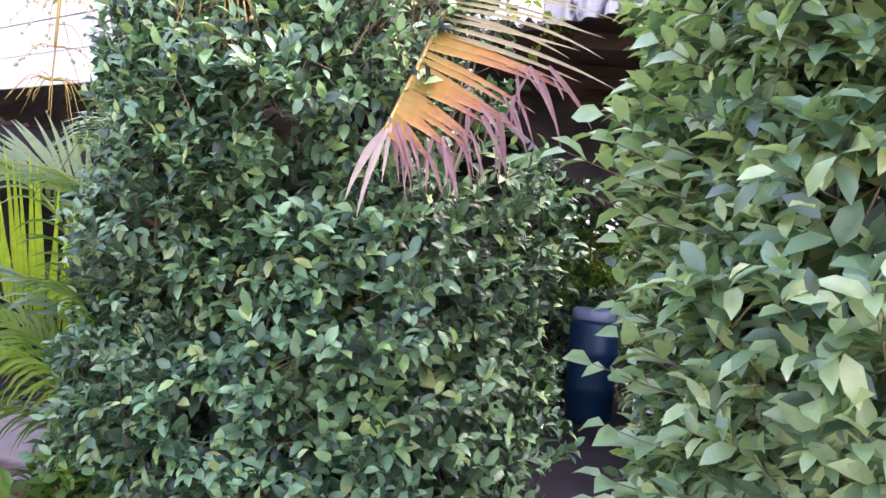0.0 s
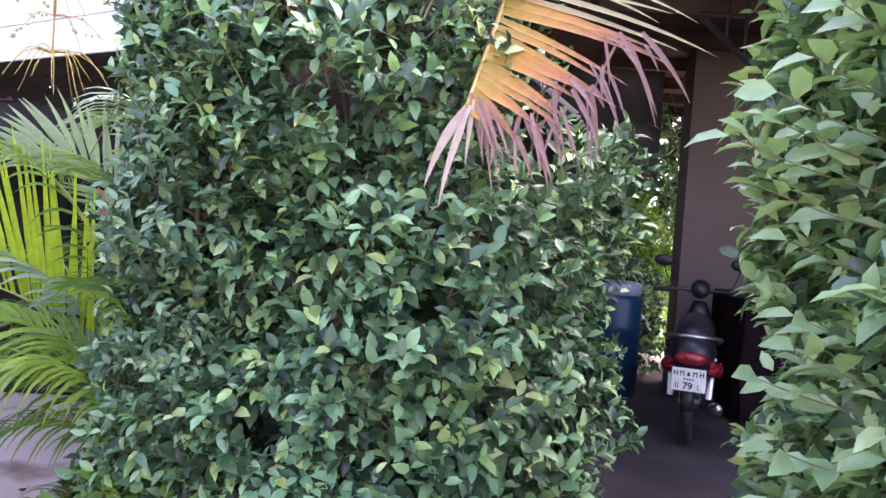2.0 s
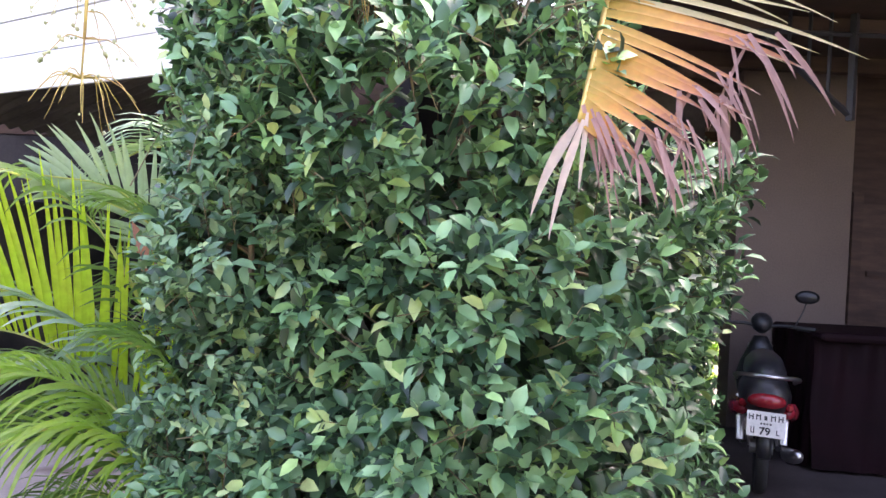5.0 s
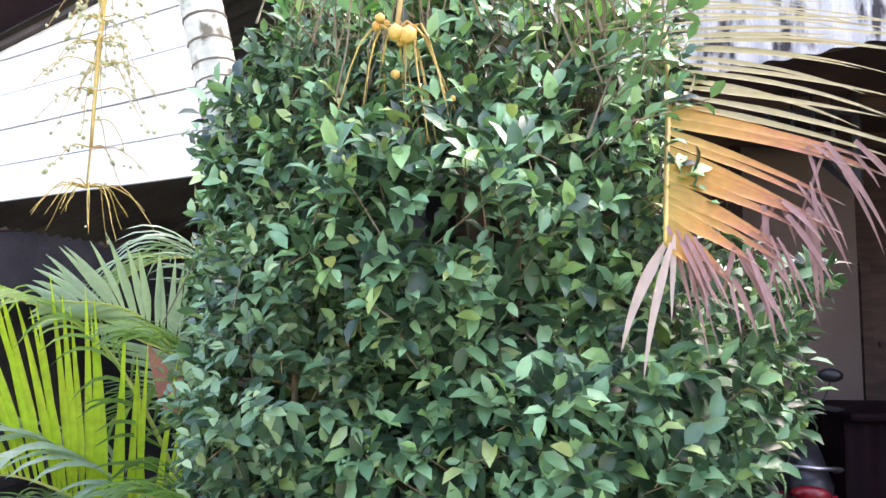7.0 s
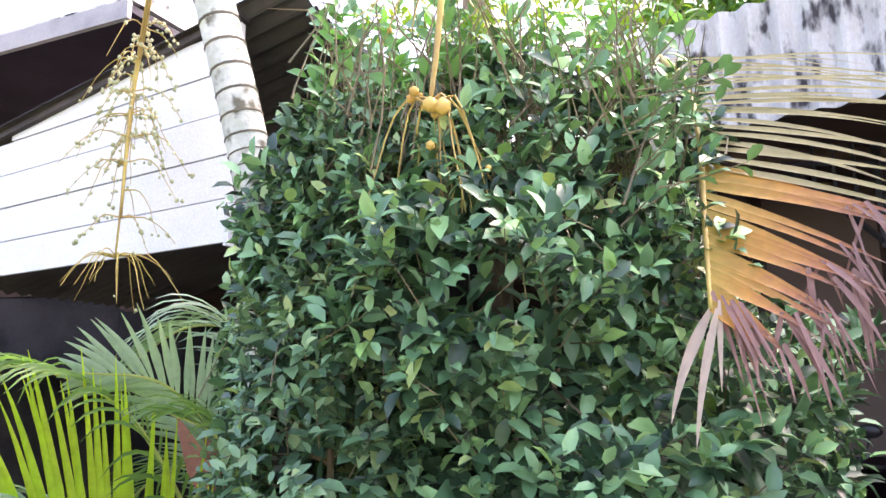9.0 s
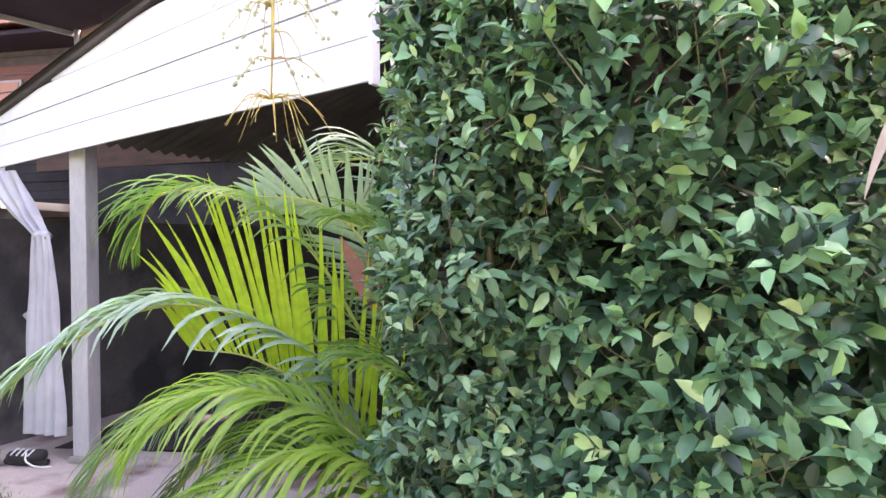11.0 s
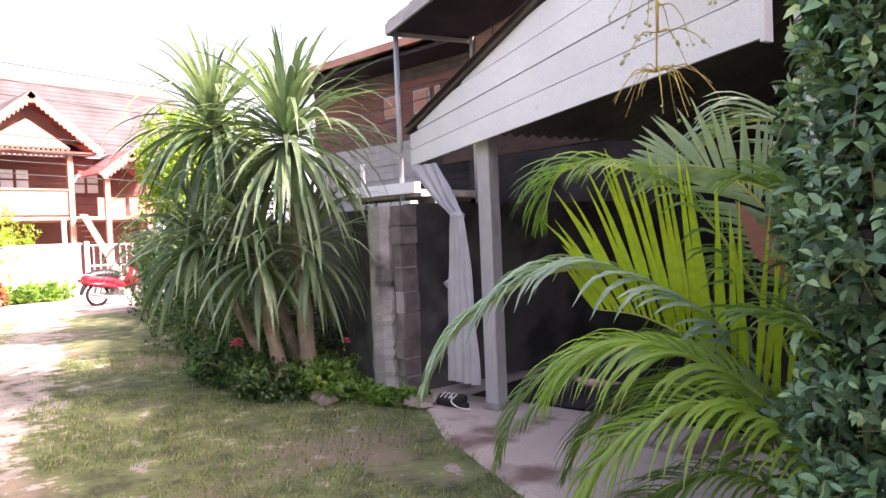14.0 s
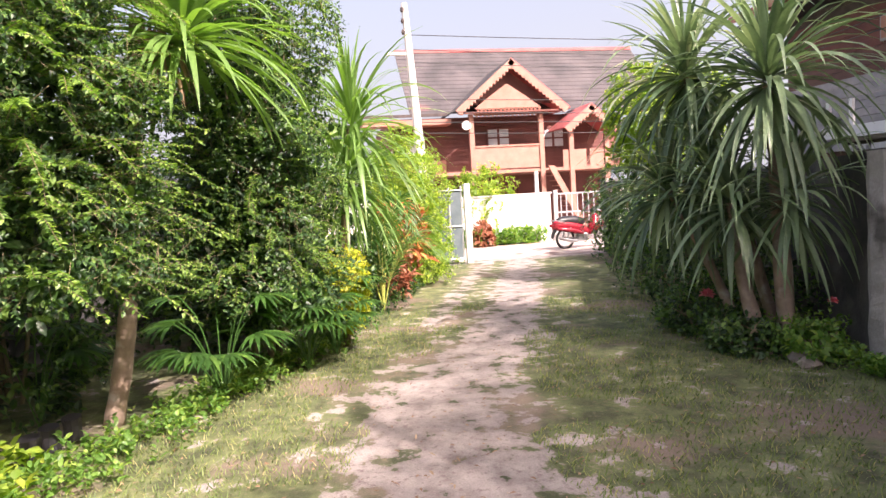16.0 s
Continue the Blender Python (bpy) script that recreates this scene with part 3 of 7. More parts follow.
    part("branching", gb, twig_mat or M_TWIG, root)
    return root


def frond(parent, ctrl, mat, length=0.45, width=0.028, count=34, droop=0.12, angle=50, lift=0.15, thick=0.011, seed=3, sides=(1, -1), start=0.22, rachis_mat=None, side_up=(0, 0, 1), taper=0.55, label=""):
    """A feather leaf: a bent midrib with two rows of leaflets."""
    g = np.random.default_rng(seed)
    line = curve(ctrl, 26)
    root_part = part("frond", tube(Geo(), line, np.linspace(thick, thick * 0.25, 26), 6), rachis_mat or M_RACHIS, parent, label)
    tan = unit(np.gradient(line, axis=0))
    gl = Geo()
    for sd in sides:
        u = np.linspace(start, 0.99, count) + g.normal(0, 0.004, count)
        u = np.clip(u, 0.02, 0.995)
        i = u * 25
        i0 = i.astype(int).clip(0, 24)
        fr = (i - i0)[:, None]
        P = line[i0] * (1 - fr) + line[i0 + 1] * fr
        T = tan[i0]
        S = unit(np.cross(T, np.asarray(side_up, float))) * sd
        N = unit(np.cross(S, T) * sd)
        v = (u - start) / (1 - start)
        ang = np.radians(angle * (1 - 0.55 * v) + g.normal(0, 4, count))
        D = T * np.cos(ang)[:, None] + S * np.sin(ang)[:, None] + np.array([0, 0, 1]) * (lift + g.normal(0, 0.05, count))[:, None]
        L = length * (0.55 + 0.45 * np.sin(np.pi * np.clip(v * 0.9 + 0.15, 0, 1))) * np.where(v > 0.8, 1 - taper * (v - 0.8) / 0.2, 1) * g.uniform(0.9, 1.08, count)
        strips(gl, P, D, N, L, width * g.uniform(0.8, 1.15, count), droop * g.uniform(0.6, 1.5, count), 6, fold=0.5)
    split_parts("leaflet", gl, 21, mat, root_part)
    return root_part


def rosette(geo, c, n, length, width, g, droop=0.16, up=0.25, lo=-0.5, hi=1.4, axis=(0, 0, 1)):
    """A head of arching sword leaves round one point."""
    a = np.arange(n) * 2.399 + g.uniform(0, 6) + g.normal(0, 0.25, n)
    e = np.linspace(lo, hi, n) + g.normal(0, 0.17, n)
    D = np.stack([np.cos(a) * np.cos(e), np.sin(a) * np.cos(e), np.sin(e)], 1)
    P = np.asarray(c) + D * 0.03 + np.outer((e - hi) * 0.09, axis)
    L = length * g.uniform(0.8, 1.12, n) * np.where(e > 1.1, 0.75, 1)
    strips(geo, P, D, (0, 0, 1) + g.normal(0, 0.15, (n, 3)), L, width * g.uniform(0.8, 1.15, n), droop * g.uniform(0.4, 1.5, n), 8, fold=0.3, base=0.6, peak=0.35)


def sword_tree(name, trunks, label, mat, n=90, length=0.62, width=0.04, droop=0.15, seed=4, bark=None, category="dracaena", group="", fallen=0.0):
    """Canes with heads of sword leaves: trunks are (points, radius, heads), heads of (place, scale)."""
    g = np.random.default_rng(seed)
    base = trunks[0][0][0]
    root = thing(name, (base[0], base[1], 0), label, category, group)
    for pts, rad, heads in trunks:
        line = curve(pts, 18)
        rr = np.linspace(rad * 1.25, rad * 0.7, 18) * (1 + 0.06 * np.sin(np.arange(18) * 2.1))
        tr = part("trunk", tube(Geo(), line, rr, 12), bark or M_BARK, root, smooth=True)
        for pos, s in heads:
            gl = Geo()
            rosette(gl, pos, int(n * s), length * (0.5 + 0.5 * s), width, g, droop, lo=-0.9 + fallen, hi=1.45)
            split_parts("leaf", gl, 27, mat, root)
    return root


# ---- ground ----
TRACKS = (([(1.5, -1.2), (-1.0, 0.2), (-2.5, 0.7), (-4.4, 1.2), (-6.2, 1.35), (-8.0, 2.35), (-10.0, 3.25), (-12.5, 4.1), (-17.5, 5.8)], 0.56),
          ([(-9.5, 2.0), (-12.0, 2.9), (-16.8, 4.7)], 0.2))


def track_at(x, y):
    """How bare the ground is, 0 to 1."""
    best = np.zeros(np.shape(x))
    for pts, w in TRACKS:
        for (x0, y0), (x1, y1) in zip(pts, pts[1:]):
            dx, dy = x1 - x0, y1 - y0
            k = np.clip(((x - x0) * dx + (y - y0) * dy) / (dx * dx + dy * dy), 0, 1)
            d = np.hypot(x - x0 - k * dx, y - y0 - k * dy)
            ww = w * (1 + 0.5 * np.clip((x + 7.5) / 5, -0.45, 1))
            best = np.maximum(best, np.exp(-(d / ww) ** 2) * 0.95)
    best = np.where(x < -17.0, 1.0, best)
    return best


def build_ground():
    xs = np.concatenate([[-900, -200, -60, -40, -30], np.arange(-26, 4, 0.2), [5, 8, 15, 60, 300, 900]])
    ys = np.concatenate([[-900, -200, -60, -20, -10, -6], np.arange(-4, 10, 0.2), [12, 20, 60, 300, 900]])
    X, Y = np.meshgrid(xs, ys, indexing="ij")
    near = (np.abs(X + 7) < 11) & (np.abs(Y - 2) < 6)
    Z = np.array([noise.noise(Vector((a * 0.9, b * 0.9, 0))) * 0.02 + noise.noise(Vector((a * 3, b * 3, 4))) * 0.008 for a, b in zip(X.ravel(), Y.ravel())]).reshape(X.shape) * near - 0.012
    V = np.stack([X, Y, Z], -1).reshape(-1, 3)
    n, m = X.shape
    i = (np.arange(n - 1)[:, None] * m + np.arange(m - 1)[None]).ravel()
    T = np.concatenate([np.stack([i, i + m, i + m + 1], 1), np.stack([i, i + m + 1, i + 1], 1)])
    me = Geo().add(V, T).mesh("ground", M_GROUND, True)
    me.attributes.new("track", "FLOAT", "POINT").data.foreach_set("value", track_at(V[:, 0], V[:, 1]))
    tagged(new("ground", me), "worn lane of pinkish grit and short patchy lawn", "ground", kind="structure")


build_ground()

# concrete apron of the car port and the yard
slab = Geo()
edge = [(-5.6, 5.25), (-4.8, 4.75), (-4.2, 4.33), (-3.65, 4.05), (-2.9, 3.68), (-2.1, 3.25), (-1.0, 2.55), (0.3, 2.2), (4.2, 2.0), (5.0, 11.5), (-5.6, 11.5)]
ev = [(x, y, 0.016) for x, y in edge] + [(x - 0.05, y - 0.06, -0.03) for x, y in edge]
ne = len(edge)
slab.add(ev, [(ne - 1, i, i + 1) for i in range(0, ne - 2)] + [t for i in range(ne) for t in ((i, i + ne, (i + 1) % ne), ((i + 1) % ne, i + ne, (i + 1) % ne + ne))])
tagged(part("pavement", slab, M_SLAB), "worn reddish-grey concrete apron of the car port", "pavement", kind="structure")

# thin dark sheet over the slab: porch shade as colour
tagged(part("floor_porch", Geo().box(0.1, 4.9, 3.3, 7.95, -0.02, 0.021), M_SHADEDFLOOR), "porch floor sheet coloured dark for the shade under the roof", "floor", kind="structure")

# a second dark sheet paints the shade on the car port floor
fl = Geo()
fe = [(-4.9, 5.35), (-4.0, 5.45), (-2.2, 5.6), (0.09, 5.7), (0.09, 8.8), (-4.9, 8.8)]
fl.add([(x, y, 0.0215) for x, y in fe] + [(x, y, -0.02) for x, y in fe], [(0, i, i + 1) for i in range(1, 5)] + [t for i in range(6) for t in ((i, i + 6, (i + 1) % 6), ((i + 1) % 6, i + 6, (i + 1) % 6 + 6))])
tagged(part("floor_carport", fl, M_SHADEDFLOOR), "car port floor sheet coloured dark for the shade inside", "floor", kind="structure")

# ---- white board gable over the car port ----
GX, GY, UX, UY = -2.04, 4.29, -0.962, 0.272


def on_gable(s, z, back=0.0):
    """A place s metres along the gable and back metres behind its face."""
    return (GX + UX * s + UY * back, GY + UY * s - UX * back, z)


def low_line(s):
    return 2.37 - 0.074 * s


def roof_line(s):
    return 3.57 - 0.33 * s


def prism(geo, outline, b0, b1):
    """A flat shape in the gable's plane (s, z) with thickness from b0 to b1 behind it."""
    k = len(outline)
    v = [on_gable(s, z, b0) for s, z in outline] + [on_gable(s, z, b1) for s, z in outline]
    f = [(0, i, i + 1) for i in range(1, k - 1)] + [(k, k + i + 1, k + i) for i in range(1, k - 1)]
    f += [t for i in range(k) for t in ((i, i + k, (i + 1) % k), ((i + 1) % k, i + k, (i + 1) % k + k))]
    return geo.add(v, f)


gable = thing("carport_gable", on_gable(1.7, 2.2), "white-painted board gable with dark lap joints over the car port", "gable")
for i in range(6):
    def lap(s, k):
        return low_line(s) + k * (0.235 - 0.0243 * s)
    ss = [3.52 * j / 24 for j in range(25)]
    lo_ = [(s, lap(s, i)) for s in ss if lap(s, i) < roof_line(s) - 0.004]
    if len(lo_) < 2:
        continue
    hi_ = [(s, min(lap(s, i + 1) - 0.009, roof_line(s))) for s, z in reversed(lo_)]
    hi_ = [(s, max(z, lap(s, i) + 0.002)) for s, z in hi_]
    part("board", prism(Geo(), lo_ + hi_, 0.004 * (i % 2), 0.022), M_WHITEBOARD, gable)
part("backing", prism(Geo(), [(0.01, 2.38), (3.51, 2.12), (3.51, 2.38), (0.01, 3.53)], 0.026, 0.05), M_DARKTRIM, gable)
part("corner_trim", prism(Geo(), [(-0.03, 2.35), (-0.004, 2.35), (-0.004, 3.58), (-0.03, 3.58)], -0.01, 0.06), M_WHITEBOARD, gable)
part("verge_trim", prism(Geo(), [(-0.05, 3.59), (3.55, 2.405), (3.55, 2.43), (-0.05, 3.625)], -0.03, 0.06), M_DARKTRIM, gable)


def corrugated(name, p0, along, slope, width, length, mat, pitch=0.15, amp=0.025, label="", cat="roof", kind="structure"):
    """A wavy sheet from the corner p0; waves run down the slope."""
    al, sl = Vector(along).normalized(), Vector(slope).normalized()
    up = al.cross(sl).normalized()
    if up.z < 0:
        up = -up
    g = Geo()
    n = int(width / pitch * 8)
    v, f = [], []
    for i in range(n + 1):
        for j in (0, 1):
            for k in (0, 1):
                q = Vector(p0) + al * (width * i / n) + sl * (length * j) + up * (amp * math.sin(i * math.pi / 4) - 0.007 * k)
                v.append(tuple(q))
    for i in range(n):
        a, b = i * 4, i * 4 + 4
        for q in ((a, a + 2, b + 2, b), (a + 1, b + 1, b + 3, a + 3), (a, b, b + 1, a + 1), (a + 2, a + 3, b + 3, b + 2)):
            f += [(q[0], q[1], q[2]), (q[0], q[2], q[3])]
    g.add(v, f)
    return tagged(part(name, g, mat, smooth=False), label, cat, kind=kind)


back = Vector((on_gable(0, 0, 1.0)[0] - GX, on_gable(0, 0, 1.0)[1] - GY, 0))
uu = Vector((UX, UY, 0))
down_l = (uu * 1.0 + Vector((0, 0, -0.33))).normalized()
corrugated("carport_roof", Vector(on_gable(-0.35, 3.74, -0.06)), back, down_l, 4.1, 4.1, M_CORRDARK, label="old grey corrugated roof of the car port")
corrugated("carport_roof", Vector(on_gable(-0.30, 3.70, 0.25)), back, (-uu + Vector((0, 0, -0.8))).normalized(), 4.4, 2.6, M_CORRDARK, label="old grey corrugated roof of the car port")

# car port: post, back and side walls, rough wall end
post = thing("carport_post", (-4.52, 5.2, 0), "grey painted concrete post of the car port", "post")
part("shaft", Geo().box(-4.50, -4.37, 5.07, 5.2, 0.02, 2.5), M_POST, post, bevel=0.008)
part("plinth", Geo().box(-4.52, -4.35, 5.05, 5.22, 0.02, 0.07), M_CONC, post, bevel=0.006)


def wall(name, x0, x1, y0, y1, z0, z1, mat, label, holes=()):
    return tagged(part(name, Geo().box(x0, x1, y0, y1, z0, z1), mat), label, "wall", kind="structure")


def slanted(name, a, b, t, z0, z1, mat, label="", cat="wall", kind="structure", parent=None):
    """An upright slab of thickness t from a to b."""
    d = Vector((b[0] - a[0], b[1] - a[1])).normalized()
    n = Vector((-d.y, d.x)) * t
    c = []
    for p in (a, b):
        for q in (0, 1):
            for z in (z0, z1):
                c.append((p[0] + n.x * q, p[1] + n.y * q, z))
    ob = part(name, Geo().hexa(c), mat, parent)
    return tagged(ob, label, cat, kind=kind) if parent is None else ob


slanted("wall_side", (-5.40, 5.2), (-4.6, 8.9), 0.14, -0.05, 1.76, M_RENDERWALL, "black-stained rendered block wall beside the car port")
slanted("wall_lane", (-5.75, 5.12), (-9.6, 6.75), -0.14, -0.05, 1.74, M_RENDERWALL, "stained old boundary wall behind the flower bed")
slanted("wall_lane", (-9.62, 6.76), (-16.9, 8.6), -0.14, -0.05, 1.7, M_RENDERWALL, "stained old boundary wall behind the flower bed")
# the lower back and dividing walls have the interior shade in their colour
slanted("wall_back", (-4.75, 8.9), (0.9, 8.9), -0.14, -0.05, 2.42, M_SHADEDWALL, "back wall of the car port, coloured dark for the shade inside")
slanted("wall_back", (-4.75, 8.92), (0.9, 8.92), -0.14, 2.45, 4.4, M_DARKWOOD, "dark boarded upper wall of the car port")
for i in range(11):
    slanted("wall_back", (-4.7 + i * 0.5, 8.91), (-4.7 + i * 0.5 + 0.3 + 0.1 * (i % 2), 8.91), -0.12, 2.421, 2.449, M_DARKWOOD, "dark packing under the upper wall")
slanted("wall_back", (-8.7, 9.45), (-4.72, 8.95), -0.1, 2.63, 4.0, M_DARKWOOD, "dark boarded upper wall of the car port")
slanted("wall_back", (-8.0, 9.3), (-4.4, 9.0), -0.1, -0.05, 2.62, M_SHADEDWALL, "back wall of the car port, coloured dark for the shade inside")
slanted("wall_divide", (-0.9, 4.9), (-0.2, 8.75), 0.12, -0.05, 2.9, M_SHADEDWALL, "dividing wall of the car port, coloured dark for the shade inside")

pier = thing("wall_pier", (-5.55, 5.1, 0), "rough broken concrete end of the stained boundary wall", "pier")
g_ = np.random.default_rng(5)
for nm, x0, x1, y0, mat in (("render_face", -5.74, -5.46, 4.94, M_CONC), ("block_face", -5.455, -5.35, 4.995, M_REDBLOCK)):
    if nm == "block_face":
        z = -0.03
        while z < 1.6:
            h_ = g_.uniform(0.14, 0.24)
            w_ = g_.uniform(-0.006, 0.014)
            part("block", Geo().box(x0, x1 + w_, y0 + g_.uniform(-0.012, 0.02), 5.2, z, min(z + h_ - 0.012, 1.74)), mat, pier)
            z += h_
        part("mortar", Geo().box(x0 + 0.003, x1 - 0.008, y0 + 0.014, 5.195, -0.03, 1.73), M_CONC, pier)
    else:
        V, F = [], []
        n_ = 34
        for i in range(n_ + 1):
            zz = -0.03 + 1.77 * i / n_
            e0 = noise.noise(Vector((0, 1, zz * 5))) * 0.018
            e1 = noise.noise(Vector((4, 2, zz * 7))) * 0.05 + noise.noise(Vector((9, 2, zz * 22))) * 0.025
            for x, y in ((x0 + e0, y0 + 0.02), (x0 + 0.05, y0 + noise.noise(Vector((1, 1, zz * 6))) * 0.02), (x1 - 0.09 + e1 * 0.5, y0 - 0.01 + noise.noise(Vector((7, 1, zz * 9))) * 0.02), (x1 - 0.02 + e1, y0 + 0.035), (x1 - 0.02, 5.2), (x0, 5.2)):
                V.append((x, y, zz))
        for i in range(n_):
            for j in range(6):
                a, b = i * 6 + j, i * 6 + (j + 1) % 6
                F += [(a, b, b + 6), (a, b + 6, a + 6)]
        t_ = n_ * 6
        F += [(t_, t_ + j, t_ + j + 1) for j in range(1, 5)]
        part("render_face", Geo().add(V, F), mat, pier)
chip = Geo()
prof = [(0, 0.02), (0.05, 0.05), (0.1, 0.06), (0.13, 0.02), (0.2, 0.0), (0.24, -0.04), (0.17, -0.07), (0.1, -0.04), (0.04, -0.03)]
chip.add([(-5.30 + (a * 0.2), 5.52 + a, 0.98 + b) for a, b in prof] + [(-5.335 + (a * 0.2), 5.52 + a, 0.98 + b) for a, b in prof], [(0, i, i + 1) for i in range(1, 8)] + [t for i in range(9) for t in ((i, i + 9, (i + 1) % 9), ((i + 1) % 9, i + 9, (i + 1) % 9 + 9))])
tagged(part("paint_chip", chip, M_WHITEWALL), "pale splash of dried plaster on the dark wall", "stain")

# ragged cloth hanging by the post
cloth = thing("hanging_cloth", (-4.7, 5.15, 1.9), "pale grey sheet hanging tied beside the car port post", "cloth")


def drape(rows, nu=22, waves=4, depth=0.03, thick=0.006):
    """A hanging sheet; rows of (left x, y, right x, y, z)."""
    g = Geo()
    rows = np.array(rows, float)
    k = len(rows)
    v = []
    for side in (0, 1):
        for i, (x0, y0, x1, y1, z) in enumerate(rows):
            nx, ny = unit(np.array([-(y1 - y0), x1 - x0]))
            for j in range(nu):
                u = j / (nu - 1)
                w = math.sin(u * waves * 2 * math.pi + i * 0.18) * depth * (0.6 + 0.4 * math.sin(i * 0.7 + u * 5))
                v.append((x0 + (x1 - x0) * u + nx * (w + side * thick), y0 + (y1 - y0) * u + ny * (w + side * thick), z))
    f = []
    for s_ in (0, 1):
        for i in range(k - 1):
            for j in range(nu - 1):
                a = s_ * k * nu + i * nu + j
                q = (a, a + 1, a + nu + 1, a + nu)
                f += [(q[0], q[1], q[2]), (q[0], q[2], q[3])]
    return g.add(v, f)


rows_ = []
for i in range(15):
    q = i / 14
    z = 1.62 - 1.42 * q
    half = 0.07 + 0.11 * q ** 0.7
    rows_.append((-4.76 - half, 5.09, -4.74 + half, 5.07, z + 0.0))
part("lower_sheet", drape(rows_), M_CLOTH, cloth, smooth=True)
rows_ = []
for i in range(10):
    q = i / 9
    rows_.append((-5.38 + 0.56 * q ** 1.3, 5.2 - 0.08 * q, -5.05 + 0.36 * q, 5.18 - 0.08 * q, 2.1 - 0.5 * q))
part("upper_sheet", drape(rows_, waves=3, depth=0.035), M_CLOTH, cloth, smooth=True)
tube_ = Geo()
tube(tube_, curve([(-4.81, 5.09, 1.61), (-4.75, 5.1, 1.63), (-4.69, 5.09, 1.61)], 6), 0.03, 8)
part("knot", tube_, M_CLOTH, cloth, smooth=True)

# shoe and stone at the foot of the wall
shoe = thing("shoe", (-4.75, 4.95, 0.03), "black shoe with white laces lying by the post", "shoe")
sg = Geo()
tube(sg, curve([(-4.92, 4.95, 0.075), (-4.85, 4.95, 0.08), (-4.74, 4.96, 0.085), (-4.64, 4.98, 0.10)], 9), [0.022, 0.04, 0.045, 0.043, 0.04, 0.042, 0.045, 0.042, 0.03], 10)
part("upper", sg, M_RUBBER, shoe, smooth=True)
lg = Geo()
for i in range(4):
    x = -4.86 + i * 0.045
    tube(lg, curve([(x, 4.91, 0.10), (x + 0.02, 4.94, 0.132), (x + 0.0, 4.98, 0.125)], 7), 0.006, 5)
tube(lg, curve([(-4.74, 4.92, 0.12), (-4.70, 4.87, 0.08), (-4.60, 4.86, 0.05), (-4.52, 4.9, 0.045)], 9), 0.006, 5)
part("laces", lg, M_PLATE, shoe)
sole = Geo()
tube(sole, [(-4.94, 4.95, 0.045), (-4.8, 4.95, 0.045), (-4.62, 4.98, 0.045)], 0.022, 8)
part("sole", sole, M_RUBBER, shoe)
for c_, r_ in (((-5.08, 4.86, 0.05), 0.16), ((-5.24, 4.82, 0.03), 0.12), ((-4.97, 4.83, 0.03), 0.08)):
    ob = tagged(part("rubble_stone", ball(Geo(), (0, 0, 0), r_, 0.45), M_STONE), "dark lump of rubble against the wall end", "stone", "rubble stones")
    ob.matrix_world = pose(c_[0], c_[1], c_[2], 0, 0, r_ * 900)

# ---- upper canopy behind the gable, and the timber house behind ----
canopy = thing("canopy_roof", (-6, 6.8, 4.3), "dark overhanging roof with a grey fascia on steel posts", "canopy")
A, E_, B, B2 = (-8.0, 7.5), (-3.25, 5.56), (-7.5, 8.72), (-2.7, 6.8)


def plate_poly(pts, z0, z1):
    k = len(pts)
    z0 = z0 if isinstance(z0, (list, tuple)) else [z0] * k
    z1 = z1 if isinstance(z1, (list, tuple)) else [z1] * k
    v = [(x, y, z) for (x, y), z in zip(pts, z0)] + [(x, y, z) for (x, y), z in zip(pts, z1)]
    f = [(0, i + 1, i) for i in range(1, k - 1)] + [(k, k + i, k + i + 1) for i in range(1, k - 1)]
    f += [t for i in range(k) for t in ((i, (i + 1) % k, i + k), ((i + 1) % k, (i + 1) % k + k, i + k))]
    return Geo().add(v, f)


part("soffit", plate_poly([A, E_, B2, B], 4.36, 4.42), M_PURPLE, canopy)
slanted("fascia", A, E_, -0.04, 4.3, 4.45, M_FASCIA2, parent=canopy)
slanted("end_fascia", B, A, -0.04, 4.3, 4.45, M_FASCIA2, parent=canopy)
slanted("beam", B, B2, 0.08, 4.12, 4.35, M_BEAM, parent=canopy)
slanted("frieze_strip", B, B2, 0.05, 4.07, 4.115, M_WHITEBOARD, parent=canopy)
part("roof_sheet", plate_poly([A, E_, B2, B], 4.46, [4.5, 4.5, 4.9, 4.9]), M_CORR, canopy)
for x, y, z0 in ((-7.93, 7.58, 1.7), (-7.42, 8.66, 1.7)):
    part("steel_post", tube(Geo(), [(x, y, z0), (x, y, 4.36)], 0.04, 10), M_STEEL, canopy, smooth=True)
lamp = thing("hanging_lamp", (-6.6, 8.1, 4.0), "small white lamp hanging under the dark canopy", "lamp")
part("shade", tube(Geo(), [(-6.6, 8.1, 3.9), (-6.6, 8.1, 3.98), (-6.6, 8.1, 4.05)], [0.09, 0.05, 0.02], 10), M_WHITEBOARD, lamp)
part("cord", tube(Geo(), [(-6.6, 8.1, 4.04), (-6.6, 8.1, 4.37)], 0.006, 5), M_WIRE, lamp)

timber = thing("timber_house", (-8.5, 10.4, 0), "brown timber house with a red metal roof", "house")
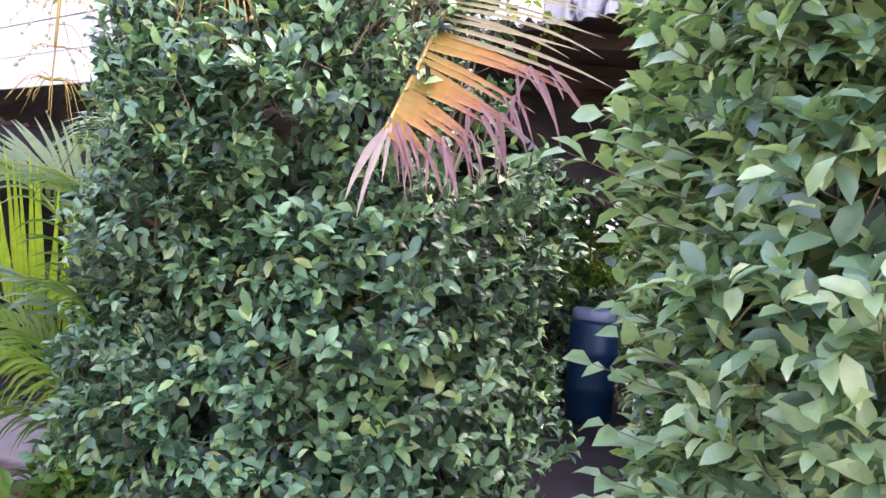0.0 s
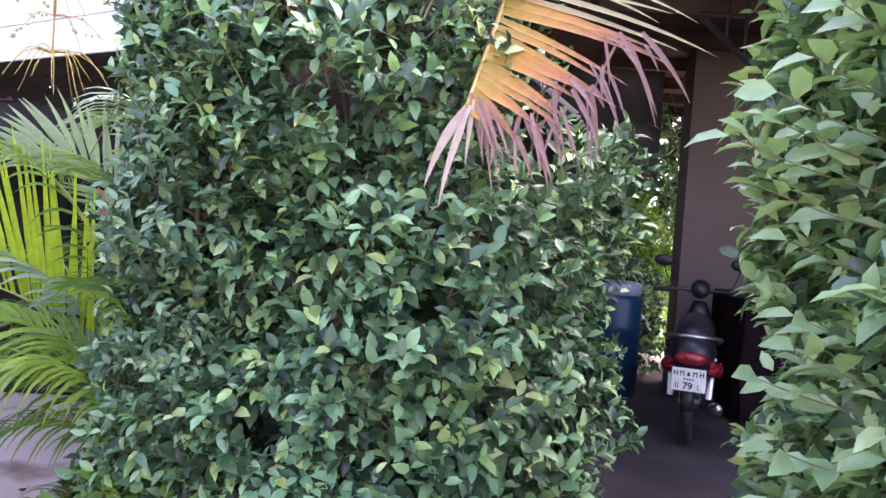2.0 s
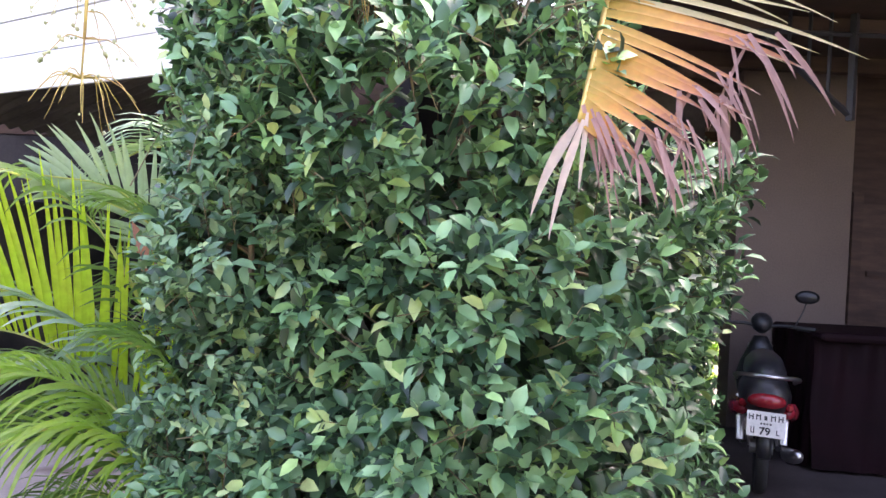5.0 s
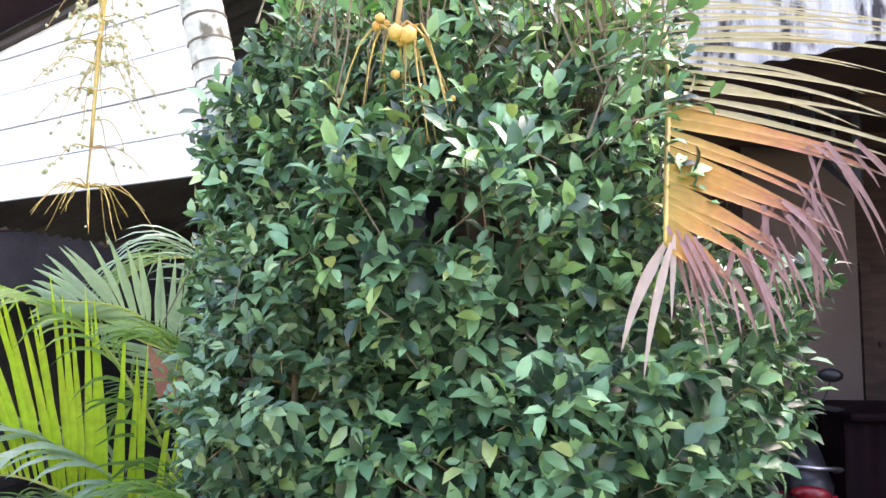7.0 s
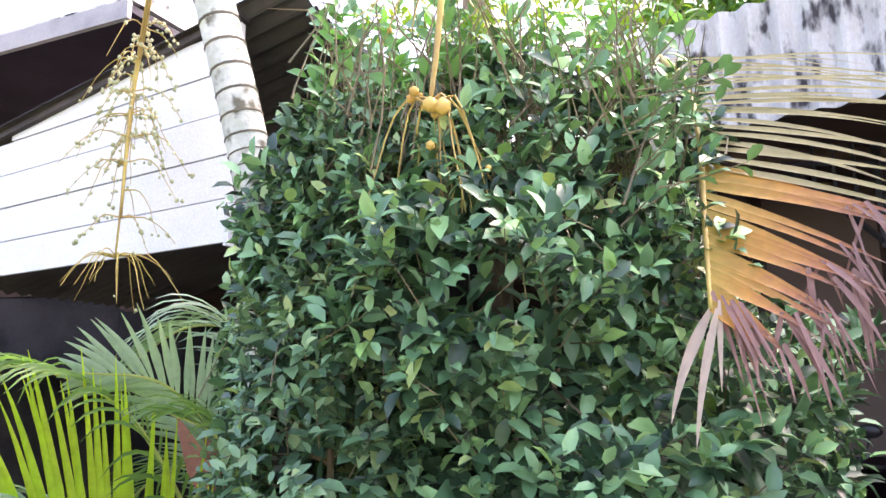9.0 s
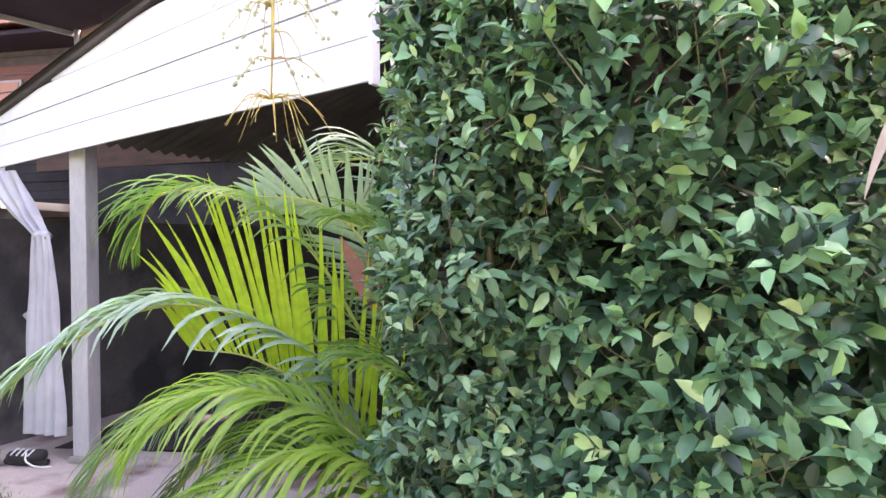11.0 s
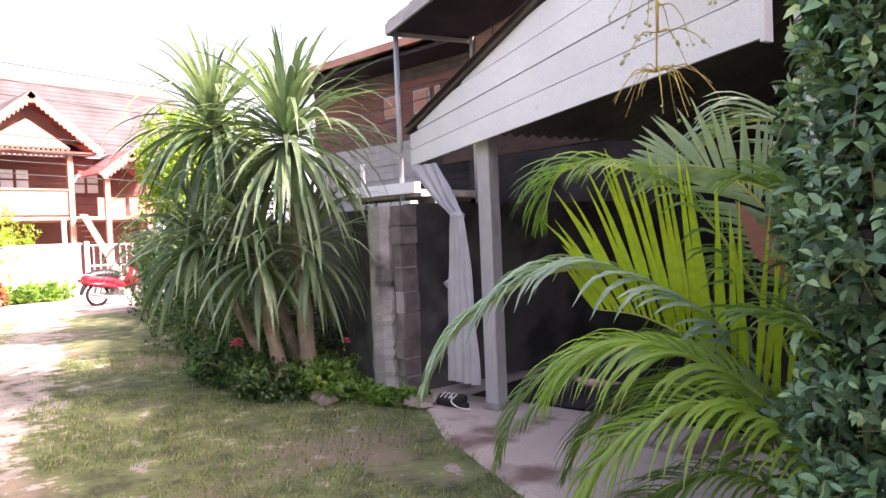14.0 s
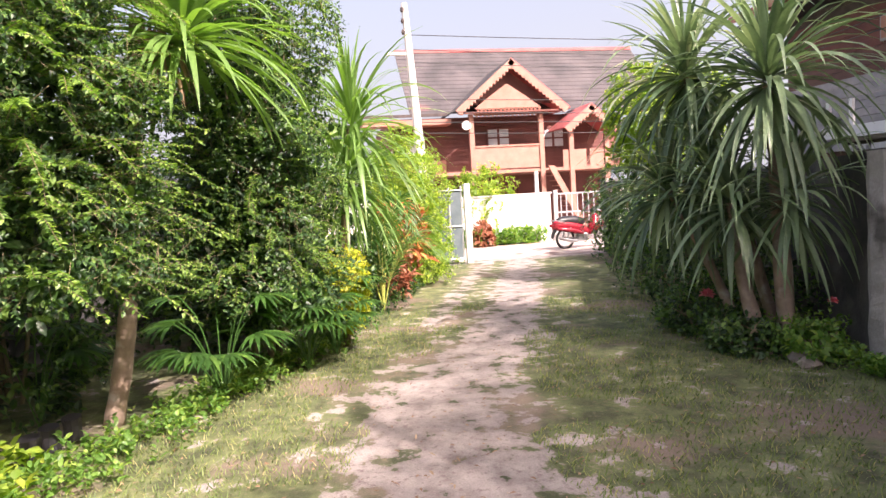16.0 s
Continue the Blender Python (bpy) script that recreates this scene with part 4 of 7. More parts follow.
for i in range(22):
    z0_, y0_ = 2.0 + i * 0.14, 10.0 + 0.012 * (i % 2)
    if i < 9:
        part("wall_board", Geo().box(-13.0, -9.9, y0_, 10.1, z0_, z0_ + 0.134), M_FASCIA2, timber)
        part("wall_board", Geo().box(-9.894, -3.2, y0_, 10.1, z0_, z0_ + 0.134), M_SHADEDWALL, timber)
    else:
        # the top boards are near-black: shade of the recess under the eave as colour
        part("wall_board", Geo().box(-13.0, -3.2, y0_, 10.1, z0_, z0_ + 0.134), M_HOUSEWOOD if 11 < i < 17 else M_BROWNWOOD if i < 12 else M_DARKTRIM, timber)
part("wall", Geo().box(-13.0, -3.2, 10.1, 13.0, 0.0, 5.1), M_BROWNWOOD, timber)
part("roof", plate_poly([(-13.6, 9.2), (-6.5, 9.2), (-6.5, 12.5), (-13.6, 12.5)], [4.75, 4.75, 5.7, 5.7], [4.85, 4.85, 5.8, 5.8]), M_ROOFRED, timber)
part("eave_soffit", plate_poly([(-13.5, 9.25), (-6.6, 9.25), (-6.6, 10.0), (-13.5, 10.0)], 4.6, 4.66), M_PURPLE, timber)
part("fascia", Geo().box(-13.6, -6.5, 9.14, 9.19, 4.73, 4.86), M_HOUSEPINK, timber)
for x in (-10.75, -9.95, -9.4, -8.2):
    w_ = part("window", Geo().box(x, x + 0.42, 9.96, 10.0, 3.72, 4.15), M_FASCIA2, timber)
    part("pane", Geo().box(x + 0.04, x + 0.38, 9.94, 9.958, 3.76, 4.11), M_HOUSEPINK, w_)
ledge = thing("terrace_edge", (-8, 7.6, 2.2), "white-painted terrace edge with a grey rail above the wall", "terrace")
part("beam", Geo().box(-9.2, -7.6, 7.5, 7.62, 2.05, 2.2), M_WHITEBOARD, ledge)
part("rail", Geo().box(-9.2, -7.6, 7.52, 7.58, 2.57, 2.61), M_FASCIA2, ledge)
part("floor", Geo().box(-9.2, -7.6, 7.62, 9.9, 2.0, 2.1), M_CONC, ledge)
for i in range(2):
    part("baluster", Geo().box(-9.15 + i * 0.4, -9.09 + i * 0.4, 7.53, 7.57, 2.2, 2.55), M_WHITEBOARD, ledge)
part("lower_sheet", Geo().box(-8.6, -7.5, 7.3, 7.45, 1.86, 1.93), M_CORR, ledge)
part("under_wall", Geo().box(-9.1, -7.5, 7.8, 7.92, 0.0, 2.0), M_RENDERWALL, ledge)

# ---- yard under the neighbouring roof, with the motorbike ----
rt = Vector((0.80, -0.60, 0))
dn = Vector((-0.6, -0.8, -0.1)).normalized()
p_low = Vector((0.9, 5.0, 3.21)) - rt * 1.9
corrugated("porch_roof", p_low + Vector((0.1, 0.13, 0.12)) - dn * 4.4, rt, dn, 5.6, 4.4, M_CORR, pitch=0.17, amp=0.035, label="moss-blackened grey corrugated porch roof")
corrugated("porch_apron", Vector((0.9, 5.0, 3.21)) - rt * 0.6, rt, Vector((0, 0, 1)), 3.6, 0.78, M_CORR, pitch=0.17, amp=0.03, label="upright grey corrugated sheet streaked black with moss", kind="structure")
soff = plate_poly([(-0.35, 6.2), (3.1, 3.6), (5.0, 6.0), (5.0, 11), (0.9, 11)], 3.27, 3.33)
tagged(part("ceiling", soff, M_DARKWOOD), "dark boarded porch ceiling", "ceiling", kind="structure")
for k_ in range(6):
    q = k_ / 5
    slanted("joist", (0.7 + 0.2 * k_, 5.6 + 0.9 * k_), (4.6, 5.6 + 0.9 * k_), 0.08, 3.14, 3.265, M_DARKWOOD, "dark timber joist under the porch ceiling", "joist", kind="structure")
tagged(part("wall_beige", Geo().box(1.93, 2.95, 7.0, 7.25, 0.0, 3.26), M_BEIGE_SHADED), "plain beige-painted wall, darkened for the porch shade, beside a dark doorway", "wall", kind="structure")
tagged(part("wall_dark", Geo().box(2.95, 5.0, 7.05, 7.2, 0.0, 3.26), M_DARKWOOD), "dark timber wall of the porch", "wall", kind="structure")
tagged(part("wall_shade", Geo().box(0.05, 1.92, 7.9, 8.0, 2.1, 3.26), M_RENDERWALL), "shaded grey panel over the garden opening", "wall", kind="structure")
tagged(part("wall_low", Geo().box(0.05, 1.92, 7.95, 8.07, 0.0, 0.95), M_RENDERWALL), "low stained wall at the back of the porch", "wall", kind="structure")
# unseen wall, added to keep low eastern sky light off the hedge
tagged(part("wall_blocker", Geo().box(6.6, 6.75, -4.4, 3.2, -0.05, 3.0), M_RENDERWALL), "stained plain wall added out of view to block light from the lane's near end", "wall", kind="structure")
tagged(part("wall_east", Geo().box(4.9, 5.0, 2.6, 7.1, 0.0, 3.26), M_RENDERWALL), "shaded end wall of the porch", "wall", kind="structure")
dr = thing("porch_door", (3.25, 7.0, 0.03), "dark brown door in the shade of the porch", "door")
part("leaf", Geo().box(3.05, 3.9, 6.99, 7.045, 0.04, 2.1), M_DARKWOOD, dr, bevel=0.004)
part("door_frame", Geo().box(2.955, 3.045, 6.97, 7.045, 0.04, 2.2), M_DARKWOOD, dr)
part("window_bar", Geo().box(3.1, 3.8, 6.965, 6.988, 1.45, 1.5), M_DARKWOOD, dr)

br = thing("awning_bracket", (1.9, 5.5, 3.0), "black steel awning bracket with upright bars under the porch roof", "bracket")
part("diagonal_bar", tube(Geo(), [(1.42, 5.5, 3.1), (2.06, 5.5, 2.56)], 0.022, 4), M_BLACKSTEEL, br)
part("upright_bar", tube(Geo(), [(2.06, 5.5, 2.53), (2.06, 5.5, 3.26)], 0.03, 4), M_BLACKSTEEL, br)
for x in (1.62, 1.76, 1.9):
    part("infill_bar", tube(Geo(), [(x, 5.5, 3.1 - (x - 1.42) * 0.84), (x, 5.5, 3.26)], 0.014, 4), M_BLACKSTEEL, br)
part("top_bar", tube(Geo(), [(1.4, 5.5, 3.12), (2.9, 5.5, 3.12)], 0.018, 4), M_BLACKSTEEL, br)

drum = thing("water_drum", (1.22, 6.5, 0.03), "blue plastic water drum with a pale lid", "drum")
part("body", tube(Geo(), [(1.22, 6.5, z) for z in (0.03, 0.08, 0.3, 0.33, 0.36, 0.62, 0.65, 0.68, 0.9, 0.94)], [0.20, 0.22, 0.22, 0.235, 0.22, 0.22, 0.235, 0.22, 0.22, 0.2], 24), M_BLUE, drum, smooth=True)
part("lid", tube(Geo(), [(1.22, 6.5, z) for z in (0.94, 0.96, 1.03, 1.05)], [0.2, 0.21, 0.21, 0.18], 24), M_LID, drum, smooth=True)

covered = thing("covered_bench", (2.6, 6.1, 0.03), "long bench covered with a maroon cloth darkened for the porch shade", "bench")
cv = Geo()
rws = []
for i in range(9):
    q = i / 8
    rws.append((2.06 + 0.01 * math.sin(i), 5.82 - 0.06 * q, 3.9, 5.62 - 0.06 * q, 1.03 - 0.98 * q))
part("front_cloth", drape(rws, nu=60, waves=9, depth=0.022, thick=0.01), M_MAROON_SHADED, covered, smooth=True)
part("side_cloth", drape([(2.05 - 0.02 * i / 6, 6.45, 2.07 - 0.02 * i / 6, 5.82, 1.03 - 0.98 * i / 6) for i in range(7)], nu=30, waves=4, depth=0.015, thick=0.01), M_MAROON_SHADED, covered, smooth=True)
part("top", Geo().box(2.06, 3.9, 5.72, 6.5, 0.98, 1.045), M_MAROON_SHADED, covered, bevel=0.03)


def motorbike(name, at, rz, label, main, plate_on):
    """A step-through motorbike: x ahead, y to its left; the rear wheel's hub lies at the origin, 0.29 m up."""
    root = thing(name, at, label, "motorbike", rz=rz)
    pl = dict(local=True)

    def wheel(x, nm):
        w = Geo()
        n = 28
        a = np.arange(n) * 2 * np.pi / n
        c = Geo()
        sec = [(0.045, 0), (0.034, 0.04), (0, 0.052), (-0.032, 0.04), (-0.045, 0), (0, -0.02)]
        V = [(x + math.cos(t) * (0.245 + dr_), w_ * 0.9, 0.29 + math.sin(t) * (0.245 + dr_)) for t in a for dr_, w_ in [(q[1], q[0]) for q in sec]]
        F = []
        for i in range(n):
            for j in range(6):
                p, q = i * 6 + j, i * 6 + (j + 1) % 6
                p2, q2 = ((i + 1) % n) * 6 + j, ((i + 1) % n) * 6 + (j + 1) % 6
                F += [(p, q, q2), (p, q2, p2)]
        base = part("wheel", w.add(V, F), M_RUBBER, root, smooth=True, **pl)
        r = Geo()
        tube(r, [(x, -0.07, 0.29), (x, 0.07, 0.29)], 0.045, 10)
        part("hub", r, M_CHROME, base, **pl)
        for i in range(12):
            t = i * math.pi / 6
            s = Geo()
            tube(s, [(x + math.cos(t) * 0.04, 0.02 * (-1) ** i, 0.29 + math.sin(t) * 0.04), (x + math.cos(t + 0.12) * 0.225, 0, 0.29 + math.sin(t + 0.12) * 0.225)], 0.004, 4)
            part("spoke", s, M_CHROME, base, **pl)
        rim = Geo()
        tube(rim, [(x + math.cos(t) * 0.23, 0, 0.29 + math.sin(t) * 0.23) for t in np.linspace(0, 2 * math.pi, 29)], 0.014, 6, cap=False)
        part("rim", rim, M_CHROME, base, smooth=True, **pl)

    wheel(0, "rear")
    wheel(1.23, "front")
    sg = tube(Geo(), curve([(-0.30, 0, 0.73), (-0.1, 0, 0.77), (0.2, 0, 0.78), (0.48, 0, 0.75), (0.62, 0, 0.70)], 12), [0.05, 0.10, 0.12, 0.125, 0.13, 0.13, 0.13, 0.125, 0.12, 0.11, 0.09, 0.05], 12)
    part("seat", sg, M_BIKEBLACK, root, smooth=True, **pl)
    part("rear_cowl", tube(Geo(), curve([(-0.38, 0, 0.66), (-0.15, 0, 0.66), (0.2, 0, 0.62), (0.55, 0, 0.52), (0.75, 0, 0.42)], 12), [0.08, 0.13, 0.15, 0.155, 0.16, 0.16, 0.15, 0.14, 0.12, 0.11, 0.10, 0.06], 14), M_BIKEBLACK if plate_on else main, root, smooth=True, **pl)
    part("leg_shield", tube(Geo(), curve([(0.72, 0, 0.40), (0.88, 0, 0.52), (0.97, 0, 0.72), (0.98, 0, 0.92)], 10), [0.06, 0.10, 0.14, 0.16, 0.17, 0.16, 0.14, 0.11, 0.08, 0.05], 12), M_BIKEBLACK if plate_on else main, root, smooth=True, **pl)
    part("engine", Geo().box(0.32, 0.68, -0.13, 0.13, 0.2, 0.42), M_CHROME, root, bevel=0.04, **pl)
    part("handlebar_cowl", tube(Geo(), curve([(0.86, 0, 0.98), (0.95, 0, 1.03), (1.06, 0, 0.98)], 8), [0.04, 0.06, 0.075, 0.08, 0.08, 0.075, 0.06, 0.04], 12), M_BIKEBLACK, root, smooth=True, **pl)
    part("handlebar", tube(Geo(), curve([(0.80, -0.34, 1.01), (0.90, -0.15, 1.02), (0.92, 0, 1.0), (0.90, 0.15, 1.02), (0.80, 0.34, 1.01)], 14), 0.014, 8), M_BIKEBLACK, root, smooth=True, **pl)
    for sd in (-1, 1):
        part("grip", tube(Geo(), [(0.78, sd * 0.36, 1.01), (0.85, sd * 0.24, 1.015)], 0.02, 8), M_RUBBER, root, **pl)
        mi = part("mirror_stem", tube(Geo(), curve([(0.86, sd * 0.22, 1.02), (0.88, sd * 0.27, 1.12), (0.88, sd * 0.30, 1.22)], 7), 0.006, 6), M_BIKEBLACK, root, **pl)
        h_ = Geo()
        v_ = []
        for k2, xx in ((0.7, 0.86), (1, 0.88), (0.9, 0.90), (0.4, 0.915)):
            v_ += [(xx, sd * 0.30 + math.cos(t) * 0.085 * k2, 1.25 + math.sin(t) * 0.052 * k2) for t in np.arange(14) * 2 * math.pi / 14]
        f_ = [t for i in range(3) for j in range(14) for t in ((i * 14 + j, i * 14 + (j + 1) % 14, (i + 1) * 14 + j), (i * 14 + (j + 1) % 14, (i + 1) * 14 + (j + 1) % 14, (i + 1) * 14 + j))]
        f_ += [(0, j + 1, j) for j in range(1, 13)] + [(42, 42 + j, 42 + j + 1) for j in range(1, 13)]
        part("mirror", h_.add(v_, f_), M_BIKEBLACK, mi, smooth=True, **pl)
        part("shock", tube(Geo(), [(0.0, sd * 0.13, 0.32), (0.1, sd * 0.14, 0.6)], [0.025, 0.028], 8), M_CHROME, root, **pl)
        part("swing_arm", tube(Geo(), [(0.0, sd * 0.1, 0.29), (0.42, sd * 0.1, 0.3)], 0.02, 6), M_BIKEBLACK, root, **pl)
        part("side_panel", tube(Geo(), curve([(-0.3, sd * 0.12, 0.58), (0.0, sd * 0.15, 0.54), (0.3, sd * 0.15, 0.48), (0.5, sd * 0.13, 0.4)], 9), [0.02, 0.045, 0.06, 0.065, 0.065, 0.06, 0.055, 0.045, 0.02], 8), main, root, smooth=True, **pl)
        part("fork", tube(Geo(), [(1.23, sd * 0.08, 0.29), (1.0, sd * 0.07, 0.85)], 0.02, 8), M_CHROME, root, **pl)
        part("indicator", ball(Geo(), (-0.3, sd * 0.13, 0.62), 0.03), M_TAIL, root, **pl)
    part("exhaust", tube(Geo(), curve([(0.45, -0.16, 0.22), (0.2, -0.17, 0.22), (-0.05, -0.18, 0.27), (-0.32, -0.19, 0.34)], 10), [0.018, 0.02, 0.03, 0.045, 0.048, 0.048, 0.048, 0.046, 0.042, 0.03], 12), M_CHROME, root, smooth=True, **pl)
    part("rear_mudguard", tube(Geo(), curve([(0.12, 0, 0.60), (-0.15, 0, 0.60), (-0.33, 0, 0.52), (-0.42, 0, 0.32)], 9), [0.04, 0.055, 0.06, 0.06, 0.06, 0.06, 0.055, 0.05, 0.04], 8), M_BIKEBLACK, root, smooth=True, **pl)
    part("front_mudguard", tube(Geo(), curve([(1.05, 0, 0.52), (1.2, 0, 0.60), (1.4, 0, 0.54), (1.5, 0, 0.42)], 9), [0.03, 0.05, 0.055, 0.06, 0.06, 0.055, 0.05, 0.045, 0.03], 8), main, root, smooth=True, **pl)
    part("tail_lamp", tube(Geo(), curve([(-0.405, -0.1, 0.665), (-0.43, 0, 0.67), (-0.405, 0.1, 0.665)], 9), [0.02, 0.035, 0.042, 0.045, 0.045, 0.045, 0.042, 0.035, 0.02], 10), M_TAIL, root, smooth=True, **pl)
    part("grab_rail", tube(Geo(), curve([(-0.08, -0.17, 0.74), (-0.32, -0.17, 0.80), (-0.46, 0, 0.82), (-0.32, 0.17, 0.80), (-0.08, 0.17, 0.74)], 16), 0.013, 8), M_CHROME, root, smooth=True, **pl)
    if plate_on:
        pt = part("number_plate", Geo().box(-0.456, -0.452, -0.105, 0.105, 0.46, 0.61), M_PLATE, root, bevel=0.001, **pl)
        inkg = Geo()
        for k_ in range(5):
            y = 0.082 - k_ * 0.04
            if k_ == 2:
                inkg.box(-0.4585, -0.4565, y - 0.008, y + 0.008, 0.56, 0.585)
                continue
            inkg.box(-0.4585, -0.4565, y - 0.014, y - 0.008, 0.558, 0.592)
            inkg.box(-0.4585, -0.4565, y + 0.006, y + 0.012, 0.558, 0.592)
            inkg.box(-0.4585, -0.4565, y - 0.008, y + 0.006, 0.573 + 0.007 * (k_ % 2), 0.579 + 0.007 * (k_ % 2))
        for k_ in range(4):
            inkg.box(-0.4585, -0.4565, -0.03 + k_ * 0.017, -0.02 + k_ * 0.017, 0.533, 0.543)
        inkg.box(-0.4585, -0.4565, 0.062, 0.082, 0.478, 0.482)
        inkg.box(-0.4585, -0.4565, 0.062, 0.067, 0.478, 0.515)
        inkg.box(-0.4585, -0.4565, 0.077, 0.082, 0.478, 0.515)
        inkg.box(-0.4585, -0.4565, -0.075, -0.055, 0.478, 0.482)
        inkg.box(-0.4585, -0.4565, -0.062, -0.057, 0.478, 0.51)
        iv, jf = np.concatenate(inkg.v), np.concatenate(inkg.f)
        fm = len(jf) // (len(iv) // 8)
        for k_ in range(len(iv) // 8):
            part("plate_mark", Geo().add(iv[k_ * 8:k_ * 8 + 8], jf[k_ * fm:(k_ + 1) * fm] - k_ * 8), M_INK, pt, **pl)
        fc = bpy.data.curves.new("plate_number", "FONT")
        fc.body, fc.size, fc.align_x, fc.extrude = "79", 0.062, "CENTER", 0.0008
        fc.offset = 0.0015
        fc.materials.append(M_INK)
        fo = new("plate_number", fc)
        fo.parent = pt
        fo.matrix_basis = Matrix.Translation((-0.458, 0.005, 0.474)) @ Euler((math.pi / 2, 0, -math.pi / 2)).to_matrix().to_4x4()
    return root


motorbike("motorbike", (1.47, 5.27, 0.03), 68, "dark red step-through motorbike parked under the porch", M_BIKERED, True)
motorbike("motorbike", (-18.7, 7.45, 0.0), 100, "bright red motorbike parked on the road by the gate", M_BIKERED, False)


# ---- road side: gate, white wall, house ----
gate = thing("lane_gate", (-17, 4.1, 0), "open grey-blue metal sheet gate leaf on a white post", "gate")
slanted("sheet", (-17.0, 3.55), (-16.95, 4.2), 0.02, 0.12, 1.78, M_GATE, parent=gate)
for y in (3.55, 3.88, 4.18):
    part("stile", tube(Geo(), [(-16.96, y, 0.06), (-16.96, y, 1.86)], 0.025, 6), M_STEEL, gate)
for z in (0.12, 0.9, 1.76):
    part("rail", tube(Geo(), [(-16.96, 3.55, z), (-16.94, 4.2, z)], 0.022, 6), M_STEEL, gate)
part("gate_post", Geo().box(-17.0, -16.84, 4.24, 4.38, 0, 1.9), M_WHITEWALL, gate, bevel=0.01)
gp = thing("gate_pillar", (-17, 8.0, 0), "dark stained gate pillar half hidden by leaves", "pillar")
part("shaft", Geo().box(-17.1, -16.8, 7.85, 8.15, 0, 1.75), M_RENDERWALL, gp, bevel=0.01)
part("cap", Geo().box(-17.14, -16.76, 7.81, 8.19, 1.75, 1.83), M_CONC, gp, bevel=0.01)

part_ = part("road", Geo().box(-21.9, -17.4, -60, 60, -0.03, 0.012), M_SLAB)
tagged(part_, "pale sunlit concrete road across the end of the lane", "road", kind="structure")
tagged(part("wall_white", Geo().box(-22.2, -22.0, -8, 8.3, -0.1, 1.55), M_WHITEWALL), "plain white-painted garden wall across the road", "wall", kind="structure")
tagged(part("wall_coping", Geo().box(-22.24, -21.96, -8, 8.34, 1.553, 1.6), M_WHITEWALL), "plain white wall coping", "wall", kind="structure")
fence = thing("road_fence", (-22, 10, 0), "light grey steel fence beside the white wall", "fence")
for z in (0.25, 0.9, 1.5):
    part("rail", Geo().box(-22.02, -21.98, 8.4, 15, z, z + 0.05), M_STEEL, fence)
for i in range(34):
    part("picket", Geo().box(-22.01, -21.99, 8.45 + i * 0.19, 8.48 + i * 0.19, 0.1, 1.55), M_STEEL, fence)
for y in (8.42, 10.6, 12.8):
    part("post", Geo().box(-22.06, -21.94, y, y + 0.1, 0, 1.65), M_WHITEWALL, fence)

house = thing("gabled_house", (-28, 8.3, 0), "two-storey red-brown timber house with pink carved gable trim and a balcony", "house")
HX = -26.0


def hbox(name, x0, x1, y0, y1, z0, z1, mat, parent=None, **k):
    return part(name, Geo().box(x0, x1, y0, y1, z0, z1), mat, parent or house, **k)


hbox("upper_wall", -33.0, -27.6, 4.0, 13.6, 2.5, 4.75, M_HOUSEDARK)
for i in range(13):
    hbox("wall_board", -27.6, -27.57, 4.0, 13.6, 2.55 + i * 0.165, 2.55 + (i + 1) * 0.165 - 0.02, M_HOUSEWOOD)
hbox("lower_wall", -33.0, -28.4, 4.6, 13.2, 0.0, 2.42, M_HOUSEDARK)
for i in range(9):
    hbox("lower_panel", -28.4, -28.36, 5.0 + i * 0.85, 5.78 + i * 0.85, 0.3, 2.3, M_HOUSEWOOD)
hbox("floor", -33.0, -26.0, 4.0, 13.6, 2.42, 2.54, M_HOUSEPINK)
hbox("upper_left_wall", -27.56, -27.5, 4.0, 6.1, 2.6, 3.1, M_HOUSEPINK)
for y in (6.82, 9.55, 10.74, 12.2):
    hbox("column", -26.1, -25.96, y - 0.09, y + 0.09, 0.0 if y != 6.82 else 0.0, 4.66 if y < 10 else 4.1, M_HOUSEPINK)
hbox("balcony_panel", -26.08, -26.02, 6.92, 9.46, 2.6, 3.42, M_HOUSEPINK)
hbox("balcony_rail", -26.12, -25.98, 6.92, 9.46, 3.42, 3.48, M_HOUSEPINK)
for y in (10.4, 11.5):
    hbox("balcony_panel", -26.08, -26.02, y, y + 0.95, 2.4, 3.2, M_HOUSEPINK)
for y0, z0 in ((7.8, 3.5), (10.1, 3.4)):
    w_ = hbox("window", -27.56, -27.5, y0, y0 + 1.0, z0, z0 + 0.78, M_HOUSEWOOD)
    for j in range(2):
        for k_ in range(2):
            hbox("pane", -27.495, -27.48, y0 + 0.06 + j * 0.47, y0 + 0.43 + j * 0.47, z0 + 0.06 + k_ * 0.36, z0 + 0.36 + k_ * 0.36, M_GLASS, w_)
hbox("window_left", -27.56, -27.5, 4.4, 5.3, 3.3, 4.0, M_GLASS)


def yz_shape(pts, x0, x1):
    k = len(pts)
    v = [(x0, y, z) for y, z in pts] + [(x1, y, z) for y, z in pts]
    f = [(0, i, i + 1) for i in range(1, k - 1)] + [(k, k + i + 1, k + i) for i in range(1, k - 1)]
    f += [t for i in range(k) for t in ((i, i + k, (i + 1) % k), ((i + 1) % k, i + k, (i + 1) % k + k))]
    return Geo().add(v, f)


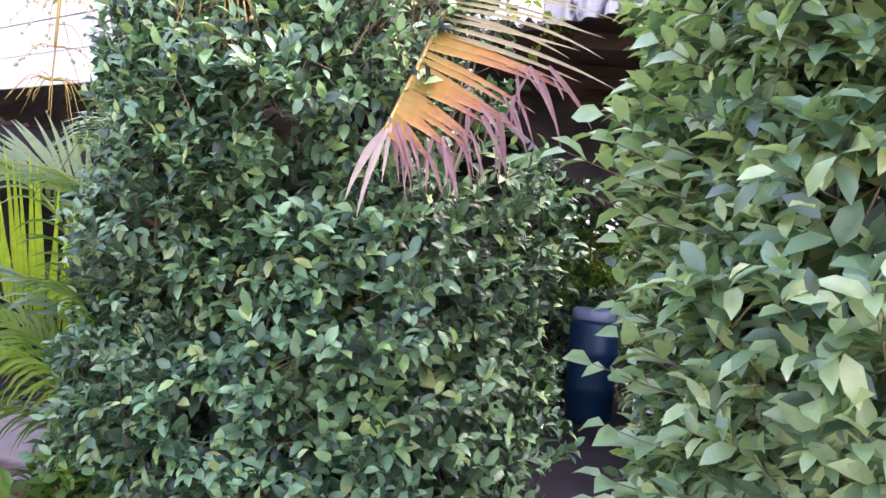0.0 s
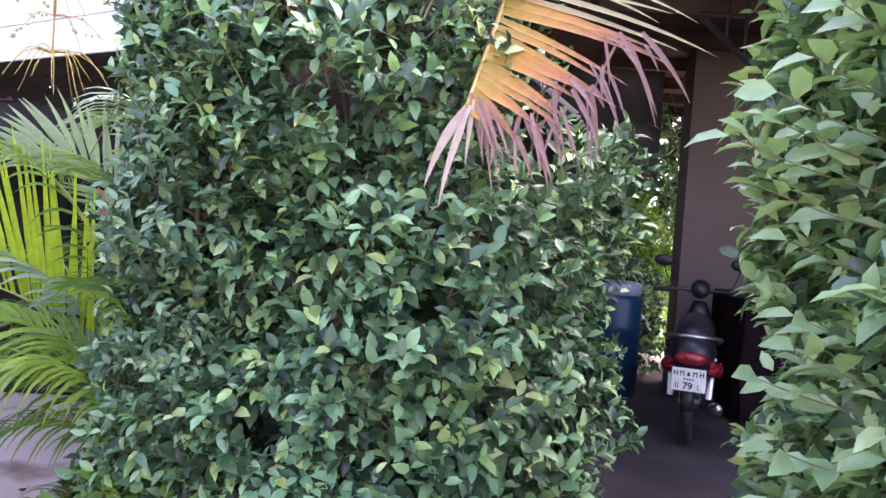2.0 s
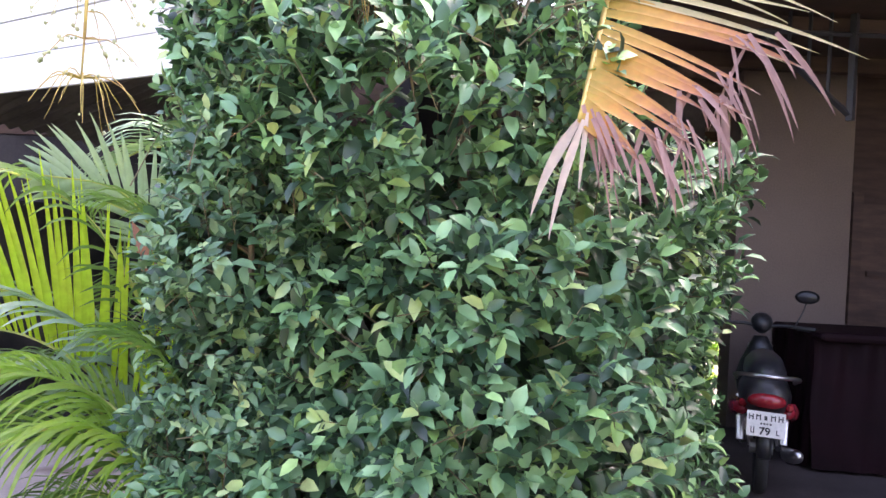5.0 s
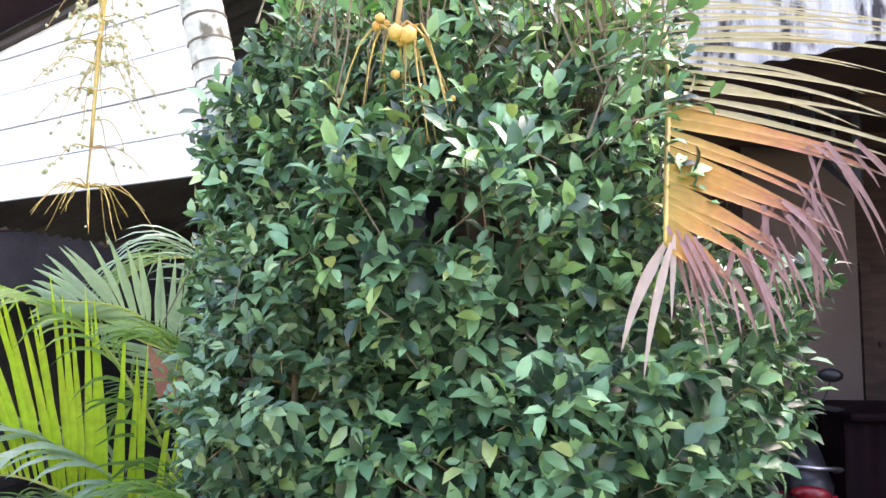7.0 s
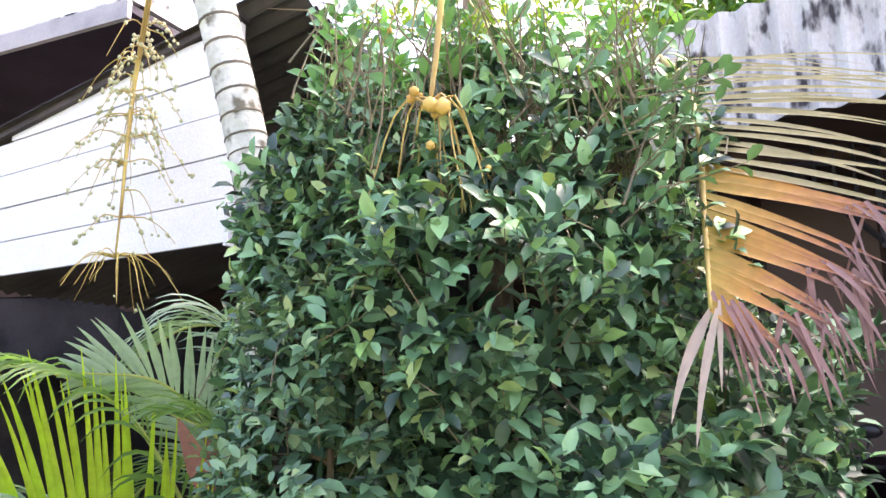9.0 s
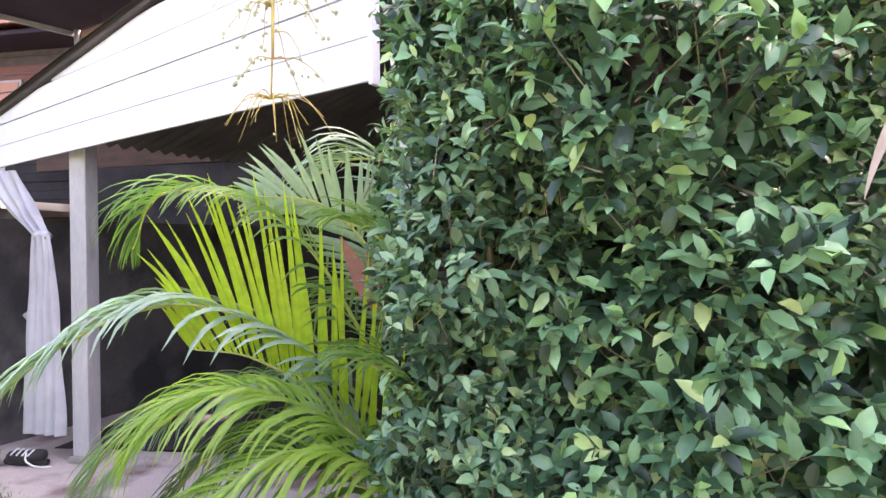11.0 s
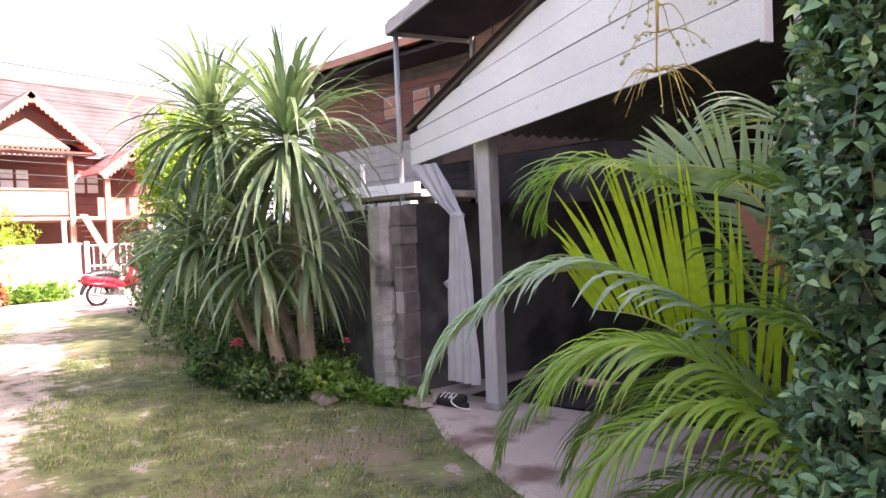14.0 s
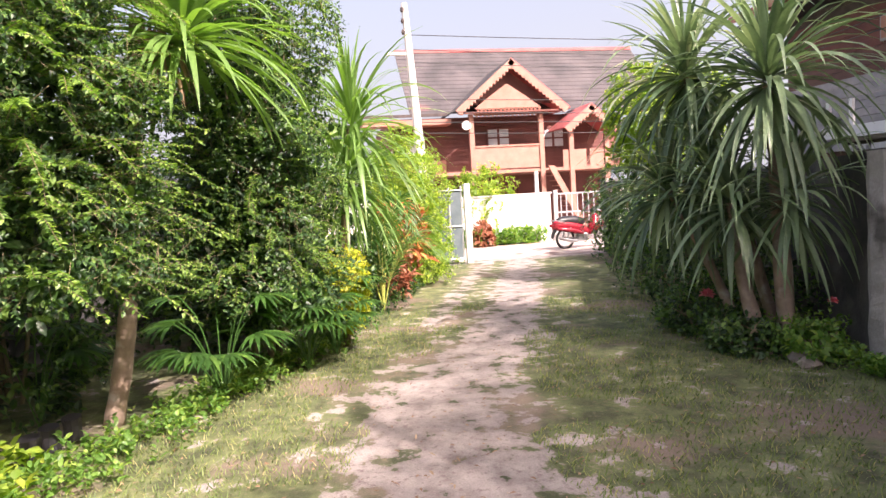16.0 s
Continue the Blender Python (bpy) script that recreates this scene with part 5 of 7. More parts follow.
def gable_end(yc, half, z0, zp, x, mat_in):
    """A gable with scalloped bargeboards, an inner panel and a pierced frieze."""
    part("gable_panel", yz_shape([(yc - half * 0.78, z0 + 0.25), (yc + half * 0.78, z0 + 0.25), (yc, zp - 0.35)], x - 0.55, x - 0.5), mat_in, house)
    for sd in (-1, 1):
        a, b = np.array([yc, zp]), np.array([yc + sd * half, z0])
        d = (b - a) / np.linalg.norm(b - a)
        n = np.array([-d[1], d[0]]) * (1 if -d[1] * 0 + d[0] * sd < 0 else -1)
        if n[1] > 0:
            n = -n
        L_ = np.linalg.norm(b - a)
        part("bargeboard", yz_shape([tuple(a), tuple(b), tuple(b + n * 0.22), tuple(a + n * 0.22)], x, x + 0.05), M_HOUSEPINK, house)
        tg = Geo()
        k_ = int(L_ / 0.16)
        for i in range(k_):
            p = a + d * (i * L_ / k_) + n * 0.22
            q = a + d * ((i + 1) * L_ / k_) + n * 0.22
            m_ = (p + q) / 2 + n * 0.09
            s_ = yz_shape([tuple(p), tuple(q), tuple(m_)], x + 0.005, x + 0.045)
            tg.add(s_.v[0], s_.f[0])
        split_parts("scallop", tg, 6, M_HOUSEPINK, house)


gable_end(8.38, 2.2, 4.78, 6.62, -25.7, M_HOUSEWOOD)
gable_end(11.45, 1.1, 4.0, 4.85, -25.6, M_HOUSEPINK)
part("inner_gable", yz_shape([(6.95, 4.85), (9.55, 4.85), (9.0, 5.25), (8.25, 5.75), (7.5, 5.25)], -25.95, -25.9), M_HOUSEPINK, house)
fr_ = Geo()
for i in range(17):
    s_ = yz_shape([(6.95 + i * 0.155, 4.62), (7.1 + i * 0.155, 4.62), (7.025 + i * 0.155, 4.5)], -25.94, -25.9)
    fr_.add(s_.v[0], s_.f[0])
part("frieze_teeth", fr_, M_HOUSEPINK, house)
hbox("frieze_rail", -25.96, -25.9, 6.92, 9.6, 4.6, 4.68, M_HOUSEPINK)
lt = Geo()
for i in range(17):
    for sg_ in (1, -1):
        y = 7.0 + i * 0.15
        tube(lt, [(-25.92, y, 4.68 if sg_ > 0 else 4.86), (-25.92, y + 0.15, 4.86 if sg_ > 0 else 4.68)], 0.022, 4)
part("frieze_lattice", lt, M_HOUSEPINK, house)
hbox("gable_beam", -25.9, -25.7, 6.3, 10.5, 4.66, 4.72, M_HOUSEDARK)
# roofs: main roof with courses of tiles, porch roof
for i in range(16):
    z0, z1 = 4.85 + i * 0.19, 4.85 + (i + 1) * 0.19
    x0, x1 = -27.1 - i * 0.2, -27.1 - (i + 1) * 0.2
    q = Geo().hexa([(xx, y, zz + t) for xx, zz in ((x0 + 0.05, z0 - 0.01), (x1, z1)) for y in (4.7, 15.5) for t in (0, 0.035)])
    part("roof_course", q, M_ROOFGREY, house)
hbox("roof_ridge", -30.45, -30.15, 4.7, 15.5, 7.84, 7.97, M_ROOFRED)
hbox("roof_edge", -27.12, -27.02, 2.6, 6.2, 4.76, 4.86, M_DARKTRIM)
hbox("lean_to_roof", -27.5, -26.6, 2.8, 6.2, 4.4, 4.6, M_HOUSEPINK)
for sd in (-1, 1):
    q = Geo().hexa([(x, y, z + t) for x in (-25.65, -29.0) for y, z in ((8.38, 6.62), (8.38 + sd * 2.25, 4.74)) for t in (0, 0.05)])
    part("gable_roof", q, M_ROOFRED if sd > 0 else M_ROOFGREY, house)
    q = Geo().hexa([(x, y, z + t) for x in (-25.55, -28.0) for y, z in ((11.45, 4.85), (11.45 + sd * 1.15, 3.97)) for t in (0, 0.05)])
    part("gable_roof", q, M_ROOFRED, house)
steps_ = part("stair", yz_shape([(9.6, 2.6), (9.85, 2.6), (11.1, 0.2), (10.85, 0.2)], -25.6, -25.54), M_HOUSEPINK, house)
for i in range(12):
    hbox("tread", -26.3, -25.6, 9.68 + i * 0.105, 9.95 + i * 0.105, 2.42 - i * 0.2, 2.46 - i * 0.2, M_HOUSEPINK, steps_)
hbox("white_post", -25.5, -25.38, 9.0, 9.12, 0, 2.4, M_WHITEWALL)
dish = part("round_vent", tube(Geo(), [(-25.9, 6.6, 4.25), (-25.84, 6.6, 4.25)], [0.17, 0.17], 16), M_WHITEWALL, house)

# power pole and lines
pole = thing("utility_pole", (-20, 3.8, 0), "leaning pale concrete utility pole with crossarm", "pole")
part("shaft", tube(Geo(), [(-20, 3.95, 0), (-20, 3.8, 2.76), (-20, 3.58, 7.0)], [0.15, 0.14, 0.09], 10), M_POLE, pole)
part("crossarm", Geo().box(-20.05, -19.95, 3.0, 3.66, 5.6, 5.67), M_POLE, pole)
for z in (6.2, 6.5, 6.8):
    part("insulator", ball(Geo(), (-19.9, 3.5, z), 0.06, 1.4), M_DARKTRIM, pole)
for i, (z, sag) in enumerate(((6.15, 0.35), (5.75, 0.4), (5.4, 0.45), (4.4, 0.35), (4.05, 0.4), (3.75, 0.3), (3.45, 0.35))):
    p = [(-20, 3.6 + q * 34 - 0, z - sag * 4 * q * (1 - q)) for q in np.linspace(0, 1, 14)]
    w_ = tagged(part("power_line", tube(Geo(), p, 0.011, 4), M_WIRE), "thin dark power line over the road", "cable", "power lines")
for q0, q1 in (((-11.9, 10.0, 4.1), (-3.4, 7.0, 3.9)), ((-12.5, 9.9, 3.9), (-3.4, 7.3, 3.6))):
    a, b = np.array(q0), np.array(q1)
    p = [tuple(a + (b - a) * q - np.array([0, 0, 0.5 * q * (1 - q)])) for q in np.linspace(0, 1, 12)]
    tagged(part("cable", tube(Geo(), p, 0.01, 4), M_WIRE), "slack dark cable slung across the terrace", "cable", "cables")

# ---- plants by the camera ----
def hedge_gap(P, g):
    """The hedge's corner is bevelled, and open above where the dead frond leans out; its twiggy top is thinner."""
    side = (P[:, 0] > -0.15) & (P[:, 1] < 3.4)
    P[side, 1] = np.minimum(P[side, 1] + (P[side, 0] + 0.15) * 0.5, 3.5)
    P[side, 0] += 0.12 * (P[side, 0] + 0.15)
    corner = (P[:, 2] > 1.86) & (P[:, 0] > -0.17 + 0.32 * (P[:, 1] - 2.64))
    thin = (P[:, 2] > 2.2) & (g.random(len(P)) < 0.35)
    thin |= (P[:, 0] > -0.15) & (g.random(len(P)) < 0.5)
    return ~corner & ~thin


shrub("ficus_hedge", (-0.58, 3.45), (0.90, 0.90), 0.02, 2.60, 3500, M_FICUS, "clipped dense ficus hedge block with glossy dark green leaves", "hedge",
      leaf=(0.076, 0.037), layers=((1.0, 1.0, 1.0), (0.87, 0.42, 1.15), (0.7, 0.22, 1.9), (0.5, 0.1, 2.8)), arc=(-212, 35), power=3.2, lump=0.11, stems=14, bare=420, top=0.12, seed=11, cut=hedge_gap)
shrub("ficus_hedge", (1.16, 1.90), (0.64, 0.68), 0.02, 2.75, 2600, M_FICUS_NEAR, "leafy ficus bush with loose pale green shoots", "hedge",
      leaf=(0.086, 0.041), layers=((1.0, 1.0, 1.0), (0.88, 0.4, 1.1), (0.72, 0.22, 1.8), (0.5, 0.12, 2.6)), arc=(110, 310), power=2.1, lump=0.09, stems=8, twig=0.14, up=0.2, top=0.08, seed=12)

shrub("ficus_hedge", (-1.23, 2.97), (0.27, 0.34), 0.6, 2.45, 950, M_SOFT, "soft dense side growth of the hedge against the palm trunk", "hedge",
      leaf=(0.054, 0.025), layers=((1.0, 1.0, 1.0), (0.75, 0.35, 1.5)), power=2.2, lump=0.09, stems=3, top=0.1, seed=15)

areca = thing("areca_palm", (-1.5, 3.15, 0), "young areca palm with bright yellow-green arching fronds beside the hedge", "palm")
AR = [
    ("bright", [(-1.35, 3.1, 0.25), (-1.6, 3.3, 0.62), (-1.95, 3.35, 0.95), (-2.2, 3.32, 1.1), (-2.42, 3.25, 1.14)], M_ARECA_BACKLIT, dict(length=0.74, width=0.033, count=37, droop=0.06, angle=58, sides=(-1,), side_up=(0, 1, 0.1), lift=0.9, start=0.3)),
    ("top", [(-1.4, 3.2, 0.3), (-1.7, 3.45, 0.95), (-2.02, 3.45, 1.52), (-2.3, 3.35, 1.72), (-2.53, 3.23, 1.72), (-2.62, 3.2, 1.52)], M_ARECA, dict(length=0.42, width=0.022, count=46, droop=0.3, angle=60)),
    ("grey", [(-1.4, 3.1, 0.3), (-1.7, 3.4, 0.8), (-2.0, 3.39, 1.12), (-2.35, 3.25, 1.3), (-2.62, 3.1, 1.27), (-2.85, 2.9, 1.08), (-2.95, 2.78, 0.85)], M_ARECA_BLUE, dict(length=0.46, width=0.036, count=46, droop=0.34, angle=48)),
    ("low", [(-1.4, 3.1, 0.2), (-1.75, 3.4, 0.75), (-2.1, 3.4, 0.97), (-2.4, 3.3, 0.98), (-2.65, 3.1, 0.8), (-2.75, 2.98, 0.5)], M_ARECA, dict(length=0.36, width=0.024, count=40, droop=0.25, angle=50)),
    ("front", [(-1.3, 3.0, 0.42), (-1.6, 3.0, 0.84), (-1.84, 2.95, 1.02), (-2.1, 2.85, 1.06), (-2.3, 2.75, 0.92)], M_ARECA_FRONT, dict(length=0.46, width=0.022, count=50, droop=0.38, angle=55, start=0.25)),
    ("front", [(-1.32, 3.0, 0.3), (-1.63, 3.02, 0.72), (-1.9, 2.97, 0.86), (-2.15, 2.9, 0.78)], M_ARECA, dict(length=0.38, width=0.018, count=36, droop=0.4, angle=58)),
    ("blue", [(-1.45, 3.6, 0.5), (-1.62, 3.6, 1.15), (-1.76, 3.55, 1.45), (-1.95, 3.45, 1.68), (-2.2, 3.35, 1.72)], M_ARECA_BLUE, dict(length=0.36, width=0.032, count=34, droop=0.05, angle=60, side_up=(0.2, 1, 0.2), lift=0.1)),
    ("back", [(-1.5, 3.7, 0.6), (-1.6, 3.9, 1.4), (-1.8, 4.0, 1.85), (-2.05, 3.95, 1.92), (-2.3, 3.9, 1.75)], M_ARECA_BLUE, dict(length=0.45, width=0.024, count=40, droop=0.25, angle=60)),
    ("back", [(-1.5, 3.7, 0.5), (-1.75, 4.0, 1.1), (-2.05, 4.2, 1.3), (-2.4, 4.3, 1.15), (-2.6, 4.3, 0.8)], M_ARECA, dict(length=0.45, width=0.024, count=40, droop=0.25, angle=55)),
    ("front", [(-1.3, 3.0, 0.3), (-1.55, 2.95, 0.6), (-1.75, 2.85, 0.7), (-1.95, 2.7, 0.6), (-2.05, 2.6, 0.4)], M_ARECA, dict(length=0.32, width=0.014, count=50, droop=0.35, angle=52)),
    ("front", [(-1.3, 2.95, 0.2), (-1.5, 2.85, 0.4), (-1.65, 2.75, 0.44), (-1.8, 2.62, 0.3)], M_ARECA, dict(length=0.26, width=0.013, count=40, droop=0.35, angle=50)),
    ("front", [(-1.35, 3.1, 0.3), (-1.7, 3.15, 0.78), (-2.0, 3.15, 0.9), (-2.3, 3.1, 0.75), (-2.45, 3.05, 0.5)], M_ARECA, dict(length=0.36, width=0.018, count=46, droop=0.3, angle=52)),
    ("front", [(-1.22, 2.95, 0.25), (-1.42, 2.9, 0.66), (-1.66, 2.8, 0.92), (-1.92, 2.62, 0.86), (-2.08, 2.5, 0.6)], M_ARECA_FRONT, dict(length=0.42, width=0.02, count=48, droop=0.42, angle=52, start=0.25)),
    ("grey", [(-1.35, 3.1, 0.25), (-1.62, 3.25, 0.7), (-1.95, 3.25, 0.98), (-2.3, 3.1, 0.98), (-2.6, 2.95, 0.7)], M_ARECA_BLUE, dict(length=0.42, width=0.026, count=48, droop=0.4, angle=50)),
    ("side", [(-1.2, 2.95, 0.3), (-1.33, 2.86, 0.8), (-1.45, 2.8, 1.12), (-1.62, 2.74, 1.22)], M_ARECA, dict(length=0.3, width=0.016, count=44, droop=0.3, angle=50)),
    ("side", [(-1.28, 3.0, 0.5), (-1.4, 2.95, 1.1), (-1.52, 2.9, 1.5), (-1.7, 2.85, 1.62)], M_ARECA, dict(length=0.3, width=0.016, count=40, droop=0.3, angle=50)),
]
for i, (nm, ctrl, mat, kw) in enumerate(AR):
    frond(areca, ctrl, mat, seed=20 + i, **kw)
for i in range(5):
    g_ = np.random.default_rng(50 + i)
    x, y = -1.42 + g_.uniform(-0.1, 0.1), 3.2 + g_.uniform(-0.15, 0.3)
    part("cane", tube(Geo(), curve([(x, y, -0.02), (x - 0.02, y + 0.02, 0.3), (x - 0.06, y + 0.05, 0.6)], 6), [0.03, 0.028, 0.026, 0.024, 0.02, 0.014], 8), M_RACHIS, areca, smooth=True)
sh_ = Geo()
strips(sh_, [(-1.72, 3.4, 1.27), (-1.7, 3.42, 1.25)], [(-0.5, 0.25, 0.8), (-0.3, 0.2, 0.9)], (0.3, -1, 0), [0.36, 0.3], [0.09, 0.07], 0.02, 5)
part("dry_sheath", sh_, M_RUST, areca, "dry rust-brown palm sheath", smooth=True)

betel = thing("betel_palm", (-1.5, 3.32, 0), "slender betel palm with pale ringed trunk and hanging fruit stalks", "palm")
ln_ = curve([(-1.36, 3.25, -0.02), (-1.42, 3.18, 1.0), (-1.50, 3.1, 2.1), (-1.58, 3.1, 2.53), (-1.73, 3.1, 3.1), (-1.85, 3.1, 3.7), (-1.9, 3.1, 4.4)], 40)
tr_ = part("trunk", tube(Geo(), ln_, np.linspace(0.074, 0.066, 40), 14), M_BETEL, betel, smooth=True)
for i in range(2, 38):
    d_ = ln_[i + 1] - ln_[i]
    part("leaf_scar", tube(Geo(), [ln_[i] - d_ * 0.04, ln_[i] + d_ * 0.04], np.array([0.0690, 0.0695]) + 0.0035, 14), M_RING, tr_)


def fruit_stalk(nm, main, strands, fruits, seed, fr_mat, spread=0.22, fall=0.35, thick=0.012, up=0.0):
    g = np.random.default_rng(seed)
    line = curve(main, 14)
    ro = part(nm, tube(Geo(), line, np.linspace(thick, thick * 0.5, 14), 7), M_STALK, betel, smooth=True)
    gs, gf = Geo(), Geo()
    for i in range(strands):
        k = g.integers(13 - max(2, int(12 * up)), 14) if up else 13
        p = line[min(k, 13)]
        a = g.uniform(0, 2 * np.pi)
        out = np.array([math.cos(a), math.sin(a) * 0.6, 0]) * spread * g.uniform(0.5, 1.2)
        st_ = curve([p, p + out * 0.5 + np.array([0, 0, 0.0]), p + out - np.array([0, 0, fall * g.uniform(0.4, 1)])], 8)
        st_ = st_ + np.cumsum(g.normal(0, 0.004, (8, 3)), 0)
        part("strand", tube(Geo(), st_, np.linspace(0.0045, 0.0015, 8), 4), M_STALK, ro)
        for j in range(g.integers(0, fruits + 1)):
            q = st_[g.integers(1, 8)] + g.normal(0, 0.008, 3)
            ball(gf, q, g.uniform(0.006, 0.012), 1.2)
    if gf.n:
        split_parts("fruit", gf, 12, fr_mat, ro)


fruit_stalk("fruit_stalk", [(-1.0, 2.75, 3.3), (-0.90, 2.52, 2.85), (-0.91, 2.5, 2.55), (-0.93, 2.5, 2.37)], 12, 1, 3, M_FRUIT_OR, 0.16, 0.30)
fruit_stalk("fruit_stalk", [(-2.1, 3.5, 3.6), (-2.40, 4.0, 3.3), (-2.46, 4.08, 2.8), (-2.5, 4.12, 2.27)], 16, 1, 5, M_FRUIT, 0.3, 0.26, thick=0.010)
fruit_stalk("fruit_stalk", [(-2.1, 3.5, 3.6), (-2.38, 3.98, 3.35), (-2.44, 4.04, 3.0), (-2.46, 4.06, 2.45)], 44, 16, 9, M_FRUIT, 0.27, 0.24, up=0.8, thick=0.016)
ff = Geo()
for q, r_ in (((-0.93, 2.49, 2.36), 0.022), ((-0.90, 2.49, 2.355), 0.024), ((-0.97, 2.5, 2.40), 0.014), ((-0.93, 2.5, 2.26), 0.013)):
    ball(ff, q, r_)
split_parts("ripe_fruit", ff, 12, M_FRUIT_OR, betel)
fruit_stalk("fruit_stalk", [(-1.2, 2.9, 3.3), (-1.02, 2.7, 3.0), (-0.95, 2.6, 2.78), (-0.94, 2.55, 2.7)], 9, 2, 8, M_FRUIT_OR, 0.2, 0.1, up=0.6)
ps = Geo()
tube(ps, curve([(-1.86, 3.12, 4.0), (-2.0, 3.35, 3.7), (-2.2, 3.65, 3.5)], 8), np.linspace(0.02, 0.011, 8), 8)
part("fruit_stem", ps, M_BETEL, betel, smooth=True)
bs = Geo()
strips(bs, [(-1.55, 2.9, 3.22)], [(-0.8, 0, -0.12)], (0, -1, 0.3), 0.36, 0.09, 0.06, 6, base=0.8)
part("spathe", bs, M_DRYLEAF, betel, "grey-brown dry spathe", smooth=True)

# drooping dead frond
dead = thing("dead_palm_frond", (-0.25, 2.6, 0), "dry orange and pinkish-brown palm frond drooping over the hedge", "frond")
TIP, RIB = np.array([-0.307, 2.43, 1.85]), np.array([0.21, 0.55, 0.76])
main_ = curve([TIP, TIP + RIB * 0.3 + (0, 0.0, 0.0), TIP + RIB * 0.7 + (0, 0.0, 0.01), TIP + RIB * 1.1 + (-0.02, 0.05, 0.0), TIP + RIB * 1.5 + (-0.06, 0.2, -0.05)], 30)
part("midrib", tube(Geo(), main_, np.linspace(0.005, 0.014, 30), 6), M_STALK, dead, smooth=True)
g_ = np.random.default_rng(77)


def on_rib(u):
    """Places along the midrib, u from 0 at its tip to 1."""
    q = np.asarray(u) * 29
    i = q.astype(int).clip(0, 28)
    return main_[i] + (main_[i + 1] - main_[i]) * (q - i)[:, None]


# stiff blades in a closed fan, which break off into limp tails
n_ = 17
u_ = np.linspace(0.01, 0.40, n_)
v_ = u_ / 0.40
fall_ = np.radians(44 - 26 * v_ ** 0.6 + g_.normal(0, 3.0, n_))
D_ = unit(np.stack([np.cos(fall_), -0.18 - 0.1 * v_ + g_.normal(0, 0.03, n_), -np.sin(fall_)], 1))
L_ = (0.10 + 0.45 * v_ ** 0.75) * g_.uniform(0.85, 1.08, n_)
fan_ = strips(Geo(), on_rib(u_), D_, (0.1, -1, 0.35), L_, 0.038 * g_.uniform(0.75, 1.15, n_), 0.035 * g_.uniform(0.3, 1.6, n_), 6, fold=0.3, base=0.7, peak=0.2)
split_parts("leaflet", fan_, 21, M_DEAD, dead)
tail_p, tail_d, tail_l, tail_w = [], [], [], []
for i in range(n_):
    for j in range(2 if i % 3 else 3):
        tail_p.append(on_rib([u_[i]])[0] + D_[i] * L_[i] * g_.uniform(0.72, 0.93) + g_.normal(0, 0.006, 3))
        tail_d.append((g_.normal(0.35, 0.42), g_.normal(-0.05, 0.2), -1.0))
        tail_l.append(g_.uniform(0.08, 0.30) * (0.6 + 0.4 * v_[i]))
        tail_w.append(g_.uniform(0.007, 0.021))
for i in range(9):
    tail_p.append(TIP + (g_.uniform(0.0, 0.09), g_.uniform(-0.02, 0.02), g_.uniform(-0.01, 0.05)))
    tail_d.append((g_.normal(0.22, 0.16), -0.08, -1.0))
    tail_l.append(g_.uniform(0.14, 0.31))
    tail_w.append(g_.uniform(0.009, 0.016))
dl2 = strips(Geo(), tail_p, tail_d, (0.1, -1, 0.1), np.array(tail_l), np.array(tail_w), 0.10, 7, base=0.7)
split_parts("hanging_leaflet", dl2, 24, M_DEADTIP, dead, "limp pinkish-brown leaflet")
dt = Geo()
strips(dt, [tuple(TIP), tuple(TIP + (0.01, -0.01, 0)), tuple(TIP + (0.02, 0, 0.02))], [(-0.55, -0.1, -0.85), (-0.35, -0.12, -1), (-0.1, -0.1, -1)], (0.2, -1, 0), [0.27, 0.31, 0.2], [0.030, 0.024, 0.016], 0.16, 8, base=0.4)
split_parts("tip_leaflet", dt, 27, M_BLEACHED, dead, "bleached limp leaflet")
# thinner yellow and green blades above the fan
n_ = 12
u_ = np.linspace(0.38, 0.66, n_)
v_ = np.linspace(0, 1, n_)
fall_ = np.radians(17 - 12 * v_ + g_.normal(0, 2.0, n_))
D_ = unit(np.stack([np.cos(fall_), -0.3 + g_.normal(0, 0.05, n_), -np.sin(fall_)], 1))
split_parts("upper_leaflet", strips(Geo(), on_rib(u_), D_, (0.05, -1, 0.4), g_.uniform(0.5, 0.72, n_), 0.026 - 0.008 * v_, 0.03 * g_.uniform(0.4, 1.8, n_), 9, fold=0.4), 30, M_DEADGREEN, dead, "yellowing green leaflet")
n_ = 12
D_ = unit(np.stack([np.ones(n_), g_.normal(-0.3, 0.06, n_), g_.normal(-0.06, 0.06, n_)], 1))
split_parts("green_leaflet", strips(Geo(), on_rib(np.linspace(0.6, 0.95, n_)), D_, (0, -1, 0.4), g_.uniform(0.6, 0.95, n_), 0.013, 0.045, 9, fold=0.4), 30, M_DEADGREEN, dead, "thin yellowish-green leaflet")

coco = thing("coconut_palm", (-0.6, 6.1, 0), "tall palm with a grey-brown trunk and long fronds behind the hedge", "palm")
part("trunk", tube(Geo(), curve([(-0.5, 6.1, -0.05), (-0.6, 6.1, 3.0), (-0.75, 6.15, 6.6)], 20), np.linspace(0.15, 0.10, 20), 12), M_BARK, coco, smooth=True)
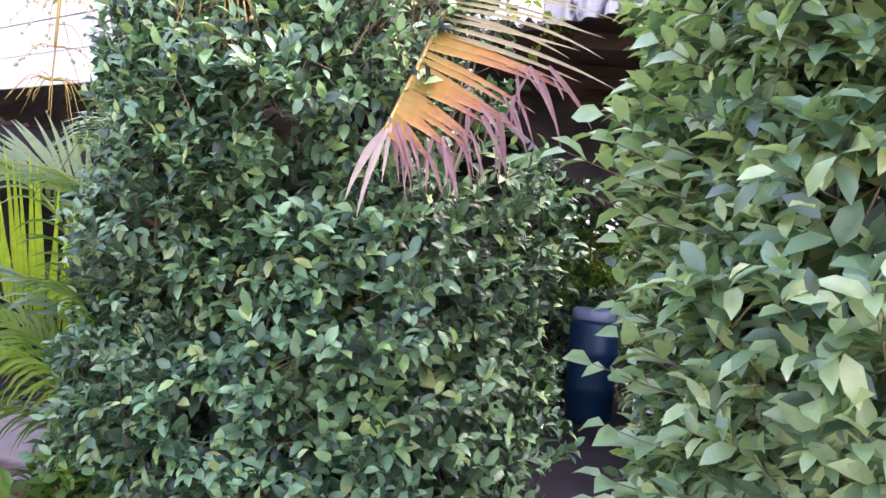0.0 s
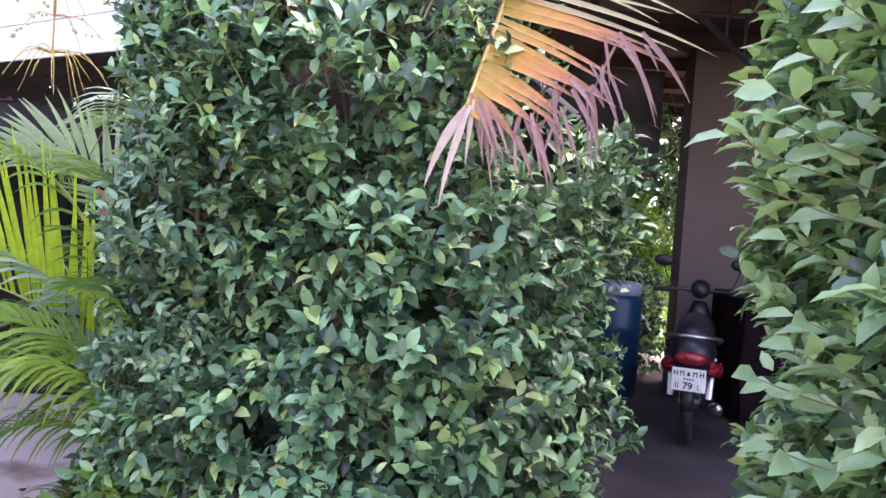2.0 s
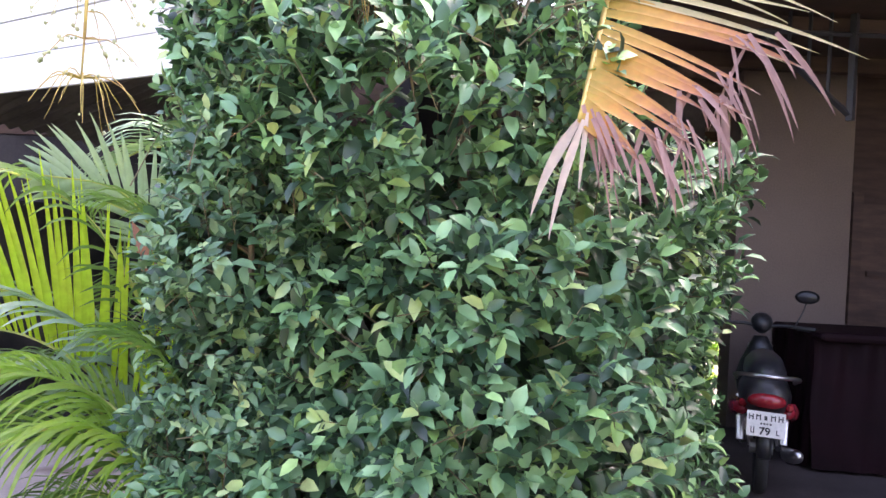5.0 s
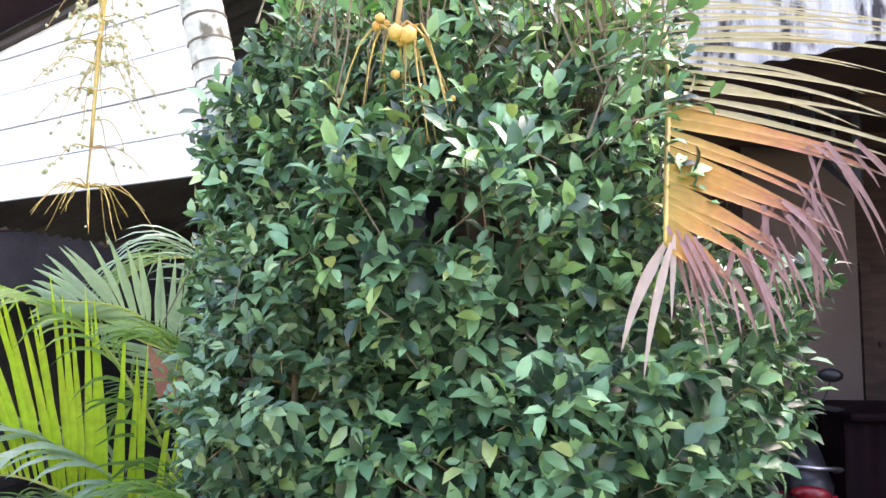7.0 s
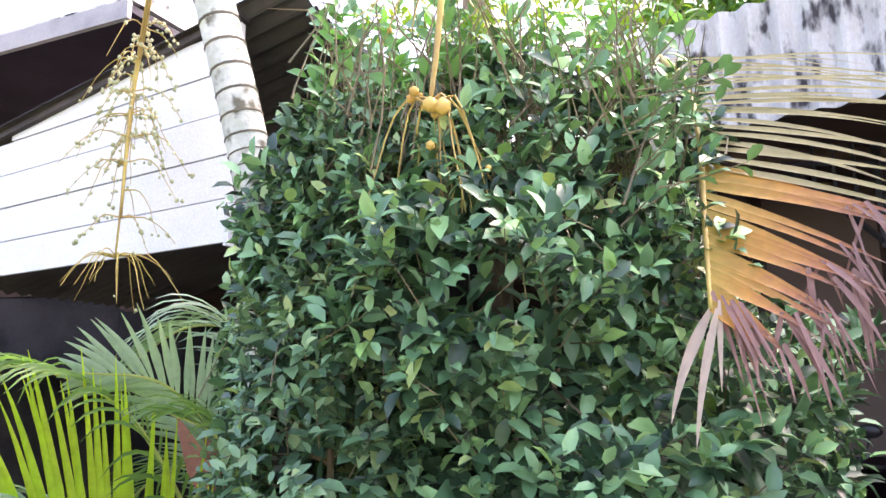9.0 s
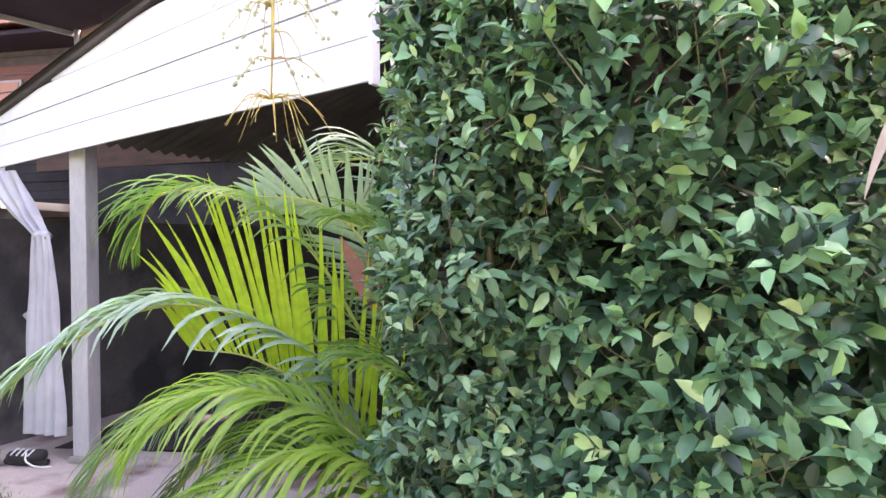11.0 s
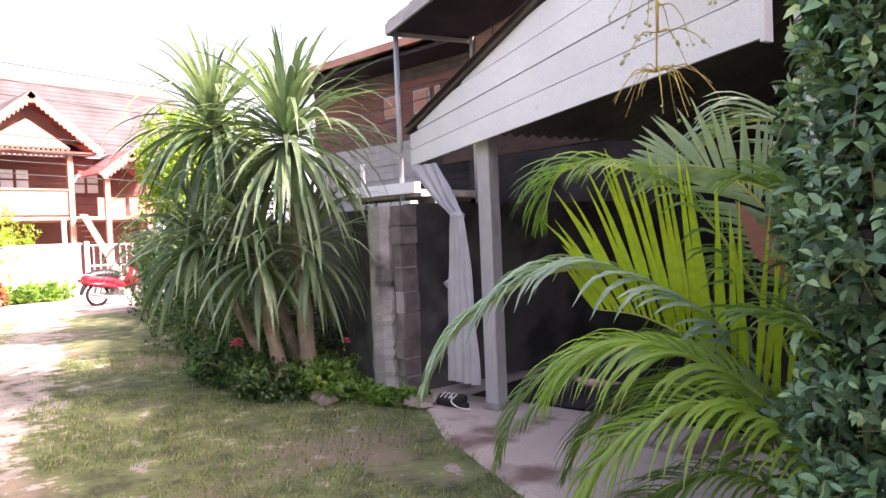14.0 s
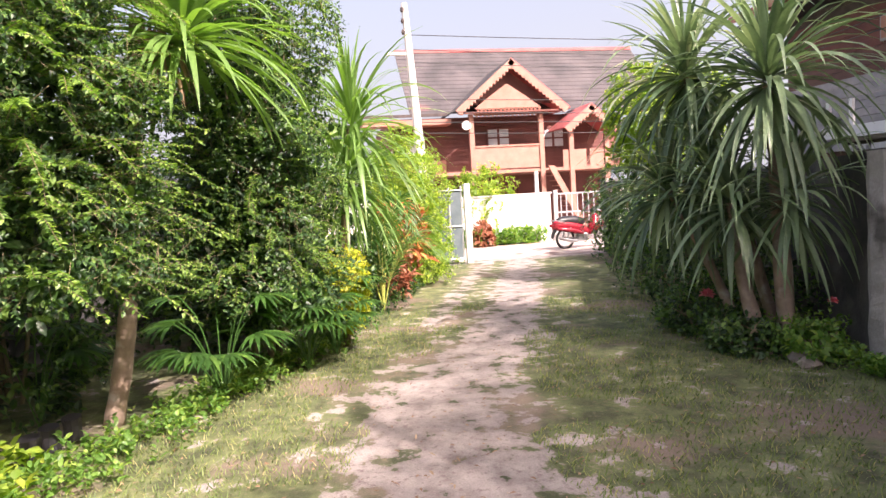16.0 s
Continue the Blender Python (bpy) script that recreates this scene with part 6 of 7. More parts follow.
for i in range(13):
    a = i * 2.4
    q_ = (math.cos(a), math.sin(a))
    frond(coco, [(-0.75, 6.15, 6.5), (-0.75 + 0.7 * q_[0], 6.15 + 0.7 * q_[1], 7.3), (-0.75 + 1.7 * q_[0], 6.15 + 1.7 * q_[1], 7.2 - 0.1 * (i % 3)), (-0.75 + 2.5 * q_[0], 6.15 + 2.5 * q_[1], 6.0 - 0.5 * (i % 3))], M_ARECA, length=0.7, width=0.04, count=22, droop=0.2, angle=65, thick=0.02, seed=130 + i, start=0.15)

for i, c_ in enumerate(([(-0.75, 6.15, 6.5), (-1.5, 6.1, 6.5), (-2.0, 6.0, 5.6), (-2.1, 5.95, 4.5)], [(-0.75, 6.15, 6.5), (-1.2, 6.0, 6.6), (-1.6, 5.9, 5.7), (-1.6, 5.85, 4.7)], [(-0.75, 6.15, 6.5), (-0.2, 6.0, 6.6), (0.5, 5.9, 5.7), (0.6, 5.85, 4.6)])):
    frond(coco, c_, M_DEADGREEN if i == 2 else M_DRYLEAF if i else M_ARECA, length=0.55, width=0.035, count=26, droop=0.4, angle=50, thick=0.02, seed=150 + i, start=0.3)


def shoots(parent, mat, bases, seed, leaf=(0.08, 0.037)):
    """Single leafy shoots standing out of a bush: each base has a place, a way and a length."""
    g = np.random.default_rng(seed)
    for p, d, ln in bases:
        d = unit(np.array(d, float))
        line = curve([p, np.array(p) + d * ln * 0.5, np.array(p) + d * ln + np.array([0, 0, 0.05 * ln])], 8)
        sp = part("shoot", tube(Geo(), line, np.linspace(0.0025, 0.0012, 8), 5), M_TWIG, parent)
        gl = Geo()
        k = max(5, int(ln / 0.035))
        for i in range(k):
            q = line[min(7, int(1 + 6.5 * (i + 1) / k))]
            side = unit(np.cross(d, (0.1, 0.3, 1.0))) * (-1) ** i + g.normal(0, 0.25, 3)
            leaves(gl, [q], [unit(d * 0.7 + side * 0.75)], [unit(np.array([0, -0.55, 0.8]) + g.normal(0, 0.3, 3))], leaf[0] * g.uniform(0.75, 1.15), leaf[1] * g.uniform(0.85, 1.1))
        split_parts("shoot_leaf", gl, 8, mat, sp)


near_bush = bpy.data.objects["ficus_hedge.001"]
g_ = np.random.default_rng(61)
shoots(near_bush, M_FICUS_NEAR, [((0.53, 1.78, z), (-1, -0.05 + g_.uniform(-0.2, 0.2), g_.uniform(0.0, 0.35)), ln) for z, ln in
       ((1.72, 0.27), (1.62, 0.34), (1.80, 0.2), (1.45, 0.2), (1.32, 0.2), (1.18, 0.24), (1.05, 0.2), (0.95, 0.2), (1.92, 0.16), (2.05, 0.14), (1.67, 0.27), (1.55, 0.26), (1.24, 0.2), (0.85, 0.2))], 62, (0.096, 0.048))
shoots(bpy.data.objects["ficus_hedge"], M_FICUS, [((g_.uniform(-1.25, -0.25), g_.uniform(2.7, 3.2), g_.uniform(2.35, 2.55)), (g_.uniform(-0.35, 0.35), -0.15, 1.0), g_.uniform(0.18, 0.45)) for i in range(46)], 63, (0.07, 0.032))
shoots(bpy.data.objects["ficus_hedge"], M_SHOOT, [((x_, g_.uniform(2.7, 3.6), g_.uniform(2.35, 2.6)), (g_.uniform(-0.35, 0.35), -0.1, 1.0), g_.uniform(0.15, 0.4)) for x_ in g_.uniform(-1.35, -0.2, 120)], 64, (0.075, 0.033))
shoots(bpy.data.objects["ficus_hedge"], M_FICUS, [((g_.uniform(-0.46, -0.36), g_.uniform(2.52, 2.62), z_), (0.8, -0.3, g_.uniform(0.0, 0.9)), g_.uniform(0.14, 0.24)) for z_ in np.linspace(2.08, 2.5, 12)], 65, (0.065, 0.03))

# white buds and pale leaves on the hedge
bg = Geo()
leaves(bg, [(-0.83, 2.53, 2.02), (-0.81, 2.53, 2.02)], [(-0.6, -0.4, 0.3), (0.7, -0.4, 0.1)], [(0, -0.7, 0.7)] * 2, [0.045, 0.04], [0.03, 0.028])
tagged(part("pale_leaf", bg, M_BUD), "two pale new leaves on the hedge", "leaf")

# ---- beds on the building side ----
sword_tree("dracaena", [
    ([(-6.45, 4.5, 0), (-6.62, 4.46, 0.55), (-6.7, 4.43, 1.02), (-6.74, 4.41, 1.36)], 0.06, [((-6.74, 4.41, 1.45), 0.62)]),
    ([(-6.4, 4.72, 0), (-6.45, 4.72, 0.8), (-6.5, 4.73, 1.42), (-6.48, 4.68, 2.0), (-6.47, 4.63, 2.4)], 0.07, [((-6.35, 4.75, 1.5), 0.55), ((-6.47, 4.63, 2.55), 1.25)]),
    ([(-6.75, 4.9, 0), (-7.0, 4.7, 1.2), (-7.3, 4.55, 2.2), (-7.51, 4.46, 2.65)], 0.05, [((-7.51, 4.46, 2.78), 1.15)]),
    ([(-7.0, 4.7, 0), (-7.4, 4.5, 0.9), (-7.7, 4.3, 1.55)], 0.045, [((-7.7, 4.3, 1.6), 0.85), ((-7.2, 4.5, 1.75), 0.8)]),
], "multi-stemmed dracaena with heads of long arching sword leaves", M_DRACAENA, n=145, length=1.12, width=0.064, droop=0.24, seed=4)
shrub("garden_shrub", (-8.0, 5.5), (0.9, 0.6), 0.0, 1.1, 520, M_DURANTA, "low dark green garden shrub at the wall", leaf=(0.05, 0.025), per=6, stems=5, seed=31)
shrub("garden_shrub", (-9.6, 5.7), (1.1, 0.8), 0.0, 1.7, 700, M_DURANTA, "green garden shrub along the lane wall", leaf=(0.06, 0.03), per=6, stems=5, seed=32)
shrub("garden_shrub", (-12.0, 6.7), (1.4, 0.9), 0.0, 2.2, 900, M_DURANTA, "dense green shrub by the lane", leaf=(0.07, 0.035), per=6, stems=5, seed=33)
shrub("garden_shrub", (-14.8, 7.6), (1.5, 0.8), 0.0, 2.0, 700, M_DURANTA, "dense green shrub by the lane", leaf=(0.07, 0.035), per=6, stems=5, seed=34)
shrub("variegated_tree", (-11.2, 6.3), (0.8, 0.8), 1.9, 3.4, 520, M_LIME, "small tree with yellow-green sunlit leaves", "tree", leaf=(0.10, 0.05), per=6, stems=4, seed=35)
for i, (x, y, s, nm) in enumerate(((-6.12, 4.72, 0.34, "green"), (-6.6, 4.3, 0.26, "dark"), (-7.05, 4.5, 0.32, "dark"), (-7.5, 4.45, 0.36, "dark"), (-8.0, 4.8, 0.4, "dark"), (-6.4, 4.42, 0.24, "dark"))):
    shrub("flowering_shrub", (x, y), (s, s * 0.8), 0.0, 0.16 + 0.5 * s, 130, M_WEED if i == 0 else M_DURANTA, "low leafy rose shrub in the flower bed", leaf=(0.055, 0.032), per=6, stems=3, seed=40 + i, group="bed shrubs")


def blossom(c, r, label, mat=M_PETAL):
    g = Geo()
    gg = np.random.default_rng(int(abs(c[0] * 100)))
    n = 16
    a = np.arange(n) * 2.4
    e = np.linspace(0.1, 1.3, n)
    D = np.stack([np.cos(a) * np.cos(e), np.sin(a) * np.cos(e), np.sin(e)], 1)
    leaves(g, np.asarray(c) + D * r * 0.1, D, gg.normal(0, 0.3, (n, 3)) + (0, 0, 1), r, r * 0.8)
    return tagged(part("blossom", g, mat, smooth=True), label, "flower", "blossoms")


blossom((-7.0, 4.3, 0.45), 0.085, "open coral-pink hibiscus flower")
blossom((-6.0, 4.85, 0.48), 0.05, "small pink rose flower", M_PETAL)

# stones edging the bed and weeds
g_ = np.random.default_rng(9)
for i in range(16):
    q = i / 15
    x, y = -5.9 - 2.4 * q + g_.uniform(-0.06, 0.06), 4.52 - 0.15 * math.sin(q * 3) + 0.25 * q + g_.uniform(-0.06, 0.06)
    s_ = Geo()
    ball(s_, (0, 0, 0), g_.uniform(0.06, 0.13), 0.6)
    ob = tagged(part("edging_stone", s_, M_STONE, smooth=False), "half-buried reddish stone edging the flower bed", "stone", "edging stones")
    ob.matrix_world = pose(x, y, 0.02, 0, 0, g_.uniform(0, 360))


def weeds(name, spots, n, mat, label, size=0.06, h=0.12, seed=1, cat="weeds"):
    g = np.random.default_rng(seed)
    geo = Geo()
    for (x0, y0, x1, y1, w) in spots:
        k = g.random(n)
        off = g.normal(0, w, n)
        dx, dy = x1 - x0, y1 - y0
        L_ = math.hypot(dx, dy)
        x = x0 + dx * k - dy / L_ * off
        y = y0 + dy * k + dx / L_ * off
        for j in range(7):
            a = g.uniform(0, 2 * np.pi, n)
            e = g.uniform(0.1, 1.1, n)
            D = np.stack([np.cos(a) * np.cos(e), np.sin(a) * np.cos(e), np.sin(e)], 1)
            z = g.uniform(0, h, n)
            P = np.stack([x, y, z], 1) + D * 0.01
            leaves(geo, P, D, (0, 0, 1) + g.normal(0, 0.3, (n, 3)), size * g.uniform(0.5, 1.3, n), size * 0.5)
    return tagged(part(name, geo, mat, smooth=True), label, cat, kind="stuff")


weeds("weeds", [(-5.3, 4.75, -8.5, 5.1, 0.12), (-5.5, 4.7, -5.0, 4.9, 0.06)], 150, M_WEED, "low green weeds and creepers along the flower bed", 0.055, 0.12, 3)
weeds("weeds", [(-4.2, -1.6, -7.2, -0.15, 0.16), (-7.0, -0.2, -9.2, 0.8, 0.16)], 300, M_WEED, "bright green weeds along the foot of the lane hedge", 0.06, 0.13, 4)
weeds("weeds", [(-9.2, 0.8, -16.5, 3.6, 0.15)], 300, M_DURANTA, "green weeds along the foot of the lane hedge", 0.07, 0.15, 5)
weeds("weeds", [(-4.3, -1.45, -5.6, -1.45, 0.14)], 90, M_LIME, "broad light green creeper leaves at the bed edge", 0.11, 0.2, 6)
weeds("bed_litter", [(-1.3, 2.6, -1.75, 3.3, 0.14)], 160, M_DRYLEAF, "dry brown weeds and litter at the foot of the hedge", 0.09, 0.35, 7, "litter")
weeds("weeds", [(-1.3, 2.55, -1.6, 3.2, 0.1)], 90, M_WEED, "soft green undergrowth at the foot of the hedge", 0.08, 0.55, 8)
weeds("weeds", [(-22.0 + 0.3, 5.2, -21.7, 8.0, 0.12)], 150, M_WEED, "tuft of weeds at the foot of the white wall", 0.16, 0.5, 9)

# ---- plants along the far side of the lane ----
lane = dict(per=8, twig=0.16, power=2.3, lump=0.22, spread=0.6, up=0.0, sprawl=0.15)
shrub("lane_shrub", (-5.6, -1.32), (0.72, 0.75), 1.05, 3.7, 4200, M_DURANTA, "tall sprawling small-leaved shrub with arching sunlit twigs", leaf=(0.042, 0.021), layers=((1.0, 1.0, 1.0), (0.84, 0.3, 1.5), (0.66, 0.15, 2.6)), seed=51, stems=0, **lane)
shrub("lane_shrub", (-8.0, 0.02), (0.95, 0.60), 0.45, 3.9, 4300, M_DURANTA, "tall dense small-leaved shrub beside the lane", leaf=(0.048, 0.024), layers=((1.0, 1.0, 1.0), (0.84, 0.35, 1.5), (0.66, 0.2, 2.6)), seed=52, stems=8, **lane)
shrub("lane_shrub", (-7.4, -2.1), (1.5, 0.8), 0.0, 3.8, 1900, M_DURANTA, "dark dense shrub behind the lane planting", leaf=(0.06, 0.03), seed=53, stems=6, per=7, lump=0.2)
shrub("lane_shrub", (-5.2, -3.3), (1.3, 0.8), 0.0, 3.4, 1000, M_DURANTA, "dark dense shrub behind the lane planting", leaf=(0.06, 0.03), seed=54, stems=6, per=7, lump=0.2)
shrub("lane_shrub", (-10.2, -0.6), (1.6, 1.0), 0.0, 3.0, 1500, M_DURANTA, "dark dense shrub behind the lane planting", leaf=(0.07, 0.035), seed=55, stems=6, per=7, lump=0.2)
shrub("lane_shrub", (-11.2, 1.1), (0.9, 0.5), 0.0, 1.3, 600, M_DURANTA, "mid-green bushy lane shrub", leaf=(0.06, 0.03), seed=56, stems=5)
shrub("yellow_shrub", (-8.6, 0.85), (0.24, 0.22), 0.2, 1.02, 400, M_YELLOW, "small bright yellow-leaved shrub", leaf=(0.05, 0.026), per=7, seed=57, stems=3, lump=0.05, twig=0.08)
shrub("croton", (-12.4, 2.05), (0.35, 0.35), 0.65, 1.45, 120, M_ORANGE, "croton with orange and bronze strap leaves", leaf=(0.17, 0.045), per=7, seed=58, stems=4, twig=0.14)
shrub("croton", (-12.0, 1.85), (0.26, 0.24), 0.1, 0.6, 60, M_RUST, "croton with dull bronze-brown leaves", leaf=(0.13, 0.04), per=6, seed=59, stems=4, twig=0.14)
shrub("lime_hedge", (-14.6, 2.55), (1.7, 0.62), 0.05, 2.35, 1900, M_LIME, "clipped lime-green sunlit hedge near the gate", "hedge", leaf=(0.06, 0.03), per=7, seed=60, stems=6, lump=0.06)
shrub("lime_hedge", (-17.3, 2.9), (0.9, 0.6), 0.05, 3.0, 800, M_LIME, "taller lime-green shrub behind the gate", "hedge", leaf=(0.08, 0.04), per=6, seed=61, stems=4, lump=0.2)
shrub("garden_tree", (-22.9, 6.2), (0.9, 0.9), 0.6, 2.3, 500, M_LIME, "feathery green garden bush above the white wall", "tree", leaf=(0.12, 0.05), per=6, seed=62, stems=4, lump=0.25)
shrub("road_shrub", (-21.6, 5.9), (0.25, 0.3), 0, 0.75, 80, M_RUST, "dull purple shrub at the white wall", leaf=(0.12, 0.06), per=5, seed=63, stems=3)
shrub("road_shrub", (-24.3, 2.2), (1.6, 2.6), 0, 3.1, 900, M_DURANTA, "green shrub behind the white wall", leaf=(0.14, 0.07), per=6, seed=64, stems=4, lump=0.3)

def sprays(parent, mat, n, c, r, z0, z1, arc, seed, length=(0.4, 0.85), leaf=0.036):
    """Arching twigs with paired small leaves that stand out of a bush in flat layers."""
    g = np.random.default_rng(seed)
    gl, gb = Geo(), Geo()
    for i in range(n):
        a = math.radians(g.uniform(*arc))
        z = g.uniform(z0, z1)
        out = np.array([math.cos(a), math.sin(a), 0.0])
        foot = np.array([c[0] + r[0] * 0.8 * math.cos(a), c[1] + r[1] * 0.8 * math.sin(a), z])
        turn = np.array([-out[1], out[0], 0]) * g.normal(0.0, 0.45)
        ln = g.uniform(*length)
        way = unit(out + turn + np.array([0, 0, g.uniform(-0.05, 0.25)]))
        line = curve([foot, foot + way * ln * 0.5, foot + way * ln * 0.95 - np.array([0, 0, ln * g.uniform(0.08, 0.4)])], 12)
        tube(gb, line, np.linspace(0.004, 0.0012, 12), 4, cap=False)
        k = int(ln / 0.016)
        q = np.linspace(0.6, 10.9, k)
        j = q.astype(int)
        P = line[j] + (line[j + 1] - line[j]) * (q - j)[:, None]
        T = unit(line[j + 1] - line[j])
        S = unit(np.cross(T, (0, 0, 1.0))) * np.where(np.arange(k) % 2, 1, -1)[:, None]
        for rep_ in range(2):
            D = T * 0.45 + S * g.uniform(0.5, 1.0, k)[:, None] + g.normal(0, 0.22, (k, 3))
            L = leaf * g.uniform(0.6, 1.25, k)
            leaves(gl, P, D, np.array([0, 0, 1.0]) + g.normal(0, 0.3, (k, 3)), L, L * 0.5)
    part("spray_foliage", gl, mat, parent, smooth=True)
    part("spray_wood", gb, M_TWIG, parent)


bush_a, bush_b = bpy.data.objects["lane_shrub"], bpy.data.objects["lane_shrub.001"]
# outer twigs take the sunlit leaf colour over the darker bush
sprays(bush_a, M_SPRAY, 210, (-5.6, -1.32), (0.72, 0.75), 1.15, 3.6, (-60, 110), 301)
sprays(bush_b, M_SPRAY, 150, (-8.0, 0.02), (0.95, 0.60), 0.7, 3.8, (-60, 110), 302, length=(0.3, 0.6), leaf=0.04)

tree_ = thing("leaning_tree", (-6.49, -1.03, 0), "leaning pale-barked young tree trunk with scaly patches", "tree")
part("trunk", tube(Geo(), curve([(-6.49, -1.05, -0.03), (-6.45, -0.92, 0.5), (-6.42, -0.82, 1.1), (-6.4, -0.72, 2.0), (-6.4, -0.6, 3.0)], 22), np.linspace(0.075, 0.055, 22) * (1 + 0.05 * np.sin(np.arange(22) * 1.9)), 14), M_BARK, tree_, smooth=True)
hd = Geo()
rosette(hd, (-6.4, -0.3, 2.95), 170, 1.15, 0.06, np.random.default_rng(3), 0.2, lo=-0.5, hi=1.4)
split_parts("leaf", hd, 27, M_GREENSWORD, tree_)
dh = Geo()
n_ = 46
g_ = np.random.default_rng(12)
a_ = g_.uniform(0, 6.28, n_)
strips(dh, np.stack([-6.5 + 0.05 * np.cos(a_), -0.5 + 0.05 * np.sin(a_), 2.95 + 0 * a_], 1), np.stack([np.cos(a_), np.sin(a_), -1.6 + 0 * a_], 1), (0, 0, 1), g_.uniform(0.35, 0.7, n_), 0.035, 0.25, 7)
split_parts("dead_leaf", dh, 24, M_DRYLEAF, tree_, "dry brown hanging leaf")

sword_tree("dracaena", [([(-9.3, 0.9, 0), (-9.3, 0.95, 1.0), (-9.3, 1.0, 2.0), (-9.3, 1.1, 2.5)], 0.05, [((-9.3, 1.12, 2.6), 1.0), ((-9.15, 1.0, 1.95), 0.9)])],
           "dracaena with long drooping sword leaves behind the shrubs", M_GREENSWORD, n=130, length=1.3, width=0.05, droop=0.24, seed=14)
small = thing("small_palm", (-10.6, 1.5, 0), "small arching palm beside the lane", "palm")
for i in range(15):
    a, k_ = i * 2.4, 1.0 + 0.25 * math.sin(i * 1.7)
    frond(small, [(-10.6, 1.5, 0.05), (-10.6 + 0.2 * math.cos(a), 1.5 + 0.2 * math.sin(a), 0.8 * k_), (-10.6 + 0.6 * math.cos(a), 1.5 + 0.6 * math.sin(a), 1.3 * k_), (-10.6 + 1.05 * math.cos(a), 1.5 + 1.05 * math.sin(a), 0.95 * k_)], M_RHAPIS if i % 3 else M_ARECA, length=0.36, width=0.03, count=22, droop=0.25, seed=90 + i)



def fan_palm(c, n, size, seed):
    g = np.random.default_rng(seed)
    ro = thing("fan_palm", (c[0], c[1], 0), "low lady palm with dark fan leaves", "palm", "lady palms")
    for i in range(n):
        a, e = g.uniform(0, 6.28), g.uniform(0.3, 1.2)
        tip = np.array([c[0] + math.cos(a) * 0.35 * size, c[1] + math.sin(a) * 0.35 * size, 0.25 + size * e * 0.6])
        st_ = part("leaf_stalk", tube(Geo(), curve([(c[0], c[1], 0), ((c[0] + tip[0]) / 2, (c[1] + tip[1]) / 2, tip[2] * 0.75), tip], 6), 0.006, 5), M_RHAPIS, ro)
        gl = Geo()
        k = 13
        outw = np.array([math.cos(a), math.sin(a), 0.1])
        sidev = np.array([-math.sin(a), math.cos(a), 0.0])
        t = np.linspace(-1.5, 1.5, k)
        D = outw[None] * np.cos(t)[:, None] + sidev[None] * np.sin(t)[:, None]
        strips(gl, np.repeat(tip[None], k, 0), D, (0, 0, 1), 0.34 * size * g.uniform(0.85, 1.1, k), 0.042, 0.2, 6, base=0.3, peak=0.5)
        part("fan", gl, M_RHAPIS, st_, smooth=True)
    return ro


fan_palm((-6.85, -0.28), 18, 1.0, 70)
fan_palm((-7.6, 0.42), 18, 0.95, 71)
fan_palm((-8.2, 0.72), 14, 0.85, 72)
fan_palm((-6.6, -1.6), 9, 0.9, 73)

# dark low wall behind the planting and black pot bags
slanted("wall_garden", (2.5, -4.4), (-9.6, -2.6), -0.14, -0.05, 2.1, M_RENDERWALL, "dark stained garden wall behind the planting")
slanted("wall_garden", (-9.62, -2.6), (-17.2, 0.8), -0.14, -0.05, 2.1, M_RENDERWALL, "dark stained garden wall behind the planting")
for i, (x, y) in enumerate(((-5.75, -1.35), (-5.95, -1.3), (-6.15, -1.22))):
    pb = thing("plant_bag", (x, y, 0), "small black plastic plant bag at the bed edge", "plant pot", "plant bags")
    part("bag", tube(Geo(), [(x, y, 0), (x, y, 0.02), (x, y, 0.12), (x + 0.01, y, 0.18)], [0.05, 0.065, 0.06, 0.068], 9), M_BLACKSTEEL, pb)
    part("soil", tube(Geo(), [(x, y, 0.14), (x, y, 0.16)], [0.055, 0.055], 9), M_DRYLEAF, pb)

# garden seen through the porch
shrub("garden_shrub", (1.3, 9.0), (1.2, 0.6), 0.0, 1.75, 1300, M_WEED, "sunlit yellow-green garden shrub beyond the porch", leaf=(0.09, 0.045), per=6, seed=81, stems=4)
shrub("garden_tree", (0.9, 10.2), (2.4, 0.9), 0.2, 4.6, 2900, M_FICUS, "leafy garden tree beyond the porch", "tree", leaf=(0.12, 0.06), per=6, seed=82, stems=4)
shrub("potted_shrub", (1.45, 7.5), (0.42, 0.3), 0.1, 1.15, 260, M_FICUS, "shaded leafy shrub under the porch", leaf=(0.08, 0.04), per=6, seed=83, stems=3)


